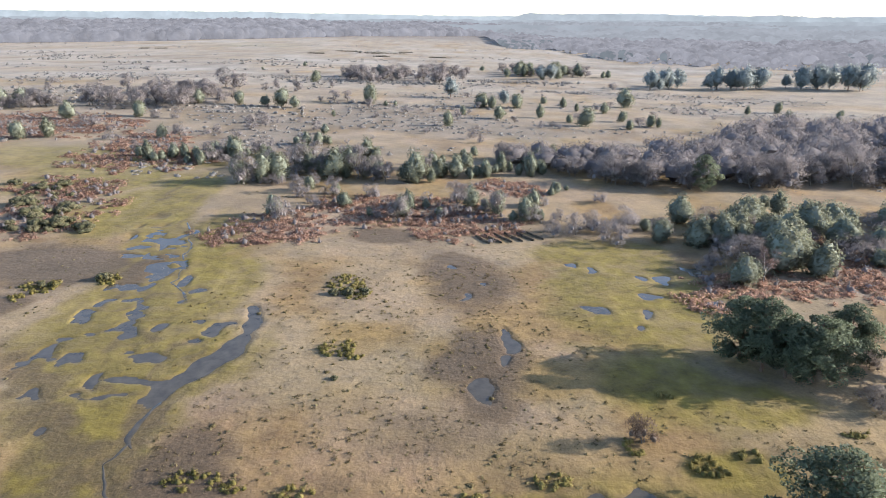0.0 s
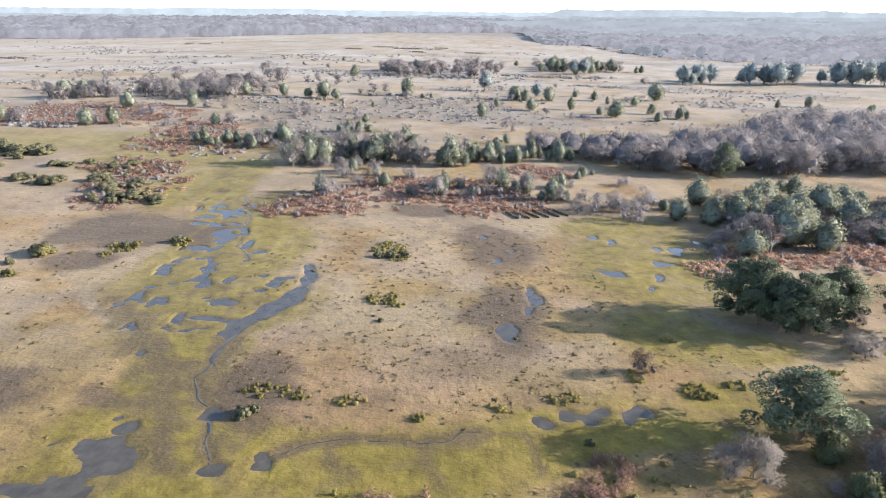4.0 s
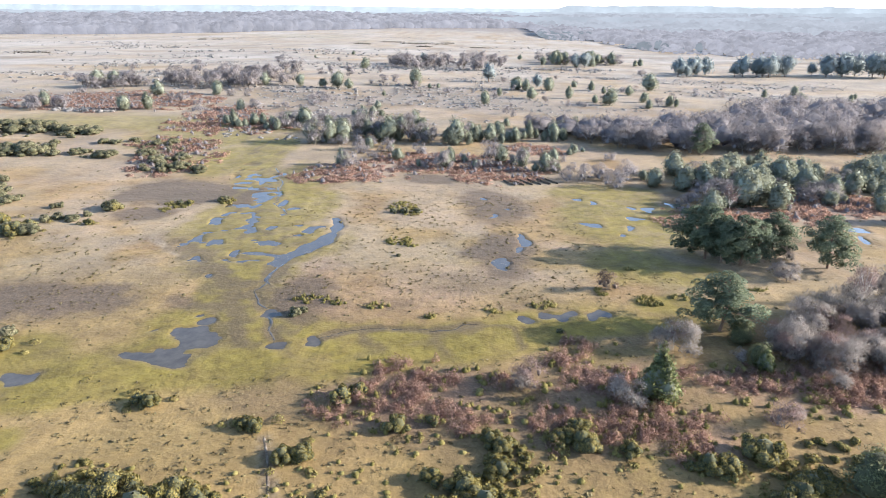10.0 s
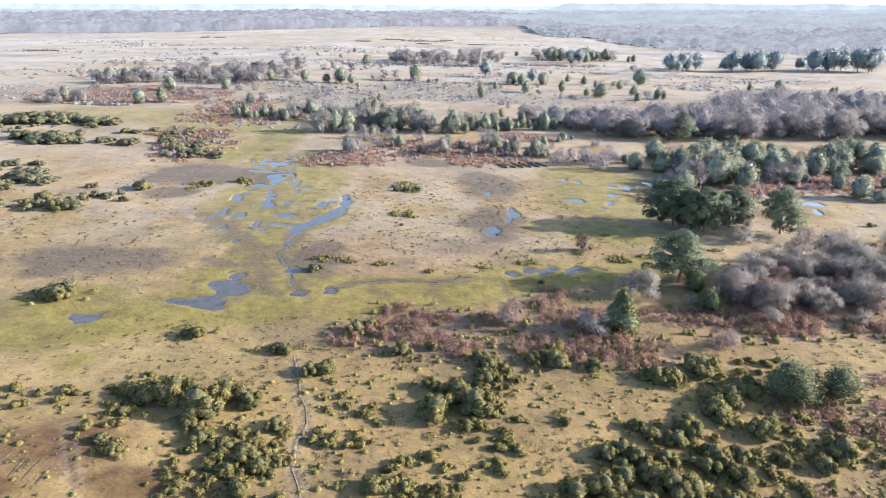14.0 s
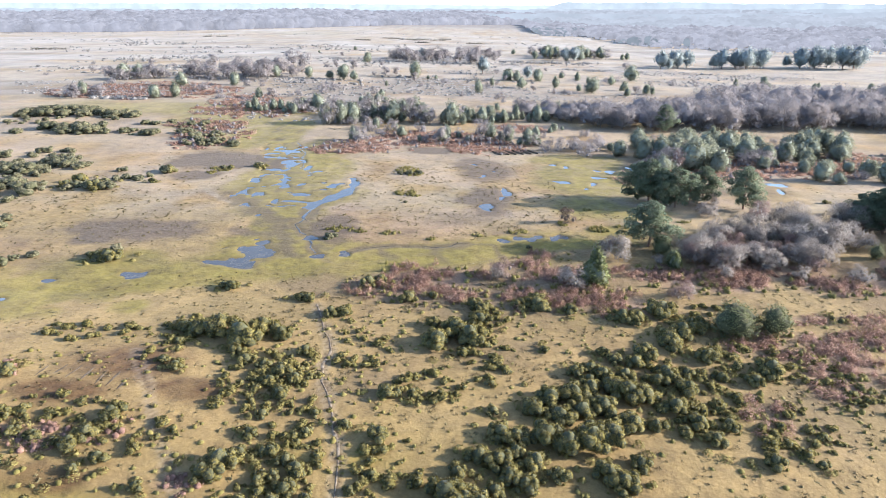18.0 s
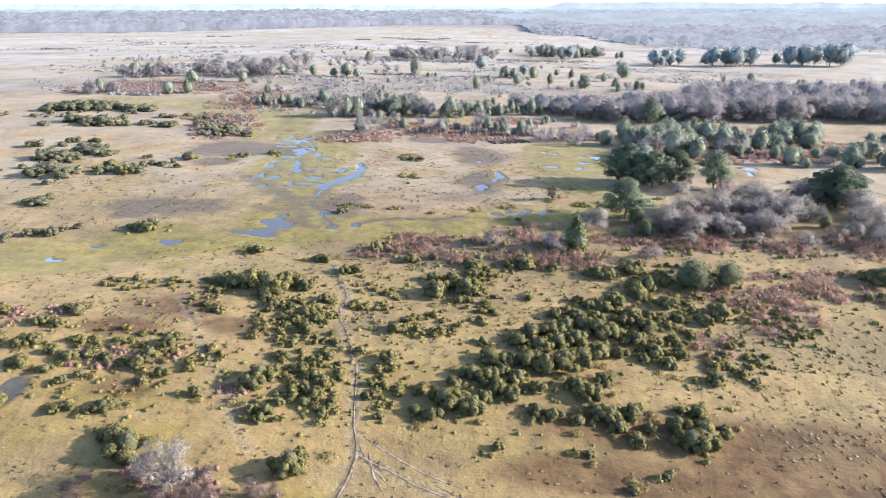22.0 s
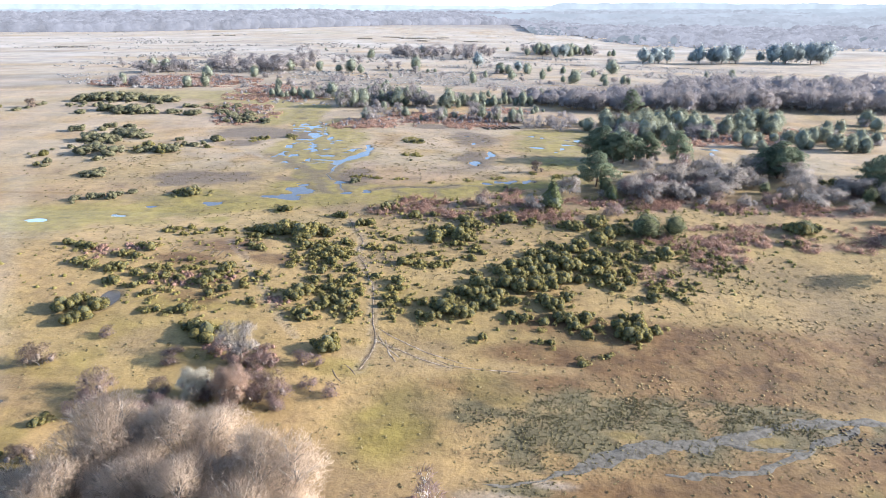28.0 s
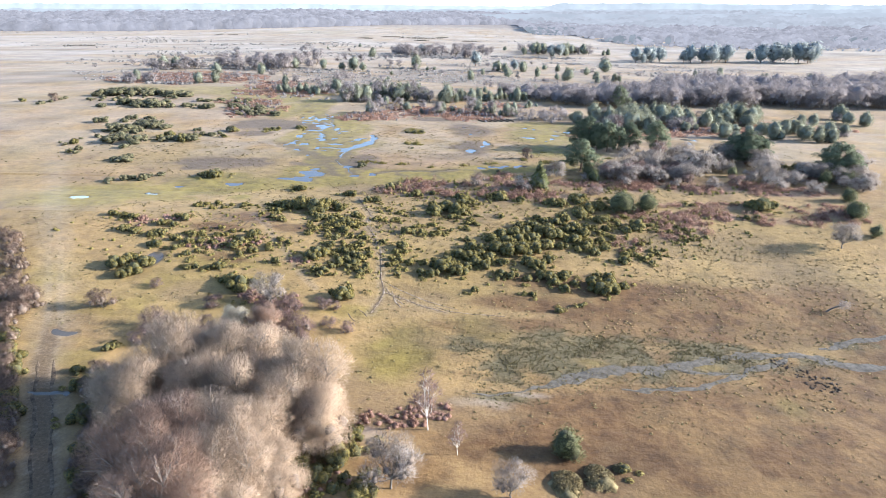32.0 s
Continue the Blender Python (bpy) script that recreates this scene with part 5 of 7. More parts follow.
for x, y, h in [(72.8, 131.7, 8.5), (80.5, 144.8, 8.3), (92.2, 157.4, 8.7), (100.0, 163.0, 6.7), (100.5, 143.8, 5.8), (109.7, 150.3, 6.5), (111.4, 138.1, 5.7),
    (124.0, 166.8, 7.8), (131.6, 173.8, 6.9), (129.0, 153.5, 6.0), (141.2, 175.3, 5.9), (124.8, 125.7, 5.9), (126.3, 119.2, 6.2), (137.7, 135.1, 5.6),
    (142.6, 135.9, 6.1), (138.0, 116.8, 6.2), (161.9, 161.8, 5.1), (141.0, 112.1, 5.6), (153.3, 130.3, 5.5), (183.3, 182.1, 6.5), (146.5, 112.8, 4.8),
    (160.6, 131.5, 4.6), (187.3, 165.7, 6.2), (60.9, 123.1, 5.5), (73.8, 158.8, 6.7), (62.7, 167.1, 6.3), (52.6, 150.6, 5.0)]:
    plant_at("holly", x, y, h * 1.08, "grey-green holly on rough heath beside bare shrubs", "hollies on the slope", 1.2)
    plant_at("holly", x + rng.uniform(-7, 7), y + rng.uniform(-2, 10), h * rng.uniform(0.55, 0.9), "low grey-green holly on a heathery slope", "hollies on the slope", 1.3)
    if rng.uniform() < 0.5:
        plant_at("shrub", x + rng.uniform(-8, 8), y + rng.uniform(-4, 8), h * rng.uniform(0.5, 0.8), "leafless pale grey shrub between hollies", "bare shrubs on the slope", 1.1)
DARK_THICKET = [(76.9, 60.2, 4.4), (43.3, 45.0, 3.6), (42.6, 51.5, 3.8), (84.0, 60.8, 3.8), (86.4, 50.8, 3.2), (58.4, 57.5, 3.0)]
for x, y, h in [(110.6, 43.5, 4.6), (116.2, 50.1, 6.0), (116.9, 43.8, 4.9), (119.6, 41.7, 4.5), (110.8, 29.5, 4.0)] + DARK_THICKET:
    plant_at("dark_holly", x, y, h * 0.9, "rounded dark green holly bush on heathery ground", "dark hollies", 1.2)
BARE_A = [(32.3, 47.7, 6.7), (29.7, 48.2, 5.4), (21.9, 34.0, 7.0), (8.1, 37.0, 5.1), (59.9, 76.1, 6.0), (56.3, 60.0, 4.6), (49.4, 52.6, 4.9), (52.5, 51.7, 6.0),
    (57.9, 55.4, 6.1), (59.1, 50.0, 5.3), (63.5, 51.3, 5.3), (67.0, 50.5, 5.8), (69.3, 47.6, 6.2), (55.0, 44.8, 4.6), (61.6, 43.3, 4.6), (66.3, 40.1, 4.9),
    (67.4, 135.5, 6.9), (58.0, 134.2, 4.8), (61.4, 60.3, 4.5), (65.7, 60.5, 4.0)]
for x, y, h in BARE_A + [(50.2, 49.5, 6.4), (52.4, 46.5, 5.2), (59.6, 47.0, 5.7), (65.0, 51.4, 5.3), (70.6, 53.9, 5.9), (72.4, 50.8, 6.3), (47.2, 49.3, 5.4), (40.4, 45.8, 3.2),
    (51.7, 39.1, 4.0), (40.8, 30.3, 4.3), (43.0, 32.0, 2.9), (58.9, 134.3, 5.2), (68.0, 132.1, 5.9), (7.5, 36.1, 4.6)] + [(84.4, 42.0, 5.9), (89.3, 44.7, 5.6), (77.2, 39.1, 4.9), (70.8, 43.6, 5.0), (94.3, 47.5, 9.7), (98.3, 61.4, 8.9), (67.5, 48.6, 5.8), (52.1, 45.1, 6.7),
    (47.7, 47.5, 6.1), (57.6, 48.0, 5.8), (107.6, 20.6, 5.8), (59.2, 78.8, 5.4), (65.3, 89.0, 4.8), (105.7, 48.1, 3.3), (131.8, 70.6, 7.3), (131.2, 63.2, 7.1)]:
    plant_at("purple" if rng.uniform() < 0.28 or x < 26 and y > 60 else "shrub", x, y, h * rng.uniform(0.58, 0.85), "leafless grey-brown willow shrub in the thicket", "bare shrubs in the thicket", 1.0)
for x, y, h in [(67.2, 63.3, 9.2), (65.9, 125.3, 8.2), (31.5, 48.3, 5.4)] + [(2.1, -74.3, 10.2), (6.4, -79.2, 5.5), (68.0, 66.8, 8.1)]:
    plant_at("birch", x, y, h * 0.95, "slender white-barked birch without leaves", "birches")
for x, y, h in [(-1.5, -86.7, 7.6), (13.2, -86.4, 5.4), (-30.0, -41.0, 7.0), (96.3, 2.4, 7.1)]:
    plant_at("bare", x, y, h * 0.9, "small leafless grey tree near the bog", "bare trees by the bog", 1.1)
DEAD = [(-31.7, -38.4, 4.8), (-32.7, -51.9, 6.1), (-27.7, -52.1, 6.6)]
for i, (x, y, h) in enumerate(DEAD):
    plant_at("dead" if i == 0 else "willow", x, y, h * 0.9, "pale leafless tree with silvery branches among bushes", "pale bare trees", 1.0, (0, 5, 4)[i])
WILLOW = [(-32.3, -73.6, 15.9), (-24.1, -71.7, 15.9), (-14.3, -77.7, 15.9), (-36.0, -79.5, 13.4), (-25.7, -89.2, 14.4), (-18.8, -87.3, 14.8), (-28.5, -93.4, 13.8),
    (-12.0, -81.0, 11.9), (-18.5, -95.6, 14.0), (-23.2, -99.3, 15.0), (-14.7, -91.6, 10.3), (-22.8, -77.5, 14.5), (-28.2, -77.0, 13.5), (-17.7, -78.3, 13.0)]
for i, (x, y, h) in enumerate(WILLOW):
    plant_at("willow", x, y, h * 0.86, "big pale leafless willow with a dense twiggy crown", "willows by the track", 1.0, 3 if i in (4, 6, 9) else i % 3)
for x, y, h in [(-35.0, -39.8, 2.5), (-40.1, -44.2, 3.5), (-40.4, -40.7, 1.9), (-20.2, -41.0, 3.4), (-17.7, -40.7, 2.5), (-30.5, -42.6, 3.5), (-27.6, -42.6, 3.2),
    (-25.0, -42.1, 3.2), (-26.9, -38.9, 2.5), (-17.8, -47.5, 2.9), (-14.2, -48.8, 2.9), (-53.4, -37.6, 2.6), (-37.7, -51.6, 4.0), (-46.7, -52.8, 5.4),
    (-25.8, -48.3, 4.7), (-22.5, -49.9, 5.6)]:
    plant_at("purple", x, y, h * 0.72, "purple-brown twiggy bush without leaves on turf", "purple-brown bushes", 1.1)
# bushes west of the willows also darken ground that lies in shadow
for x, y, h in [(-89.9, -26.1, 5.0), (-81.9, -35.6, 4.7), (-78.4, -44.9, 4.4), (-70.7, -50.2, 6.4), (-58.6, -47.1, 5.0), (-67.9, -59.5, 3.5), (-62.2, -65.9, 2.9),
    (-58.0, -73.2, 3.6), (-53.7, -79.5, 3.5), (-49.6, -86.1, 4.1), (-45.0, -91.7, 3.9), (-141.2, 82.0, 3.4), (-134.7, 69.3, 2.4), (-203.7, 170.2, 5.7),
    (-219.2, 169.3, 3.4)] + [(-93.2, -23.5, 5.1), (-86.7, -30.0, 4.6), (-84.7, -36.0, 4.7), (-78.6, -41.3, 4.5), (-76.3, -47.9, 4.8), (-74.6, -46.5, 4.4), (-71.7, -52.4, 4.2),
    (-71.4, -55.4, 4.1), (-70.4, -49.1, 4.3), (-65.0, -63.7, 3.3), (-59.7, -69.6, 3.2), (-56.4, -76.5, 3.5), (-51.1, -82.3, 3.4), (-46.6, -88.9, 3.5),
    (-52.2, -83.0, 3.7), (-51.5, -67.5, 3.8), (-45.5, -76.3, 3.6), (-41.7, -81.5, 3.8), (-41.6, -85.0, 3.7), (-38.8, -87.9, 3.6), (-35.7, -91.5, 3.6)] + [(-50.0, -74.2, 3.6), (-45.5, -79.0, 3.9), (-45.2, -82.6, 3.8), (-40.7, -87.6, 4.1), (-40.0, -91.1, 4.0), (-36.1, -89.1, 4.1), (-38.2, -84.6, 3.9),
    (-40.2, -80.1, 3.9), (-33.1, -92.1, 4.1), (-36.2, -92.5, 4.0), (-7.3, -85.8, 3.2), (-8.3, -88.0, 3.5), (-5.5, -80.1, 2.4), (-3.4, -84.3, 2.5), (-5.3, -85.6, 2.7),
    (-10.1, -89.2, 3.2), (-9.6, -78.2, 3.2)] + [(x, y, h * 0.6) for x, y, h in [(-52.3, -77.9, 3.7), (-48.9, -82.0, 3.9), (-47.0, -85.9, 3.9), (-44.8, -87.5, 3.9), (-44.2, -79.1, 3.7), (-41.4, -82.0, 4.0), (-40.3, -85.0, 4.0),
    (-38.3, -86.7, 4.2), (-44.1, -75.5, 3.5), (-47.0, -73.4, 3.2), (-39.6, -87.8, 4.0)]]:
    side = float(to_line(np.array([x]), np.array([y]), TRACK, 1.0)[0])
    if side < 3.2:
        continue
    if x > np.interp(y, [p[1] for p in TRACK[::-1]], [p[0] for p in TRACK[::-1]]) and y < -60:
        h *= 0.55
    plant_at("gorse" if h < 3.6 else "bramble", x, y, h * 0.75, "dark bush at the edge of the track", "bushes along the track", 1.1)

for x, y, h in [(-72.0, -52.5, 3.2), (-69.2, -56.7, 3.0), (-66.6, -60.5, 3.0), (-63.8, -64.6, 2.8), (-61.3, -68.3, 3.0), (-59.0, -71.6, 2.8), (-56.7, -74.9, 3.0), (-54.8, -77.8, 2.6),
    (-52.8, -80.7, 2.8), (-49.1, -86.0, 2.4), (-47.2, -89.4, 2.6), (-45.2, -92.0, 2.6)]:
    plant_at("bramble", x - 0.6, y, h * 0.95, "dark purple-brown hedge bush beside the lane", "hedge along the lane", 1.0)
# dense dark bushes also stand in for the willows' deep shadow
for x, y, h in [(-46.2, -72.5, 3.0), (-43.5, -75.3, 3.4), (-41.9, -79.2, 3.4), (-39.9, -82.9, 3.6), (-38.0, -85.4, 3.6), (-38.4, -88.7, 3.0), (-36.0, -89.9, 3.4), (-35.5, -92.9, 3.4), (-33.2, -91.9, 3.6), (-48.0, -67.5, 2.6)]:
    plant_at("bramble", x, y, h, "dark brambly bush in the willows' shade", "bushes under the willows", 1.1)

for x, y in [(-46.9, -54.7), (-43.0, -56.3), (-47.1, -57.4), (-39.0, -56.5), (-37.2, -54.6), (-34.6, -56.7), (-24.4, -51.1), (-21.1, -52.6), (-26.4, -48.5), (-31.0, -52.2), (-27.4, -53.2)]:
    plant_at("purple", x, y, rng.uniform(2.2, 3.4), "purple-brown twiggy bush without leaves on turf", "purple-brown bushes", 1.1)
for x, y in [(-61.7, -34.5), (-60.2, -32.5), (-59.4, -29.6), (-65.1, -30.5), (-63.5, -28.5)]:
    plant_at("gorse", x, y, rng.uniform(2.0, 3.0), "large olive gorse bush beside the small pond", "gorse by the pond", 1.1)
plant_at("bramble", 25.0, 69.0, 3.9, "dark rounded bush standing alone on mossy turf", "lone bushes", 0.85)

# ---- gorse ----
GORSE_PATH = [(-40.6, 10.3, 3.7), (-37.5, 11.4, 5.5), (-33.1, 8.2, 6.0), (-30.6, 11.7, 4.9), (-27.4, 10.5, 3.4), (-33.1, 4.6, 2.4), (-43.9, 11.4, 2.5), (-27.8, 25.1, 2.4),
    (-21.3, 19.3, 2.8), (-19.3, 20.1, 2.6), (-2.3, 10.9, 4.7), (0.3, 15.3, 4.0), (2.7, 12.8, 4.9), (4.4, 18.6, 3.6), (-3.3, 17.3, 2.8), (1.7, 8.8, 2.2),
    (-8.6, -3.4, 2.7), (-7.0, -3.2, 2.0), (-5.0, -2.9, 2.0), (-8.2, -12.2, 3.0), (-13.0, -10.6, 1.9), (-27.6, -21.0, 3.5), (-26.2, -19.2, 3.9), (-17.5, -35.9, 4.5),
    (-34.1, -23.8, 2.2), (-44.8, -28.1, 2.6), (-37.5, -35.7, 5.0), (-40.2, -33.4, 3.2)]
GORSE_THICKET = [(11.8, -4.4, 3.4), (14.4, -2.0, 4.0), (17.6, -0.6, 4.0), (20.3, 0.9, 3.7), (23.1, 2.3, 3.5), (25.5, 0.5, 4.6), (28.0, -0.1, 4.0), (13.0, -10.0, 4.3),
    (15.8, -11.4, 4.8), (18.8, -10.1, 4.9), (21.8, -8.7, 4.4), (25.0, -6.3, 3.9), (15.2, -5.9, 3.9), (18.3, -4.4, 3.9), (21.5, -3.0, 3.9), (28.1, -5.8, 2.8),
    (31.8, -1.5, 3.4), (11.4, -14.5, 3.0), (14.1, -16.5, 2.6), (20.1, -15.6, 3.4), (21.7, -17.0, 3.6), (24.5, -13.4, 2.6), (9.2, -10.6, 3.2), (7.2, -10.0, 3.3),
    (6.3, -5.3, 2.0), (30.8, 4.3, 2.9), (28.2, 8.4, 3.0), (25.0, 9.1, 2.4)]
GORSE_EDGE = [(0.6, -21.3, 4.6), (2.8, -21.7, 3.6), (4.6, -22.2, 3.5), (1.8, -17.4, 2.6), (6.3, -19.8, 2.6), (8.1, -17.3, 3.1), (9.9, -18.6, 3.1), (-0.9, -24.3, 2.8),
    (-3.1, -23.9, 2.2), (4.4, -14.6, 3.2), (6.8, -15.1, 3.4), (9.1, -13.1, 2.7), (13.7, -21.7, 2.5), (15.9, -22.1, 2.5), (19.2, -23.1, 2.2), (22.1, -21.0, 3.0),
    (23.8, -21.4, 3.0), (27.4, -20.6, 3.0), (24.7, -23.7, 2.5), (26.8, -26.1, 2.5), (29.0, -23.2, 2.0), (33.0, -22.6, 3.5), (33.9, -25.8, 4.4), (36.1, -23.6, 4.0),
    (36.9, -25.4, 2.9), (39.2, -23.2, 2.5), (34.3, -19.0, 2.0), (36.8, -19.4, 2.5)]
GORSE_TURF = [(37.7, 17.5, 4.4), (39.7, 18.9, 3.8), (35.1, 16.1, 3.1), (34.3, -4.5, 3.1), (35.5, -7.5, 2.7), (38.3, -4.3, 2.8), (31.9, -6.2, 2.2), (41.8, -11.0, 2.7),
    (48.6, 7.4, 2.6), (34.7, 2.7, 3.5), (32.3, 6.6, 3.0), (40.5, 11.9, 3.0), (83.5, 22.9, 4.4), (81.6, 23.9, 2.8), (86.7, 23.7, 2.8), (24.4, -34.9, 1.7),
    (19.8, -29.2, 1.6), (29.2, -32.1, 1.3), (48.0, -10.5, 1.7), (14.2, 24.8, 3.7), (11.7, 25.2, 2.9), (30.7, 20.8, 2.6), (26.6, 21.9, 1.8), (8.0, -29.1, 1.8),
    (23.6, 11.3, 2.2)]
GORSE_POND = [(-78.2, -6.3, 2.4), (-75.2, -7.0, 2.1), (-72.7, -7.6, 2.4), (-64.9, -9.6, 2.3), (-62.0, -10.2, 2.1), (-71.8, -14.4, 2.5), (-68.6, -14.9, 2.5), (-64.9, -16.1, 2.2),
    (-62.8, -14.9, 2.6), (-58.7, -16.9, 2.2), (-61.2, -20.7, 2.7), (-62.5, -20.8, 2.0), (-56.6, -21.6, 2.2), (-55.2, -18.1, 2.4), (-53.0, -17.0, 2.0),
    (-50.0, -17.4, 2.2), (-44.9, -18.3, 3.0), (-43.8, -16.5, 2.9), (-42.5, -12.8, 3.4), (-40.4, -20.1, 2.4), (-60.9, -5.6, 2.8), (-63.4, -4.9, 2.2),
    (-42.4, -21.9, 1.8), (-53.3, -23.5, 1.9), (-51.5, -21.7, 1.6), (-46.5, -29.0, 1.5), (-50.8, -29.6, 1.7), (-49.2, -28.7, 1.7), (-42.1, -33.6, 1.8)]
GORSE_WORN = [(-22.9, -5.8, 2.9), (-25.2, -2.8, 2.3), (-21.7, -2.2, 2.0), (-24.6, 1.1, 2.1), (-19.9, -0.7, 1.6), (-23.9, -10.1, 1.9), (-20.9, -16.5, 2.3), (-18.7, -17.9, 2.3),
    (-17.1, -19.2, 2.7), (-19.5, -20.3, 2.0), (-21.1, -21.3, 2.0), (-17.7, -22.3, 2.6), (-14.9, -23.4, 2.2), (-22.1, -24.4, 2.0), (-23.2, -26.6, 2.5),
    (-25.4, -26.2, 2.0), (-21.8, -16.7, 1.9), (-24.4, -13.7, 2.1), (-24.5, -17.1, 1.9), (-17.5, -12.7, 1.9), (-17.2, -9.0, 1.7), (-23.6, -28.0, 2.1),
    (-15.7, -25.6, 1.8), (-10.4, -21.3, 1.6), (-8.1, -25.3, 1.6), (-19.2, 19.5, 2.6), (-18.7, -23.9, 1.8)]
GORSE_RISE = [(-191.7, 192.8, 5.9), (-184.2, 194.0, 5.9), (-176.6, 195.3, 5.4), (-169.0, 196.5, 4.9), (-163.0, 200.9, 4.9), (-153.7, 199.0, 3.8), (-148.8, 203.3, 3.3),
    (-172.7, 157.9, 3.4), (-154.7, 160.8, 4.8), (-147.9, 161.8, 4.9), (-141.0, 162.8, 3.4), (-134.2, 166.6, 3.4), (-122.6, 165.6, 3.4), (-112.1, 167.2, 3.9),
    (-152.4, 121.8, 4.2), (-138.1, 105.5, 5.1), (-132.4, 106.0, 5.1), (-118.5, 85.5, 5.4), (-127.2, 90.7, 4.8), (-129.1, 84.9, 4.7), (-129.3, 114.9, 4.1),
    (-126.3, 116.9, 4.5), (-120.5, 113.9, 2.9), (-110.0, 91.9, 2.6), (-104.7, 90.8, 3.3), (-100.2, 91.1, 3.7), (-96.1, 100.7, 2.3), (-91.0, 109.5, 3.6),
    (-110.0, 58.3, 3.5), (-113.4, 59.9, 2.6), (-110.7, 63.5, 2.3)]
GORSE_GRASS = [(-101.5, 34.4, 2.3), (-97.9, 35.4, 2.6), (-92.7, 36.1, 3.1), (-95.9, 36.8, 2.3), (-91.6, 39.2, 2.0), (-74.9, 40.1, 2.3), (-72.6, 39.9, 2.3), (-77.3, 42.2, 1.8),
    (-97.3, 36.8, 2.3), (-76.1, 115.3, 2.0), (-66.0, 119.1, 2.5), (-108.6, 167.7, 3.4), (-91.1, 152.8, 2.8), (-96.8, 149.3, 3.7), (-97.2, 160.1, 3.4),
    (-134.1, 73.4, 2.8), (-131.9, 67.7, 2.0), (-30.0, 55.7, 2.2), (-28.7, 56.8, 1.6), (-17.8, 114.6, 2.4), (-20.7, 114.3, 2.0), (-14.9, 114.9, 2.0), (-15.7, 83.7, 1.1),
    (14.7, 52.7, 1.2)]
GORSE_BRACKEN = [(28.8, 21.9, 3.5), (31.4, 21.7, 3.3), (35.8, 24.3, 4.6), (39.3, 19.2, 4.0), (41.2, 19.9, 3.5), (35.1, 15.1, 3.9), (30.4, 11.7, 3.6), (30.4, 10.2, 2.5),
    (35.4, 13.1, 2.5), (21.0, 6.1, 2.9), (22.7, 4.7, 3.3), (18.6, 5.4, 2.7), (26.0, 5.0, 3.0), (32.6, 5.7, 2.9), (39.8, 11.1, 3.3), (48.8, 8.8, 4.0), (43.9, 9.7, 2.0),
    (15.1, 24.1, 3.0), (14.3, 27.6, 2.9), (12.0, 25.3, 1.9), (20.2, 23.8, 2.4), (14.5, 11.1, 1.7), (41.8, 12.7, 2.5), (20.5, 3.4, 2.5), (35.5, 6.7, 2.4),
    (40.5, 6.3, 2.4), (45.5, 6.0, 2.8)]
GORSE_LIT = [(-42.0, 28.7, 2.7), (-44.0, 29.2, 2.1), (3.1, 24.3, 3.0), (4.7, 23.3, 2.6), (-8.5, 26.0, 3.1), (-4.4, 27.8, 2.1), (-16.7, 31.8, 3.4), (-14.8, 33.6, 2.6),
    (-26.6, 24.6, 2.8), (-43.2, 11.3, 2.9), (-41.6, 9.6, 2.2), (-42.4, 6.5, 1.9), (-39.6, -0.8, 2.3), (-42.0, 0.6, 1.8), (-30.2, 2.1, 2.7), (-27.2, 1.1, 2.4),
    (-24.2, -0.4, 2.9), (-21.9, -1.5, 2.4), (-22.4, 6.1, 2.5), (-72.3, 40.2, 4.2), (-74.5, 40.5, 3.4), (-70.6, 41.4, 3.2), (-90.3, 109.3, 3.8), (-74.0, 115.4, 2.3),
    (-66.5, 119.1, 2.3), (-111.0, 96.2, 4.4), (-102.6, 90.1, 4.9), (-102.0, 93.7, 3.8), (-112.3, 91.5, 3.5), (-90.5, 98.0, 2.4)]
GORSE_PALE = [(-191.4, 203.0, 5.2), (-185.0, 204.2, 5.7), (-179.5, 205.1, 6.1), (-174.1, 206.0, 5.2), (-171.2, 209.2, 4.3), (-156.3, 196.3, 5.0), (-153.0, 200.6, 4.6),
    (-147.8, 197.8, 4.1), (-165.4, 167.3, 5.3), (-158.5, 166.4, 5.3), (-152.1, 164.5, 6.1), (-146.7, 162.5, 4.4), (-147.3, 170.1, 4.1), (-134.5, 164.3, 2.4),
    (-131.7, 166.7, 2.9), (-122.3, 162.5, 4.0), (-129.9, 183.4, 2.6), (-125.3, 187.4, 2.6), (-115.3, 182.5, 3.5), (-110.5, 186.5, 3.1), (-96.5, 163.7, 4.0),
    (-102.2, 158.2, 4.7), (-93.0, 150.6, 3.8), (-85.2, 147.7, 3.4), (-134.0, 182.7, 3.0), (-125.4, 113.0, 4.2), (-132.2, 118.1, 4.3), (-120.6, 110.7, 2.9),
    (-142.8, 129.5, 3.5), (-105.4, 109.4, 2.2)]
GORSE_WILLOW = [(-8.8, -82.2, 4.6), (-10.9, -80.8, 3.7), (-13.3, -81.7, 4.1), (-4.8, -88.5, 3.6), (-15.7, -89.7, 3.5), (-7.8, -77.4, 2.8), (-13.7, -85.6, 3.6),
    (-10.7, -86.3, 3.6), (-50.9, -60.4, 2.0), (-48.2, -71.7, 3.3), (-43.4, -78.0, 3.6), (-38.9, -84.7, 3.4), (-37.7, -89.8, 3.3), (28.2, -79.5, 1.9)]
GORSE_SLOPE = [(106.3, 60.4, 2.5), (109.8, 60.6, 2.8), (112.3, 60.8, 2.5), (82.5, 23.3, 3.0), (84.2, 22.2, 3.9), (87.5, 23.5, 3.3), (78.6, 16.6, 2.0), (81.6, 17.3, 1.7),
    (95.3, 91.8, 1.8), (93.7, 76.8, 1.5), (65.1, 24.4, 1.2), (78.2, 25.1, 1.2), (66.3, 23.5, 1.5)]
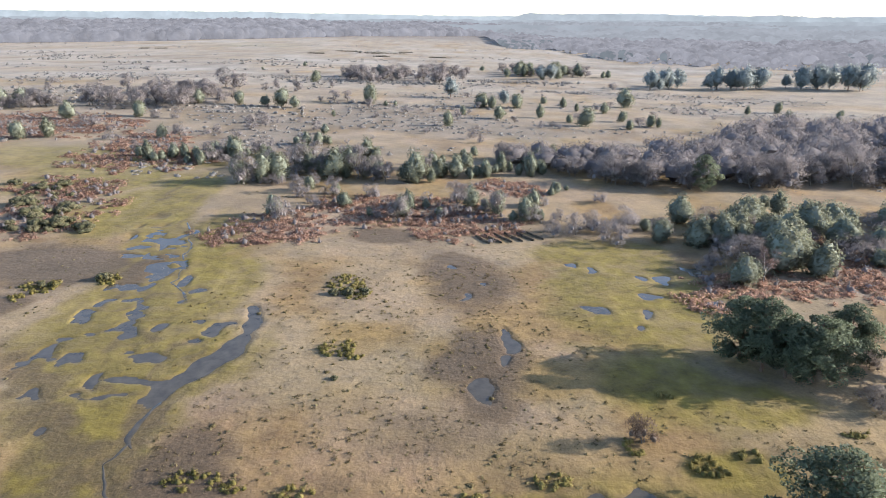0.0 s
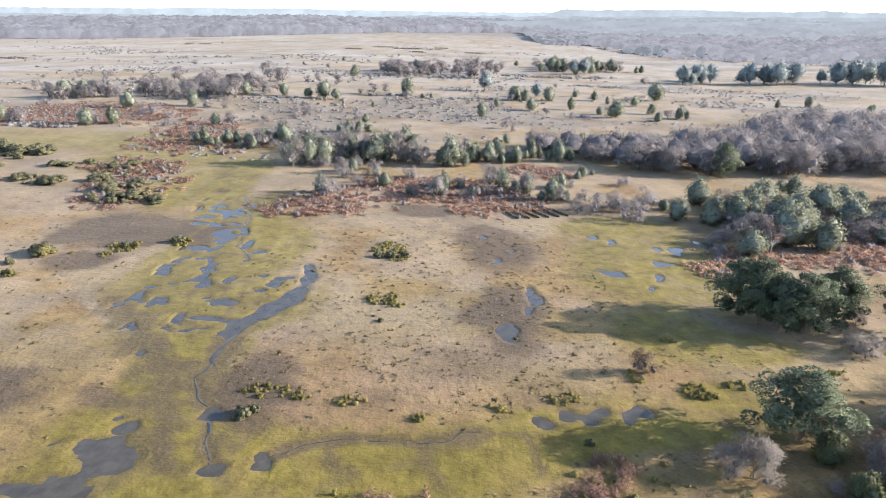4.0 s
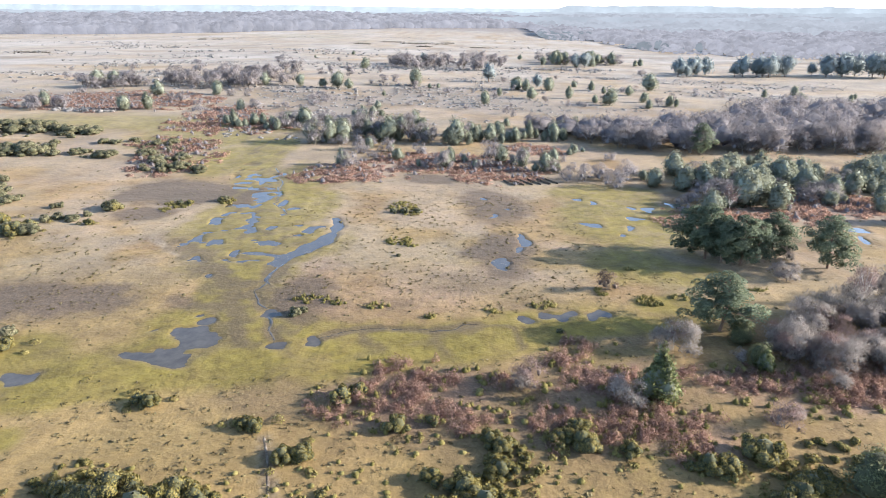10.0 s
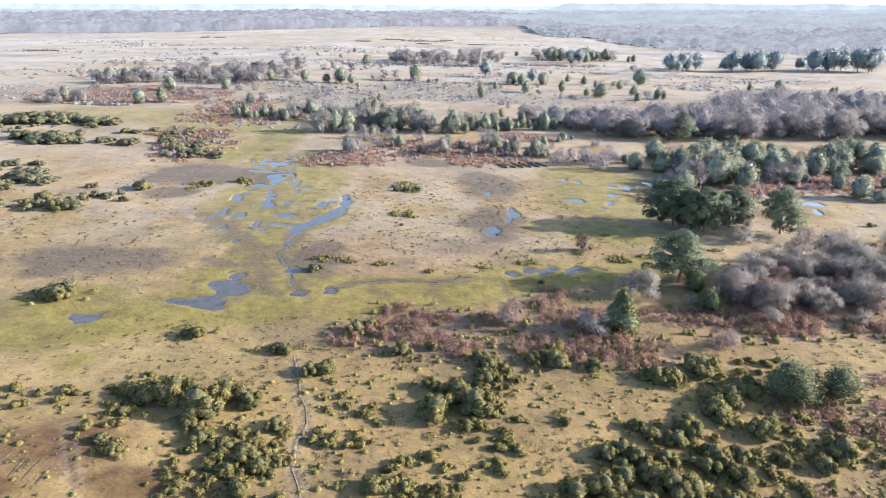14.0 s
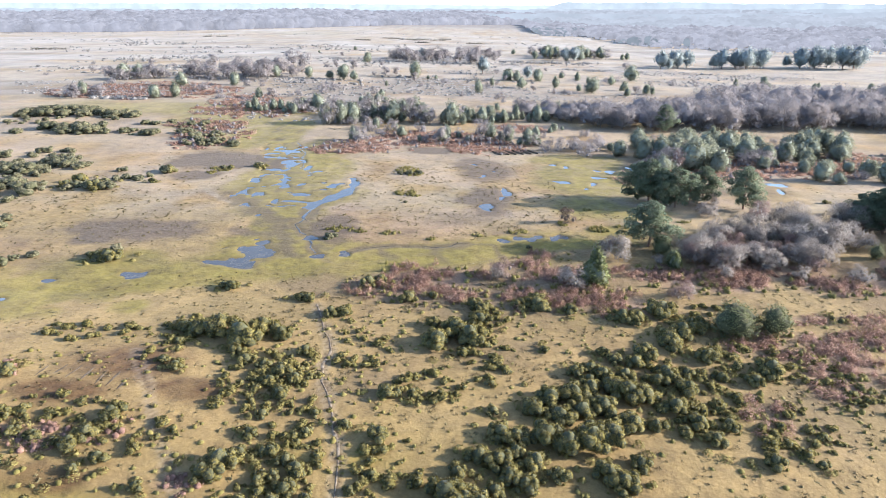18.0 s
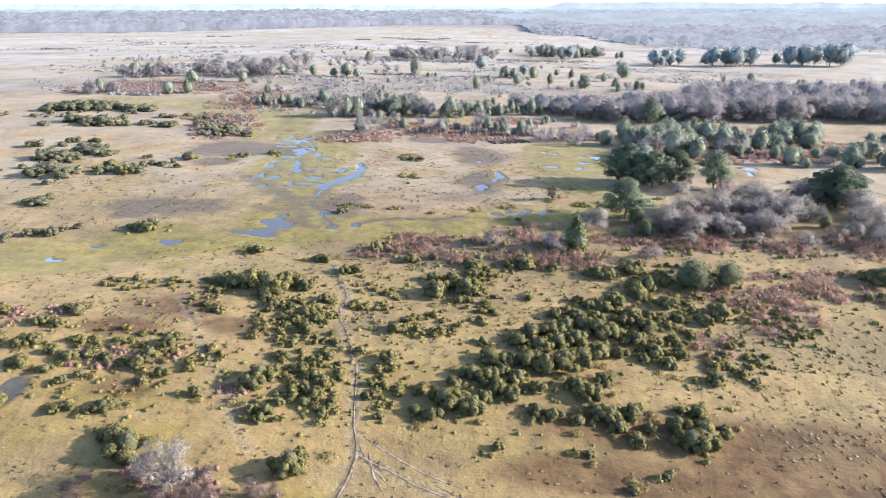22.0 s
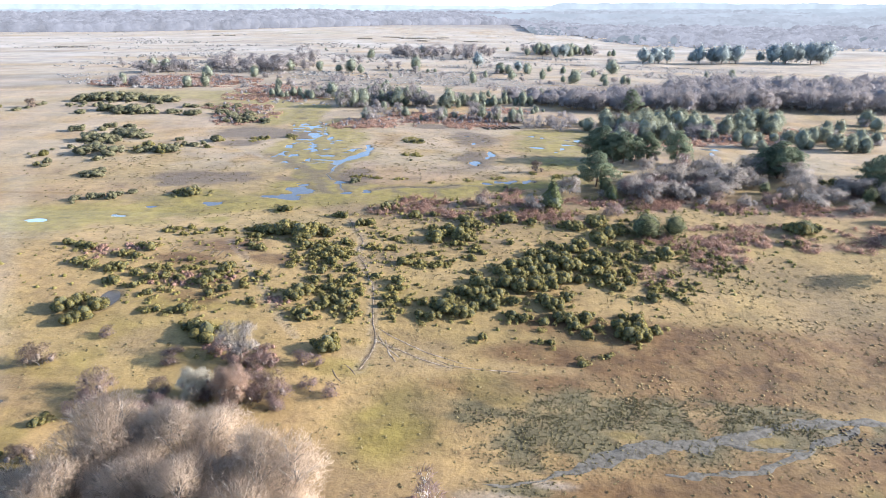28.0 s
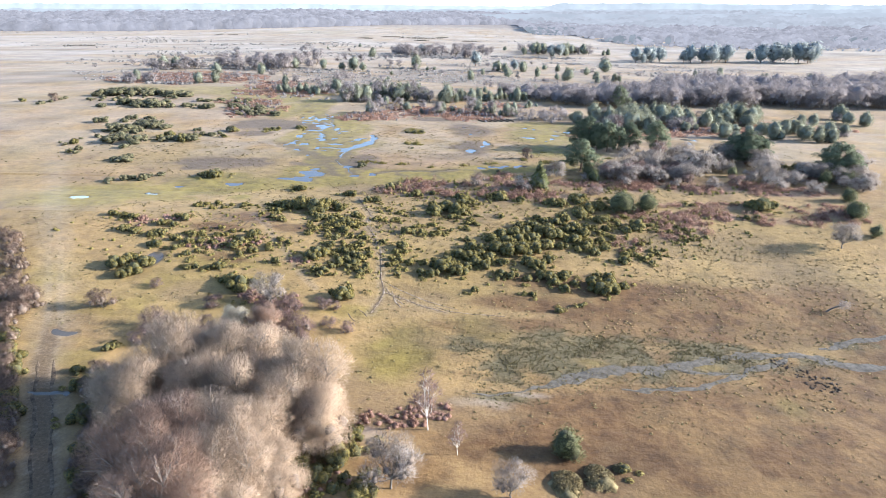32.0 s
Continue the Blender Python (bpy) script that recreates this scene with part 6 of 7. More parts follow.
GORSE = (GORSE_PATH, GORSE_THICKET, GORSE_EDGE, GORSE_TURF, GORSE_POND, GORSE_WORN, GORSE_RISE, GORSE_GRASS, GORSE_BRACKEN, GORSE_LIT, GORSE_PALE, GORSE_WILLOW, GORSE_SLOPE)
LABELS = ("dense dark olive gorse bush beside the footpath", "tall dark gorse bush in a closed thicket", "dark olive gorse bush at the thicket's edge", "gorse bush on tussocky turf",
          "low gorse bush near the small pond", "small gorse bush beside the worn path", "gorse bush on the dry grassy rise", "low gorse bush on open grass",
          "dark gorse bush among dead bracken", "olive gorse bush with a lit crown on turf", "broad low gorse bush on pale dry grass", "gorse bush under the bare willows", "low dark gorse bush on the heathery slope")
for k, spots in enumerate(GORSE):
    for x, y, h in spots:
        plant_at("hazed_gorse" if k in (6, 7, 10) else "gorse", x, y, h * 0.76, LABELS[k], "gorse on the heath", 1.6 if k in (6, 10) else 1.12)


def inside(n, spots, grow=1.0):
    """n places spread over ellipses."""
    a = np.array([s[2] * s[3] for s in spots])
    i = rng.choice(len(spots), n, p=a / a.sum())
    t, q = rng.uniform(0, 2 * np.pi, n), np.sqrt(rng.uniform(0, 1, n)) * grow
    s = np.array(spots)[i]
    return s[:, 0] + s[:, 2] * q * np.cos(t), s[:, 1] + s[:, 3] * q * np.sin(t)


def tufts(x, y, rad, tall, per, size, upright=0.6, rise=0.0):
    """Clumps of blades or sprays joined as one mass: places, radius, height, sprays each."""
    n = len(x)
    a, q = rng.uniform(0, 2 * np.pi, (n, per)), np.sqrt(rng.uniform(0, 1, (n, per)))
    r = (np.asarray(rad) * np.ones(n))[:, None]
    px, py = x[:, None] + r * q * np.cos(a), y[:, None] + r * q * np.sin(a)
    top = (np.asarray(tall) * np.ones(n))[:, None] * (1 - 0.65 * q ** 2) * rng.uniform(0.6, 1.05, (n, per))
    c = np.stack([px, py, tz(px, py) + top * 0.75 + (rise * np.ones(n))[:, None]], -1).reshape(-1, 3)
    nn = np.stack([np.cos(a) * q, np.sin(a) * q, np.full_like(a, upright)], -1).reshape(-1, 3) + rng.normal(size=(n * per, 3)) * 0.32
    sz = np.repeat((np.asarray(size) * np.ones(n)), per) * rng.uniform(0.6, 1.4, n * per)
    soft = np.stack([np.cos(a) * q, np.sin(a) * q, np.full_like(a, 1.0)], -1).reshape(-1, 3) + rng.normal(size=(n * per, 3)) * 0.18
    v, f = leaf_tris(c, nn, sz * 1.25, 0.4, np.cross(nn, rng.normal(size=nn.shape)) + soft * 0.5)
    g = tz(v[:, 0], v[:, 1])
    v[:, 2] = np.maximum(v[:, 2], g - 0.02)
    return v, f, np.repeat(soft, 3, axis=0)


def mounds(x, y, rad, tall, per, size):
    """Rounded heaps of dead fronds or heath: a closed lumpy dome with small sprays all over it."""
    n = len(x)
    rad, tall = np.asarray(rad) * np.ones(n), np.asarray(tall) * np.ones(n)
    d = rng.normal(size=(n, per, 3))
    d[..., 2] = np.abs(d[..., 2])
    d /= np.linalg.norm(d, axis=2, keepdims=True)
    lump = 1 + 0.4 * vnoise(d[..., 0] * 2.2 + x[:, None], d[..., 1] * 2.2 + y[:, None], 0.9, 17)
    deep = rng.uniform(0.25, 1.15, (n, per)) ** 0.6
    px, py = x[:, None] + d[..., 0] * rad[:, None] * lump * deep, y[:, None] + d[..., 1] * rad[:, None] * lump * deep
    c = np.stack([px, py, tz(px, py) + d[..., 2] * tall[:, None] * lump * deep], -1).reshape(-1, 3)
    dd = d.reshape(-1, 3)
    nn = dd + rng.normal(size=dd.shape) * 0.7
    soft = dd + np.array([0, 0, 0.25]) + rng.normal(size=dd.shape) * 0.2
    v, f = leaf_tris(c, nn, size * rng.uniform(0.6, 1.5, n * per), 0.4, np.cross(nn, rng.normal(size=nn.shape)) + dd * 0.6)
    bv, bf = ball((0, 0, 0), (1, 1, 1), 5, 7, 4, 0.0)
    m = len(bv)
    k = 1 + 0.25 * rng.uniform(-1, 1, (n, m))
    bx, by = x[:, None] + bv[:, 0] * rad[:, None] * k * 0.62, y[:, None] + bv[:, 1] * rad[:, None] * k * 0.62
    mass = np.stack([bx, by, tz(bx, by) + np.maximum(bv[:, 2], -0.1) * tall[:, None] * k * 0.66], -1).reshape(-1, 3)
    tri = np.concatenate([bf[:, [0, 1, 2]], bf[:, [0, 2, 3]]])
    tri = (tri[None] + (np.arange(n) * m)[:, None, None]).reshape(-1, 3)
    both = join((mass, tri), (v, f))
    return both[0], both[1], np.concatenate([np.tile(bv + (0, 0, 0.25), (n, 1)), np.repeat(soft, 3, axis=0)])


def fronds(x, y, rad, tall, per, size):
    """A tangle of dead fronds in heaps that run into one another."""
    n = len(x)
    d = rng.normal(size=(n, per, 3))
    d[..., 2] = np.abs(d[..., 2])
    d /= np.linalg.norm(d, axis=2, keepdims=True)
    deep = rng.uniform(0.1, 1.1, (n, per)) ** 0.5
    px, py = x[:, None] + d[..., 0] * np.asarray(rad)[:, None] * deep, y[:, None] + d[..., 1] * np.asarray(rad)[:, None] * deep
    c = np.stack([px, py, tz(px, py) + d[..., 2] * np.asarray(tall)[:, None] * deep], -1).reshape(-1, 3)
    dd = d.reshape(-1, 3)
    soft = dd * 0.8 + np.array([0, 0, 0.4]) + rng.normal(size=dd.shape) * 0.28
    v, f = leaf_tris(c, dd * 0.5 + rng.normal(size=dd.shape), size * rng.uniform(0.5, 1.7, n * per), 0.3, dd * 0.6 + rng.normal(size=dd.shape) * 0.7)
    v[:, 2] = np.maximum(v[:, 2], tz(v[:, 0], v[:, 1]) - 0.02)
    return v, f, np.repeat(soft, 3, axis=0)


def stuff(name, vf, mat, label, category):
    return tagged(new(name, mesh_of(name, vf[0], vf[1], mat, normals=vf[2])), label, category, kind="stuff")


SMALL = [(-18.6, -19.6, 6.6, 7.3), (-24.9, -5.7, 7.7, 3.8), (-26.3, 1.4, 6.7, 4.6), (-9.3, -19.4, 4.0, 4.3), (-5.7, -16.2, 3.4, 3.7), (-49.3, -13.7, 7.2, 4.0),
    (-38.3, -15.4, 4.2, 2.9), (-14.1, 8.1, 4.4, 5.1), (-2.9, 0.2, 4.9, 4.2), (5.3, 13.8, 3.7, 10.7), (34.7, 2.2, 5.7, 6.5), (48.7, 11.7, 8.9, 4.4),
    (47.0, -3.3, 5.4, 5.3), (59.0, 6.1, 5.0, 3.9), (43.7, 24.1, 7.9, 3.9), (-42.8, 4.2, 2.6, 3.5), (-55.6, 8.2, 9.0, 2.9), (-43.6, 12.0, 3.2, 4.1),
    (8.0, -15.5, 4.1, 3.7)]


def thicket(px, py, lo, hi, mat, label):
    """Small rounded bushes joined as one growth, leaves over dark cores."""
    made = {}
    for x, y in zip(px, py):
        h = rng.uniform(0.4, 1.0) ** 2 * (hi - lo) + lo
        a, w = rng.uniform(0, 6.28), h * rng.uniform(1.1, 1.6)
        turn = np.array([[np.cos(a), np.sin(a), 0], [-np.sin(a), np.cos(a), 0], [0, 0, 1]])
        for name, v, f, nn in KINDS["low_gorse"][int(rng.integers(0, 6))]:
            at = made.setdefault(name, [[], [], [], 0])
            at[0].append((v @ turn) * (w, w, h) + (x, y, float(tz(x, y)) - 0.03))
            at[1].append(f + at[3])
            at[2].append(nn @ turn)
            at[3] += len(v)
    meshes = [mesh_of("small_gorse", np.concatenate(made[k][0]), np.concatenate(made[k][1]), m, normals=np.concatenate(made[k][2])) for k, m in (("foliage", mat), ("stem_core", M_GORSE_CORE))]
    root = tagged(new("small_gorse", meshes[0]), label, "gorse", kind="stuff")
    part("stem_core", meshes[1], root)


px, py = inside(760, SMALL, 1.2)
k = np.minimum(to_line(px, py, FOOTPATH, 1.0), to_spot(px, py, [(-8, -37, 9, 7)]) * 2) > 2.0
thicket(px[k], py[k], 0.15, 1.35, M_GORSE, "small rounded gorse bushes over grazed turf")
px, py = inside(190, [(-178.9, 183.8, 12.8, 17.3), (-154.7, 170.1, 10.9, 12.8), (-153.6, 198.3, 8.8, 9.3), (-128.2, 166.3, 6.7, 6.2), (-134.0, 101.3, 7.5, 19.2),
    (-136.1, 122.8, 10.5, 13.3), (-120.2, 83.6, 4.0, 8.5), (-121.9, 113.0, 4.5, 7.4), (-106.4, 93.9, 6.3, 6.5), (-100.2, 99.3, 5.3, 6.8), (-93.7, 105.1, 3.3, 5.1),
    (-144.6, 84.5, 4.1, 6.7), (-132.7, 66.9, 3.8, 3.2), (-112.2, 61.3, 2.7, 4.0), (-96.4, 38.4, 4.1, 4.6), (-91.1, 44.8, 5.1, 4.4), (-100.3, 33.5, 1.9, 2.8),
    (-74.8, 42.8, 2.5, 3.6), (-91.4, 110.7, 3.3, 6.4), (-204.0, 170.6, 4.1, 12.0), (-98.2, 150.0, 7.6, 5.8), (-110.6, 177.9, 8.3, 8.3)], 0.95)
thicket(px, py, 0.5, 2.2, M_GORSE_HAZED, "dull olive gorse bushes in patches on dry grass")
CLUMPS_LOW = [(12.7, 62.0, 2.2, 1.5), (3.5, 59.2, 1.4, 0.9), (30.9, 65.4, 1.9, 1.3), (31.8, 63.8, 1.9, 0.9), (23.8, 67.3, 1.2, 0.8), (-7.1, 56.5, 1.0, 0.7),
    (37.3, 66.6, 1.5, 1.1), (22.7, 69.3, 0.8, 0.7), (53.0, 70.9, 2.4, 0.9), (31.1, 79.9, 1.1, 0.7), (-19.1, 119.9, 3.6, 4.1), (-16.1, 115.1, 2.9, 3.2),
    (-76.4, 114.9, 3.6, 3.2), (-77.9, 110.0, 1.7, 1.8), (-65.6, 119.2, 2.4, 2.7), (-16.5, 93.0, 3.0, 2.8), (-14.2, 90.9, 2.0, 1.8), (-28.5, 61.6, 3.4, 1.8),
    (-16.1, 59.7, 2.2, 1.2), (-23.7, 60.6, 1.8, 0.8)]
for s in CLUMPS_LOW:
    x, y = inside(int(5 + s[2] * s[3] * 4), [s], 1.0)
    n = len(x)
    stuff("low_gorse", mounds(x, y, rng.uniform(0.3, 0.7, n), rng.uniform(0.3, 0.9, n), 80, 0.10), M_GORSE, "isolated clump of low olive gorse on mossy grass", "gorse")

# ---- bracken, heather, low growth ----
spots = np.array([s for k, group in enumerate(GORSE) if k not in (6, 7, 10) for s in group for _ in range(2)])
t = rng.uniform(0, 6.28, len(spots))
q = rng.uniform(0.6, 1.3, len(spots)) * spots[:, 2]
n = len(spots)
stuff("young_gorse", tufts(spots[:, 0] + q * np.cos(t), spots[:, 1] + q * np.sin(t), rng.uniform(0.4, 1.0, n), rng.uniform(0.4, 1.2, n), 80, 0.17, 0.6), M_GORSE,
      "young gorse crowding round larger bushes", "gorse")


def patch(s, density, seed, gaps=0.0):
    """Places in an uneven patch about an ellipse, thinning out towards its edge."""
    x, y = inside(int(s[2] * s[3] * 3.1 * 1.9 * density), [s], 1.4)
    q = np.hypot((x - s[0]) / s[2], (y - s[1]) / s[3])
    k = fbm(x, y, 5.5, seed) + 0.35 - gaps - 0.6 * smooth(0.55, 1.4, q) + rng.uniform(-0.25, 0.25, len(x)) > 0
    return x[k], y[k]


for i, s in enumerate(BRACKEN):
    x, y = patch(s, 1.0 if s[1] > 22 else 0.5, 60 + i, 0.3)
    n = len(x)
    stuff("bracken", fronds(x, y, rng.uniform(0.5, 1.3, n), rng.uniform(0.5, 1.7, n), 150, 0.15), M_BRACKEN, "rusty brown dead bracken in tangled heaps", "bracken")
    x, y = patch(s, 0.25, 160 + i)
    n = len(x)
    stuff("low_gorse", mounds(x, y, rng.uniform(0.4, 0.9, n), rng.uniform(0.4, 1.3, n), 70, 0.12), M_GORSE, "low green gorse growing through dead bracken", "gorse")
for i, s in enumerate(BRACKEN_WEST):
    x, y = patch(s, 1.0, 80 + i)
    n = len(x)
    stuff("heather", mounds(x, y, rng.uniform(0.4, 0.8, n), rng.uniform(0.4, 1.0, n), 60, 0.12), M_BRACKEN, "purple-brown heather and bracken between gorse bushes", "heather")
for i, s in enumerate(BRACKEN_FAR):
    if s[1] < 90:
        x, y = patch(s, 0.7, 100 + i)
        n = len(x)
        stuff("bracken", fronds(x, y, rng.uniform(0.5, 1.4, n), rng.uniform(0.3, 1.2, n), 80, 0.19), M_BRACKEN, "rusty dead bracken and heather on a rough slope", "bracken")
        continue
    x, y = patch(s, 0.6, 100 + i)
    n = len(x)
    stuff("bracken", fronds(x, y, rng.uniform(0.6, 1.8, n), rng.uniform(0.2, 1.0, n), 34, 0.34), M_BRACKEN_PINK, "reddish dead bracken under scattered trees", "bracken")
    x, y = patch(s, 0.06, 130 + i)
    n = len(x)
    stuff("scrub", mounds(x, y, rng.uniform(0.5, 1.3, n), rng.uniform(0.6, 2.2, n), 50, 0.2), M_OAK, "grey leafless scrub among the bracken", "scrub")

# low gorse and grass tussocks
LOW = [(15, 0, 32, 26), (-20, -12, 14, 16), (-62, -12, 22, 14), (-36, 8, 14, 8), (5, 18, 28, 8), (52, 8, 22, 14), (-45, -20, 16, 10)]
x, y = inside(900, LOW, 1.15)
k = zones(x, y)[6] < 0.02
x, y = x[k], y[k]
n = len(x)
stuff("low_gorse", mounds(x, y, rng.uniform(0.25, 0.8, n), rng.uniform(0.2, 0.8, n), 44, 0.1), M_GORSE, "low seedling gorse scattered over the turf", "gorse")
x, y = inside(1300, [(0, 0, 95, 45), (-60, -20, 40, 30), (60, 10, 40, 30), (-80, 60, 50, 40)], 1.1)
k = (fbm(x, y, 9, 39) + rng.uniform(-0.4, 0.4, len(x)) > 0.05) & (zones(x, y)[0] < 0.3)
x, y = x[k], y[k]
n = len(x)
stuff("dark_tufts", mounds(x, y, rng.uniform(0.12, 0.38, n), rng.uniform(0.1, 0.35, n), 26, 0.09), M_ROUGH, "small dark tufts of heather on grazed turf", "heather")
x, y = inside(300, [(-100, 130, 70, 70), (-110, 60, 40, 30), (-20, 90, 40, 40), (20, 62, 40, 14)], 1.1)
k = zones(x, y)[0] < 0.3
x, y = x[k], y[k]
n = len(x)
stuff("low_heather", mounds(x, y, rng.uniform(0.25, 0.8, n), rng.uniform(0.15, 0.4, n), 36, 0.12), M_ROUGH, "dark low heather tufts scattered over dry grass", "heather")
x, y = inside(4200, [(0, 0, 100, 60), (0, 90, 120, 70), (10, -40, 80, 30)], 1.1)
g = zones(x, y)
k = (g[6] < 0.02) & (g[4] < 0.4) & (g[0] < 0.6)
x, y = x[k], y[k]
stuff("grass_tussocks", tufts(x, y, rng.uniform(0.2, 0.6, len(x)), rng.uniform(0.08, 0.3, len(x)), 7, 0.22, 1.2), M_GRASS, "dry straw-coloured tussocks of moor grass", "grass")
x, y = inside(5200, [(-30, 26, 34, 10), (-20, 4, 24, 14), (15, 10, 34, 24), (-55, -4, 26, 20), (45, 0, 34, 22), (60, 22, 26, 10), (-95, 62, 30, 22), (-10, 95, 34, 38), (15, 70, 30, 8)], 1.1)
g = zones(x, y)
k = (fbm(x, y, 6, 83) + rng.uniform(-0.4, 0.4, len(x)) > 0) & (g[6] < 0.02)
x, y = x[k], y[k]
stuff("rough_grass", fronds(x, y, rng.uniform(0.2, 0.7, len(x)), rng.uniform(0.1, 0.42, len(x)), 18, 0.16), M_ROUGH, "rough tawny grass and low heath in loose tufts", "grass")
x, y = inside(1300, RUST[:-3], 1.3)
k = fbm(x, y, 7, 91) + rng.uniform(-0.3, 0.3, len(x)) > 0.12
x, y = x[k], y[k]
x2, y2 = inside(5200, REEDBOG, 1.15)
k = to_spot(x2, y2, OCHRE) > 1.0
x2, y2 = x2[k], y2[k]
stuff("sedge", mounds(x2, y2, rng.uniform(0.08, 0.24, len(x2)), rng.uniform(0.06, 0.22, len(x2)), 9, 0.1), M_SEDGE, "dark sedge tussocks standing in shallow water", "sedge")
hx, hy = inside(1300, [(69.1, -20.5, 23.9, 7.6), (78.6, -32.5, 8.8, 6.3), (51.8, -38.3, 26.6, 3.3), (50.0, -58.3, 18.1, 4.1), (91.4, -5.4, 10.4, 8.2), (40.3, -42.2, 15.5, 2.5)] + [(63.6, 2.4, 15.7, 7.5), (67.3, -7.3, 7.8, 7.0), (49.1, -10.0, 9.5, 3.6), (48.8, 4.4, 10.6, 4.0)], 1.1)
k = fbm(hx * 0.5, hy, 4, 93) + rng.uniform(-0.4, 0.4, len(hx)) > -0.1
hx, hy = hx[k], hy[k]
stuff("hummocks", mounds(hx, hy, rng.uniform(0.2, 0.6, len(hx)), rng.uniform(0.1, 0.32, len(hx)), 20, 0.11), M_BOGGRASS, "low brown grass hummocks trodden by cattle", "grass")
stuff("bog_tussocks", mounds(x, y, rng.uniform(0.12, 0.4, len(x)), rng.uniform(0.08, 0.28, len(x)), 12, 0.1), M_BOGGRASS, "pale grass tussocks dotted over the brown bog", "grass")


for s in [(20.4, -83.2, 2.5, 3.2), (24.6, -81.6, 2.5, 3.3), (27.9, -79.2, 1.5, 0.9)]:
    v, f = ball((s[0], s[1], float(tz(s[0], s[1])) - 0.1), (s[2] * 0.8, s[3] * 0.8, min(s[2] * 0.35, 0.9)), int(s[0]), 16, 10, 0.5)
    thing = tagged(new("earth_mound", mesh_of("earth_mound", v, f, M_TURF, True)), "low grassy mound of earth beside the bog", "mound", "mounds by the bog")
    x, y = inside(220, [s], 0.8)
    top = min(s[2] * 0.35, 0.9)
    up = top * np.sqrt(np.maximum(1 - ((x - s[0]) / s[2] / 0.82) ** 2 - ((y - s[1]) / s[3] / 0.82) ** 2, 0)) - 0.1
    stuff("mound_grass", tufts(x, y, 0.22, 0.22, 18, 0.12, 0.8, up), M_ROUGH, "rough dead grass growing over a mound", "grass")

x, y = inside(90, [(62.3, -47.4, 2.2, 1.4), (64.3, -50.6, 2.0, 2.0), (66.0, -53.8, 3.2, 1.6), (68.6, -51.6, 1.4, 1.2)], 1.0)
stuff("clods", mounds(x, y, rng.uniform(0.18, 0.5, 90), rng.uniform(0.12, 0.4, 90), 16, 0.1), M_CLOD, "dark clods of churned peat beside the stream", "earth")
x, y = rng.uniform(-330, 260, 9000), rng.uniform(200, 560, 9000)
k = (fbm(x, y * 2.2, 75, 51) > 0.05 + rng.uniform(0, 0.4, 9000)) & (abs(x) < 0.75 * (y + 60))
x, y = x[k][:2600], y[k][:2600]
n = len(x)
stuff("far_heather", mounds(x, y, rng.uniform(0.6, 2.0, n), rng.uniform(0.3, 1.1, n), 16, 0.45), M_SHRUBS_FAR, "heather in bands across the grassland, paled for haze", "heather")

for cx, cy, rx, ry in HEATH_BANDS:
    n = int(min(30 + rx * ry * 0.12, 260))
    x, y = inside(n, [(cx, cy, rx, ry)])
    # bands nearer than 640 m take the haze-paled shrub colour
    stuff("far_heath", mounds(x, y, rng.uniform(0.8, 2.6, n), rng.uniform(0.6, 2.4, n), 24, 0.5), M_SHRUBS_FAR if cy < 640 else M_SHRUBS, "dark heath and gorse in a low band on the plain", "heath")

# ---- woods farther off ----
DEEP_OAKS = []
for i in range(600):
    x = 20 + 300 * rng.uniform(0, 1) ** 0.85
    front, thick = np.interp(x, [20, 31, 40, 57, 76, 140, 320], [232, 227, 216, 203, 201, 211, 222]), np.interp(x, [20, 50, 100, 150, 320], [8, 34, 52, 100, 115])
    q = rng.uniform(0, 1) ** 1.2
    h = rng.uniform(6.5, 11.5) * np.interp(x, [20, 60, 150], [0.7, 0.95, 1.15])
    if q > 0.16:
        DEEP_OAKS.append((x, front + q * thick, h))
        continue
    plant_at("bare" if rng.uniform() < 0.9 else "shrub", x, front + q * thick, h, "leafless grey oak in a dense wood", "bare oaks in the wood", 1.15)
CLUMPS = [(-214.2, 336.6, 18.6, 11.8, 16, 7, 'bare'),
    (-157.9, 375.8, 40.3, 39.3, 46, 9, 'bare'),
    (-62.6, 555.3, 25.4, 25.9, 16, 9, 'bare'),
    (-199.5, 250.1, 10.7, 8.5, 9, 5, 'shrub'),
    (-7.2, 575.6, 31.3, 34.4, 18, 9, 'bare'),
    (98.3, 629.1, 30.8, 40.1, 18, 9, 'holly'),
    (98.3, 641.1, 46.2, 40.1, 9, 9, 'bare')]
CLUMPS += [(-62, 232, 30, 16, 12, 5, "shrub"), (-10, 185, 60, 16, 14, 3.5, "shrub"), (85, 150, 46, 16, 22, 5, "shrub"), (35, 160, 16, 8, 8, 5, "shrub"), (62, 52, 16, 9, 16, 5, "shrub"),
           (88, 62, 18, 12, 16, 5.5, "shrub"), (110, 45, 22, 10, 14, 5, "shrub"), (-110, 290, 60, 30, 10, 4, "shrub")]
WORDS = {"bare": "leafless grey tree in a loose clump", "pine": "dark pine in a far stand", "shrub": "bare grey shrub in the scrub", "holly": "grey-green holly among bare trees"}
for cx, cy, rx, ry, n, h, kind in CLUMPS:
    px, py = inside(n, [(cx, cy, rx, ry)])
    for x, y in zip(px, py):
        plant_at(kind, x, y, h * rng.uniform(0.7, 1.25), WORDS[kind], "clumps of " + NAMES[kind].replace("_", " ") + "s", 1.1)

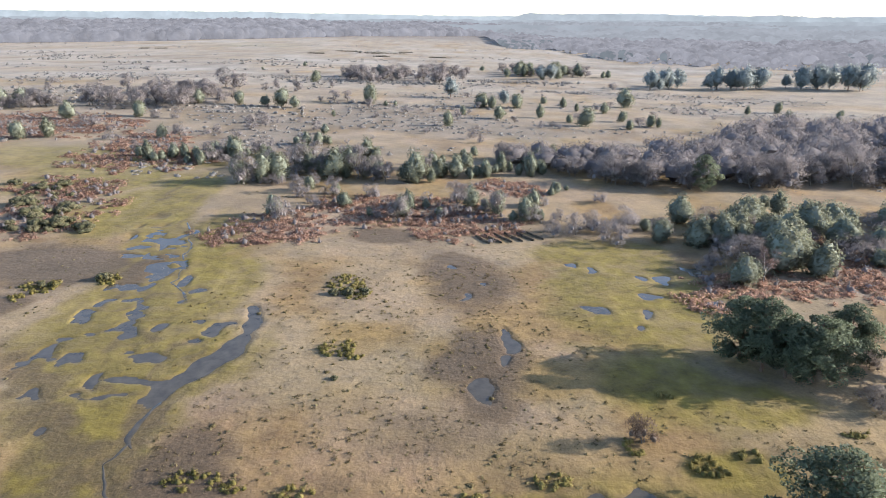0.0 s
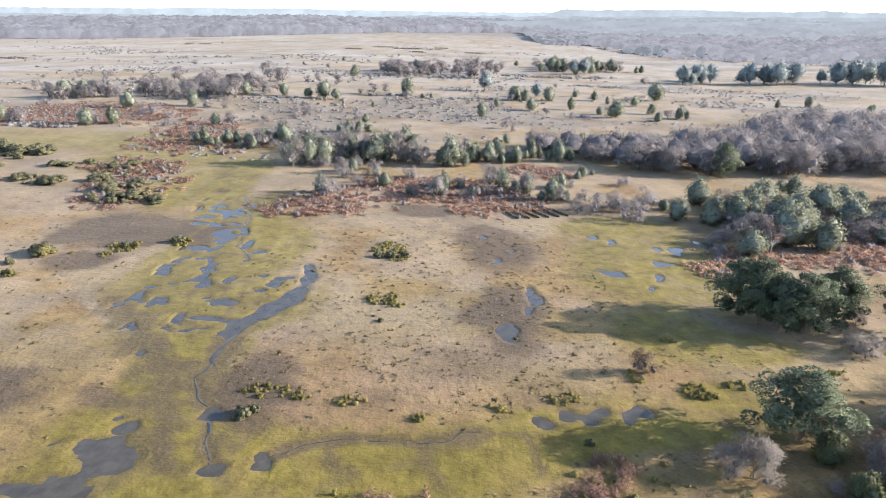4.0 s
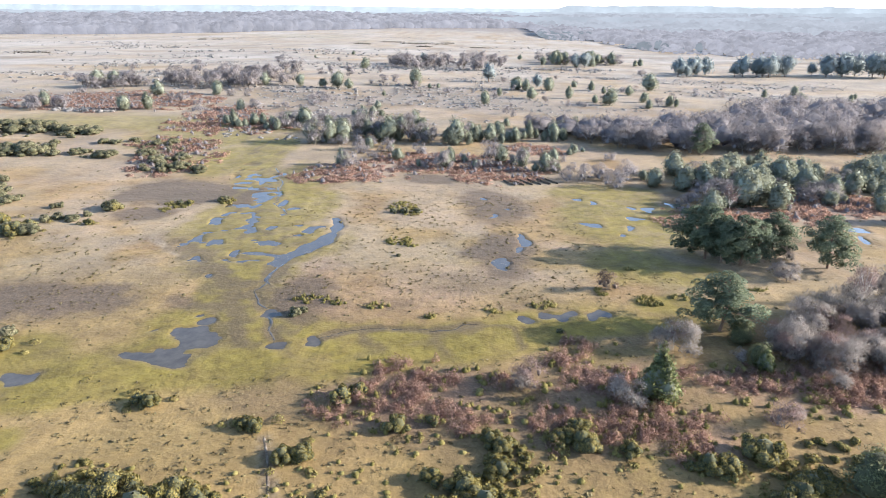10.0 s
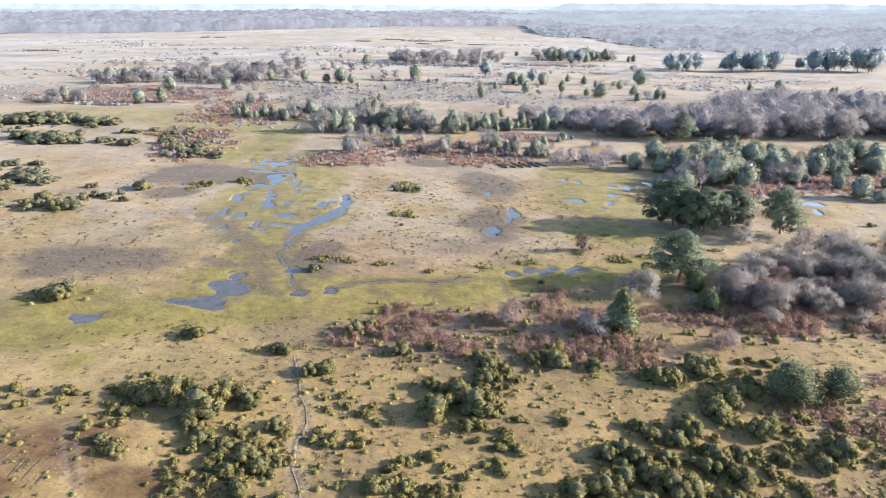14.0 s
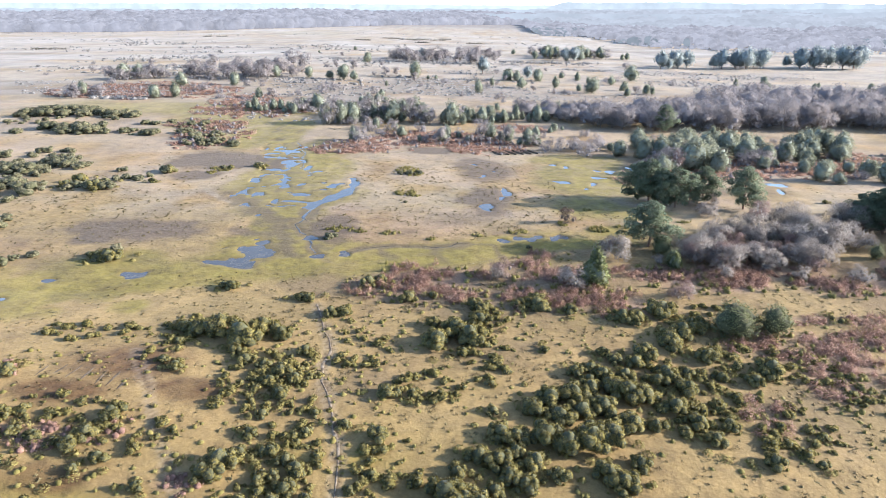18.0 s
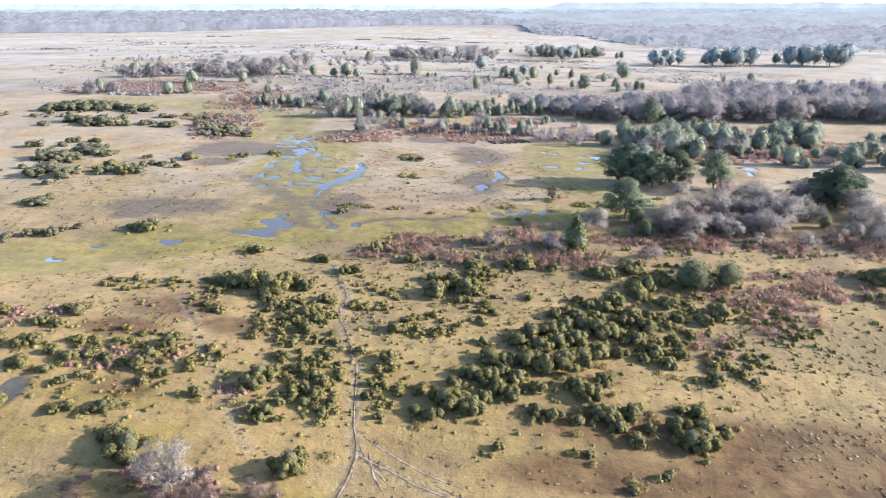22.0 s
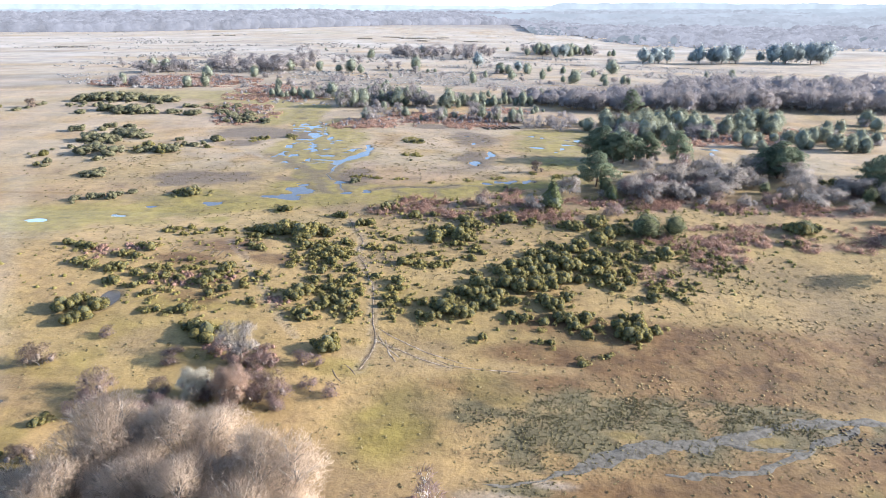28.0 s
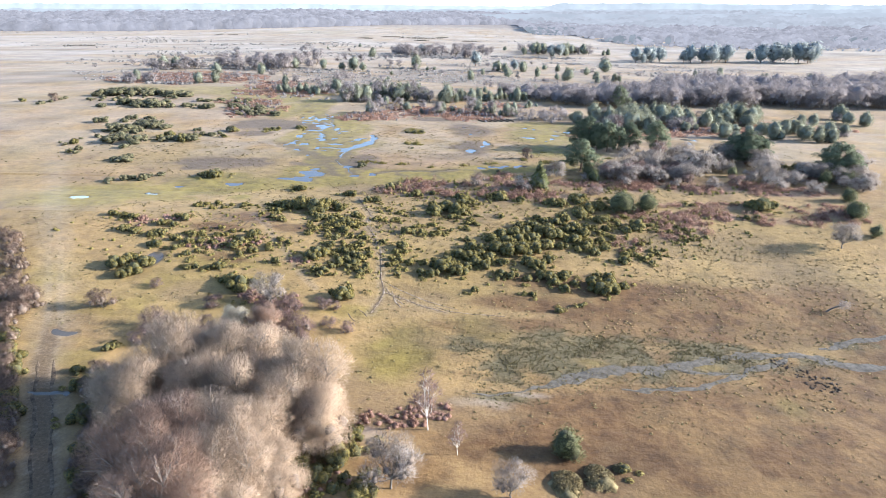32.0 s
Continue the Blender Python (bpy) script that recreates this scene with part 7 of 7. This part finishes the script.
for cx, cy, rx, ry, n, h, kind in ((-90, 300, 150, 75, 34, 3.2, "shrub"), (-120, 330, 140, 80, 10, 5.5, "holly"), (150, 350, 110, 60, 14, 5, "holly"), (120, 330, 130, 70, 18, 3.4, "shrub"),
                                   (-20, 420, 160, 60, 12, 4.5, "bare"), (-260, 420, 90, 80, 16, 4, "shrub"), (60, 560, 200, 70, 10, 6, "bare"), (-60, 620, 220, 60, 14, 5, "holly")):
    px, py = inside(n, [(cx, cy, rx, ry)])
    for x, y in zip(px, py):
        plant_at(kind, x, y, h * rng.uniform(0.5, 1.4), WORDS[kind], "scattered " + NAMES[kind].replace("_", " ") + "s", 1.1)


def haze_glow_material(name, colour, soft=1.0, grain=0.006):
    """Haze painted as a glow of its own on distant woods and hills."""
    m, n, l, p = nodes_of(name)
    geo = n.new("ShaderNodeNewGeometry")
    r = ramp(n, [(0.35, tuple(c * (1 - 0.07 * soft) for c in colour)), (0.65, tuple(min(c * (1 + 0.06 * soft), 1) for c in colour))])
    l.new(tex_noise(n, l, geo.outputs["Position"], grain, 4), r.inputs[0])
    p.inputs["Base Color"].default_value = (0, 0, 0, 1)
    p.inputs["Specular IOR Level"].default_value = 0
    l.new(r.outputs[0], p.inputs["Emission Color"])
    p.inputs["Emission Strength"].default_value = HAZE_GLOW
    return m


# far woods glow faintly: airlight put into emission
M_HAZYWOOD = haze_glow_material("haze_glow_wood", (0.36, 0.365, 0.42), 3.6, 0.03)
M_HAZYFIR = haze_glow_material("haze_glow_fir", (0.25, 0.285, 0.33), 2.5, 0.04)
M_HAZYHILL = haze_glow_material("haze_glow_slope", (0.445, 0.48, 0.55), 2.0, 0.015)
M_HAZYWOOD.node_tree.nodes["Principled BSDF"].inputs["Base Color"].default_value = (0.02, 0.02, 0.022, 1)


def far_wood(name, x, y, h, per, mat, label, size=0.12):
    """Many small crowns of upright sprays, joined as one mass."""
    n = len(x)
    d = rng.normal(size=(n, per, 3))
    d /= np.linalg.norm(d, axis=2, keepdims=True)
    d *= rng.uniform(0.6, 1.0, (n, per, 1))
    d[..., 2] = np.where(rng.uniform(size=(n, per)) < 0.7, np.abs(d[..., 2]), d[..., 2])
    hh = h[:, None]
    c = np.stack([x[:, None] + d[..., 0] * hh * 0.55, y[:, None] + d[..., 1] * hh * 0.55, tz(x, y)[:, None] + hh * 0.42 + d[..., 2] * hh * 0.5], -1).reshape(-1, 3)
    w = d.reshape(-1, 3) * 0.7 + rng.normal(size=(n * per, 3)) * 0.35 + np.array([0, 0, 0.2])
    side = rng.normal(size=(n * per, 3))
    hs = np.repeat(h, per)[:, None]
    v = np.stack([c - side * hs * size * 0.25, c + side * hs * size * 0.25, c + w * hs * size], 1)
    soft = d.reshape(-1, 3) * 0.5 + np.array([0, 0, 0.5]) + rng.normal(size=(n * per, 3)) * 0.1
    sprays = v.reshape(-1, 3), np.arange(3 * n * per).reshape(-1, 3), np.repeat(soft, 3, axis=0)
    bv, bf = ball((0, 0, 0), (0.36, 0.36, 0.30), 5, 6, 4, 0.0)
    m = len(bv)
    wide = h[:, None] * rng.uniform(0.8, 1.2, (n, 1))
    bump = 1 + 0.25 * rng.uniform(-1, 1, (n, m))
    mass = np.stack([x[:, None] + bv[:, 0] * wide * bump, y[:, None] + bv[:, 1] * wide * bump, tz(x, y)[:, None] + hh * 0.42 + bv[:, 2] * hh * bump], -1).reshape(-1, 3)
    tri = np.concatenate([bf[:, [0, 1, 2]], bf[:, [0, 2, 3]]])
    tri = (tri[None] + (np.arange(n) * m)[:, None, None]).reshape(-1, 3)
    up = np.tile(bv / np.linalg.norm(bv, axis=1, keepdims=True), (n, 1)) * 0.4 + np.array([0, 0, 0.5]) + rng.normal(size=(n * m, 3)) * 0.1
    v, f = join((mass, tri), sprays[:2])
    return stuff(name, (v, f, np.concatenate([up, sprays[2]])), mat, label, "woodland")


def haze_glow_wood(x, y, h, rise, label, mat=None):
    """Distant woods as crowns whose haze is a painted glow: part of the backdrop."""
    n = len(x)
    bv, bf = ball((0, 0, 0), (0.42, 0.42, 0.5), 5, 8, 5, 0.0)
    m = len(bv)
    bump = 1 + 0.22 * rng.uniform(-1, 1, (n, m))
    wide = (h * rng.uniform(1.0, 2.4, n))[:, None]
    v = np.stack([x[:, None] + bv[:, 0] * wide * bump, y[:, None] + bv[:, 1] * wide * bump, (tz(x, y) + rise)[:, None] + h[:, None] * (0.36 + bv[:, 2] * bump)], -1).reshape(-1, 3)
    f = (bf[None] + (np.arange(n) * m)[:, None, None]).reshape(-1, 4)
    f = np.concatenate([f[:, [0, 1, 2]], f[:, [0, 2, 3]]])
    d = rng.normal(size=(n, 26, 3))
    d[..., 2] = np.abs(d[..., 2]) + 0.15
    d /= np.linalg.norm(d, axis=2, keepdims=True)
    c = np.stack([x[:, None] + d[..., 0] * wide * 0.42, y[:, None] + d[..., 1] * wide * 0.42, (tz(x, y) + rise)[:, None] + h[:, None] * (0.36 + d[..., 2] * 0.5)], -1).reshape(-1, 3)
    dd = d.reshape(-1, 3)
    v, f = join((v, f), leaf_tris(c, rng.normal(size=dd.shape), 1.7 * rng.uniform(0.6, 1.5, len(c)), 0.3, dd + (0, 0, 0.6)))
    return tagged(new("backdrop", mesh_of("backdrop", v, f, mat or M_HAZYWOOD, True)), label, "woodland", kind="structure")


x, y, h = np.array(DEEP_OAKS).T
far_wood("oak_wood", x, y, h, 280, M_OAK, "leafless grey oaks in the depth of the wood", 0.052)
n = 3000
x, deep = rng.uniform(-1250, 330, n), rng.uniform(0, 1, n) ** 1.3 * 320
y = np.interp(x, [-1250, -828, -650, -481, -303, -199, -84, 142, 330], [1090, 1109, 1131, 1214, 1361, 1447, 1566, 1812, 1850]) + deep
haze_glow_wood(x, y, 17 + 4 * vnoise(x, x * 0, 90, 4) + rng.uniform(-4, 4, n), 15 * smooth(0, 260, deep), "distant bare woodland along the edge of the plain")
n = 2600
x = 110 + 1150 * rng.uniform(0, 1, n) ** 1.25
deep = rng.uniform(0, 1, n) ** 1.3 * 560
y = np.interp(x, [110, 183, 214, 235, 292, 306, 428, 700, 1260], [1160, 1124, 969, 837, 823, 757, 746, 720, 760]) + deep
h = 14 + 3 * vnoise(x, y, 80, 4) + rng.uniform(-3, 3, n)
# edge crowns lowered so their dark shadow line stays thin
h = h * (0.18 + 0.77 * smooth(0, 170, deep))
haze_glow_wood(x, y, h, 0 * y, "bare hazy forest reaching to the hills")
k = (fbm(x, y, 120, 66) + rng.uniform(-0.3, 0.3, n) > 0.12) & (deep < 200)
haze_glow_wood(x[k] - 5, y[k] - 8, h[k] * 0.8, 0 * y[k], "hazy dark conifers along the forest's edge", M_HAZYFIR)
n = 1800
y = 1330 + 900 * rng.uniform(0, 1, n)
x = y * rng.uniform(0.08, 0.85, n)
haze_glow_wood(x, y, rng.uniform(9, 15, n), 34 * smooth(1300, 2200, y) * (0.7 + 0.4 * vnoise(x, y, 400, 5)), "pale wooded slopes with haze painted as a glow", M_HAZYHILL)
n = 8000
y = 300 + rng.uniform(0, 1, n) ** 1.2 * 850
x = np.where(rng.uniform(size=n) < 0.75, y * rng.uniform(-0.85, 0.1, n), y * rng.uniform(-0.5, 0.25, n))
k = fbm(x * 0.6, y * 1.6, 60, 95) + rng.uniform(-0.25, 0.25, n) > 0.46
x, y, n = x[k], y[k], int(k.sum())
stuff("plain_shrubs", mounds(x, y, rng.uniform(0.8, 3.2, n), rng.uniform(0.5, 1.9, n), 14, 0.7), M_SHRUBS_FAR, "low grey-brown shrubs dotted over the open plain", "shrubs")


# ---- hills at the edge of sight, haze painted as glow ----
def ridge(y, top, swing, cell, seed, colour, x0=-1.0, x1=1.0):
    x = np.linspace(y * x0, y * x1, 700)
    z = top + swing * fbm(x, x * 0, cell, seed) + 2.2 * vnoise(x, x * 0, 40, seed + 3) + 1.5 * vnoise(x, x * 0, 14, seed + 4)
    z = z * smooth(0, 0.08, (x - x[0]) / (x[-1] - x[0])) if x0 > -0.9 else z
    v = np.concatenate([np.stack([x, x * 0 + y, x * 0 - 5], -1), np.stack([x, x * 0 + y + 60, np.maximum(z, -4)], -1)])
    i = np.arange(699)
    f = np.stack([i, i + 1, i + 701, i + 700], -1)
    return tagged(new("backdrop", mesh_of("backdrop", v, f, haze_glow_material("haze_glow_hills", colour, 1.6, 0.012), True)), "pale blue hazy wooded hills on the skyline", "hills", kind="structure")


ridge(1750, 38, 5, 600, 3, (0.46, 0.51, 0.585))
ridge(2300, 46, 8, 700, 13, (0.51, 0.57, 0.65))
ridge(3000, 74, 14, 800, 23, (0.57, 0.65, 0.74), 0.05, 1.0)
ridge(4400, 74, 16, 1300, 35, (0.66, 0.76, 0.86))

# a branch lying in the bog
x, y = 81.3, -26.8
z = float(tz(x, y))
root = tagged(new("fallen_branch"), "leaning dead branch with a grey twiggy end in the bog", "branch")
root.matrix_basis = pose(x, y, z)
part("bough", mesh_of("bough", *tube([(-2.2, 0, -0.1), (-1.2, 0.1, 0.7), (0, 0, 1.3), (1.2, -0.1, 1.5)], [0.2, 0.16, 0.12, 0.05], 6), M_BARK, True), root)
c = np.array([1.3, 0, 1.6]) + rng.normal(size=(500, 3)) * np.array([0.7, 0.6, 0.5])
tagged(part("twigs", mesh_of("branch_twigs", *leaf_tris(c, rng.normal(size=c.shape), 0.4, 0.05), M_TWIG), root), kind="stuff")
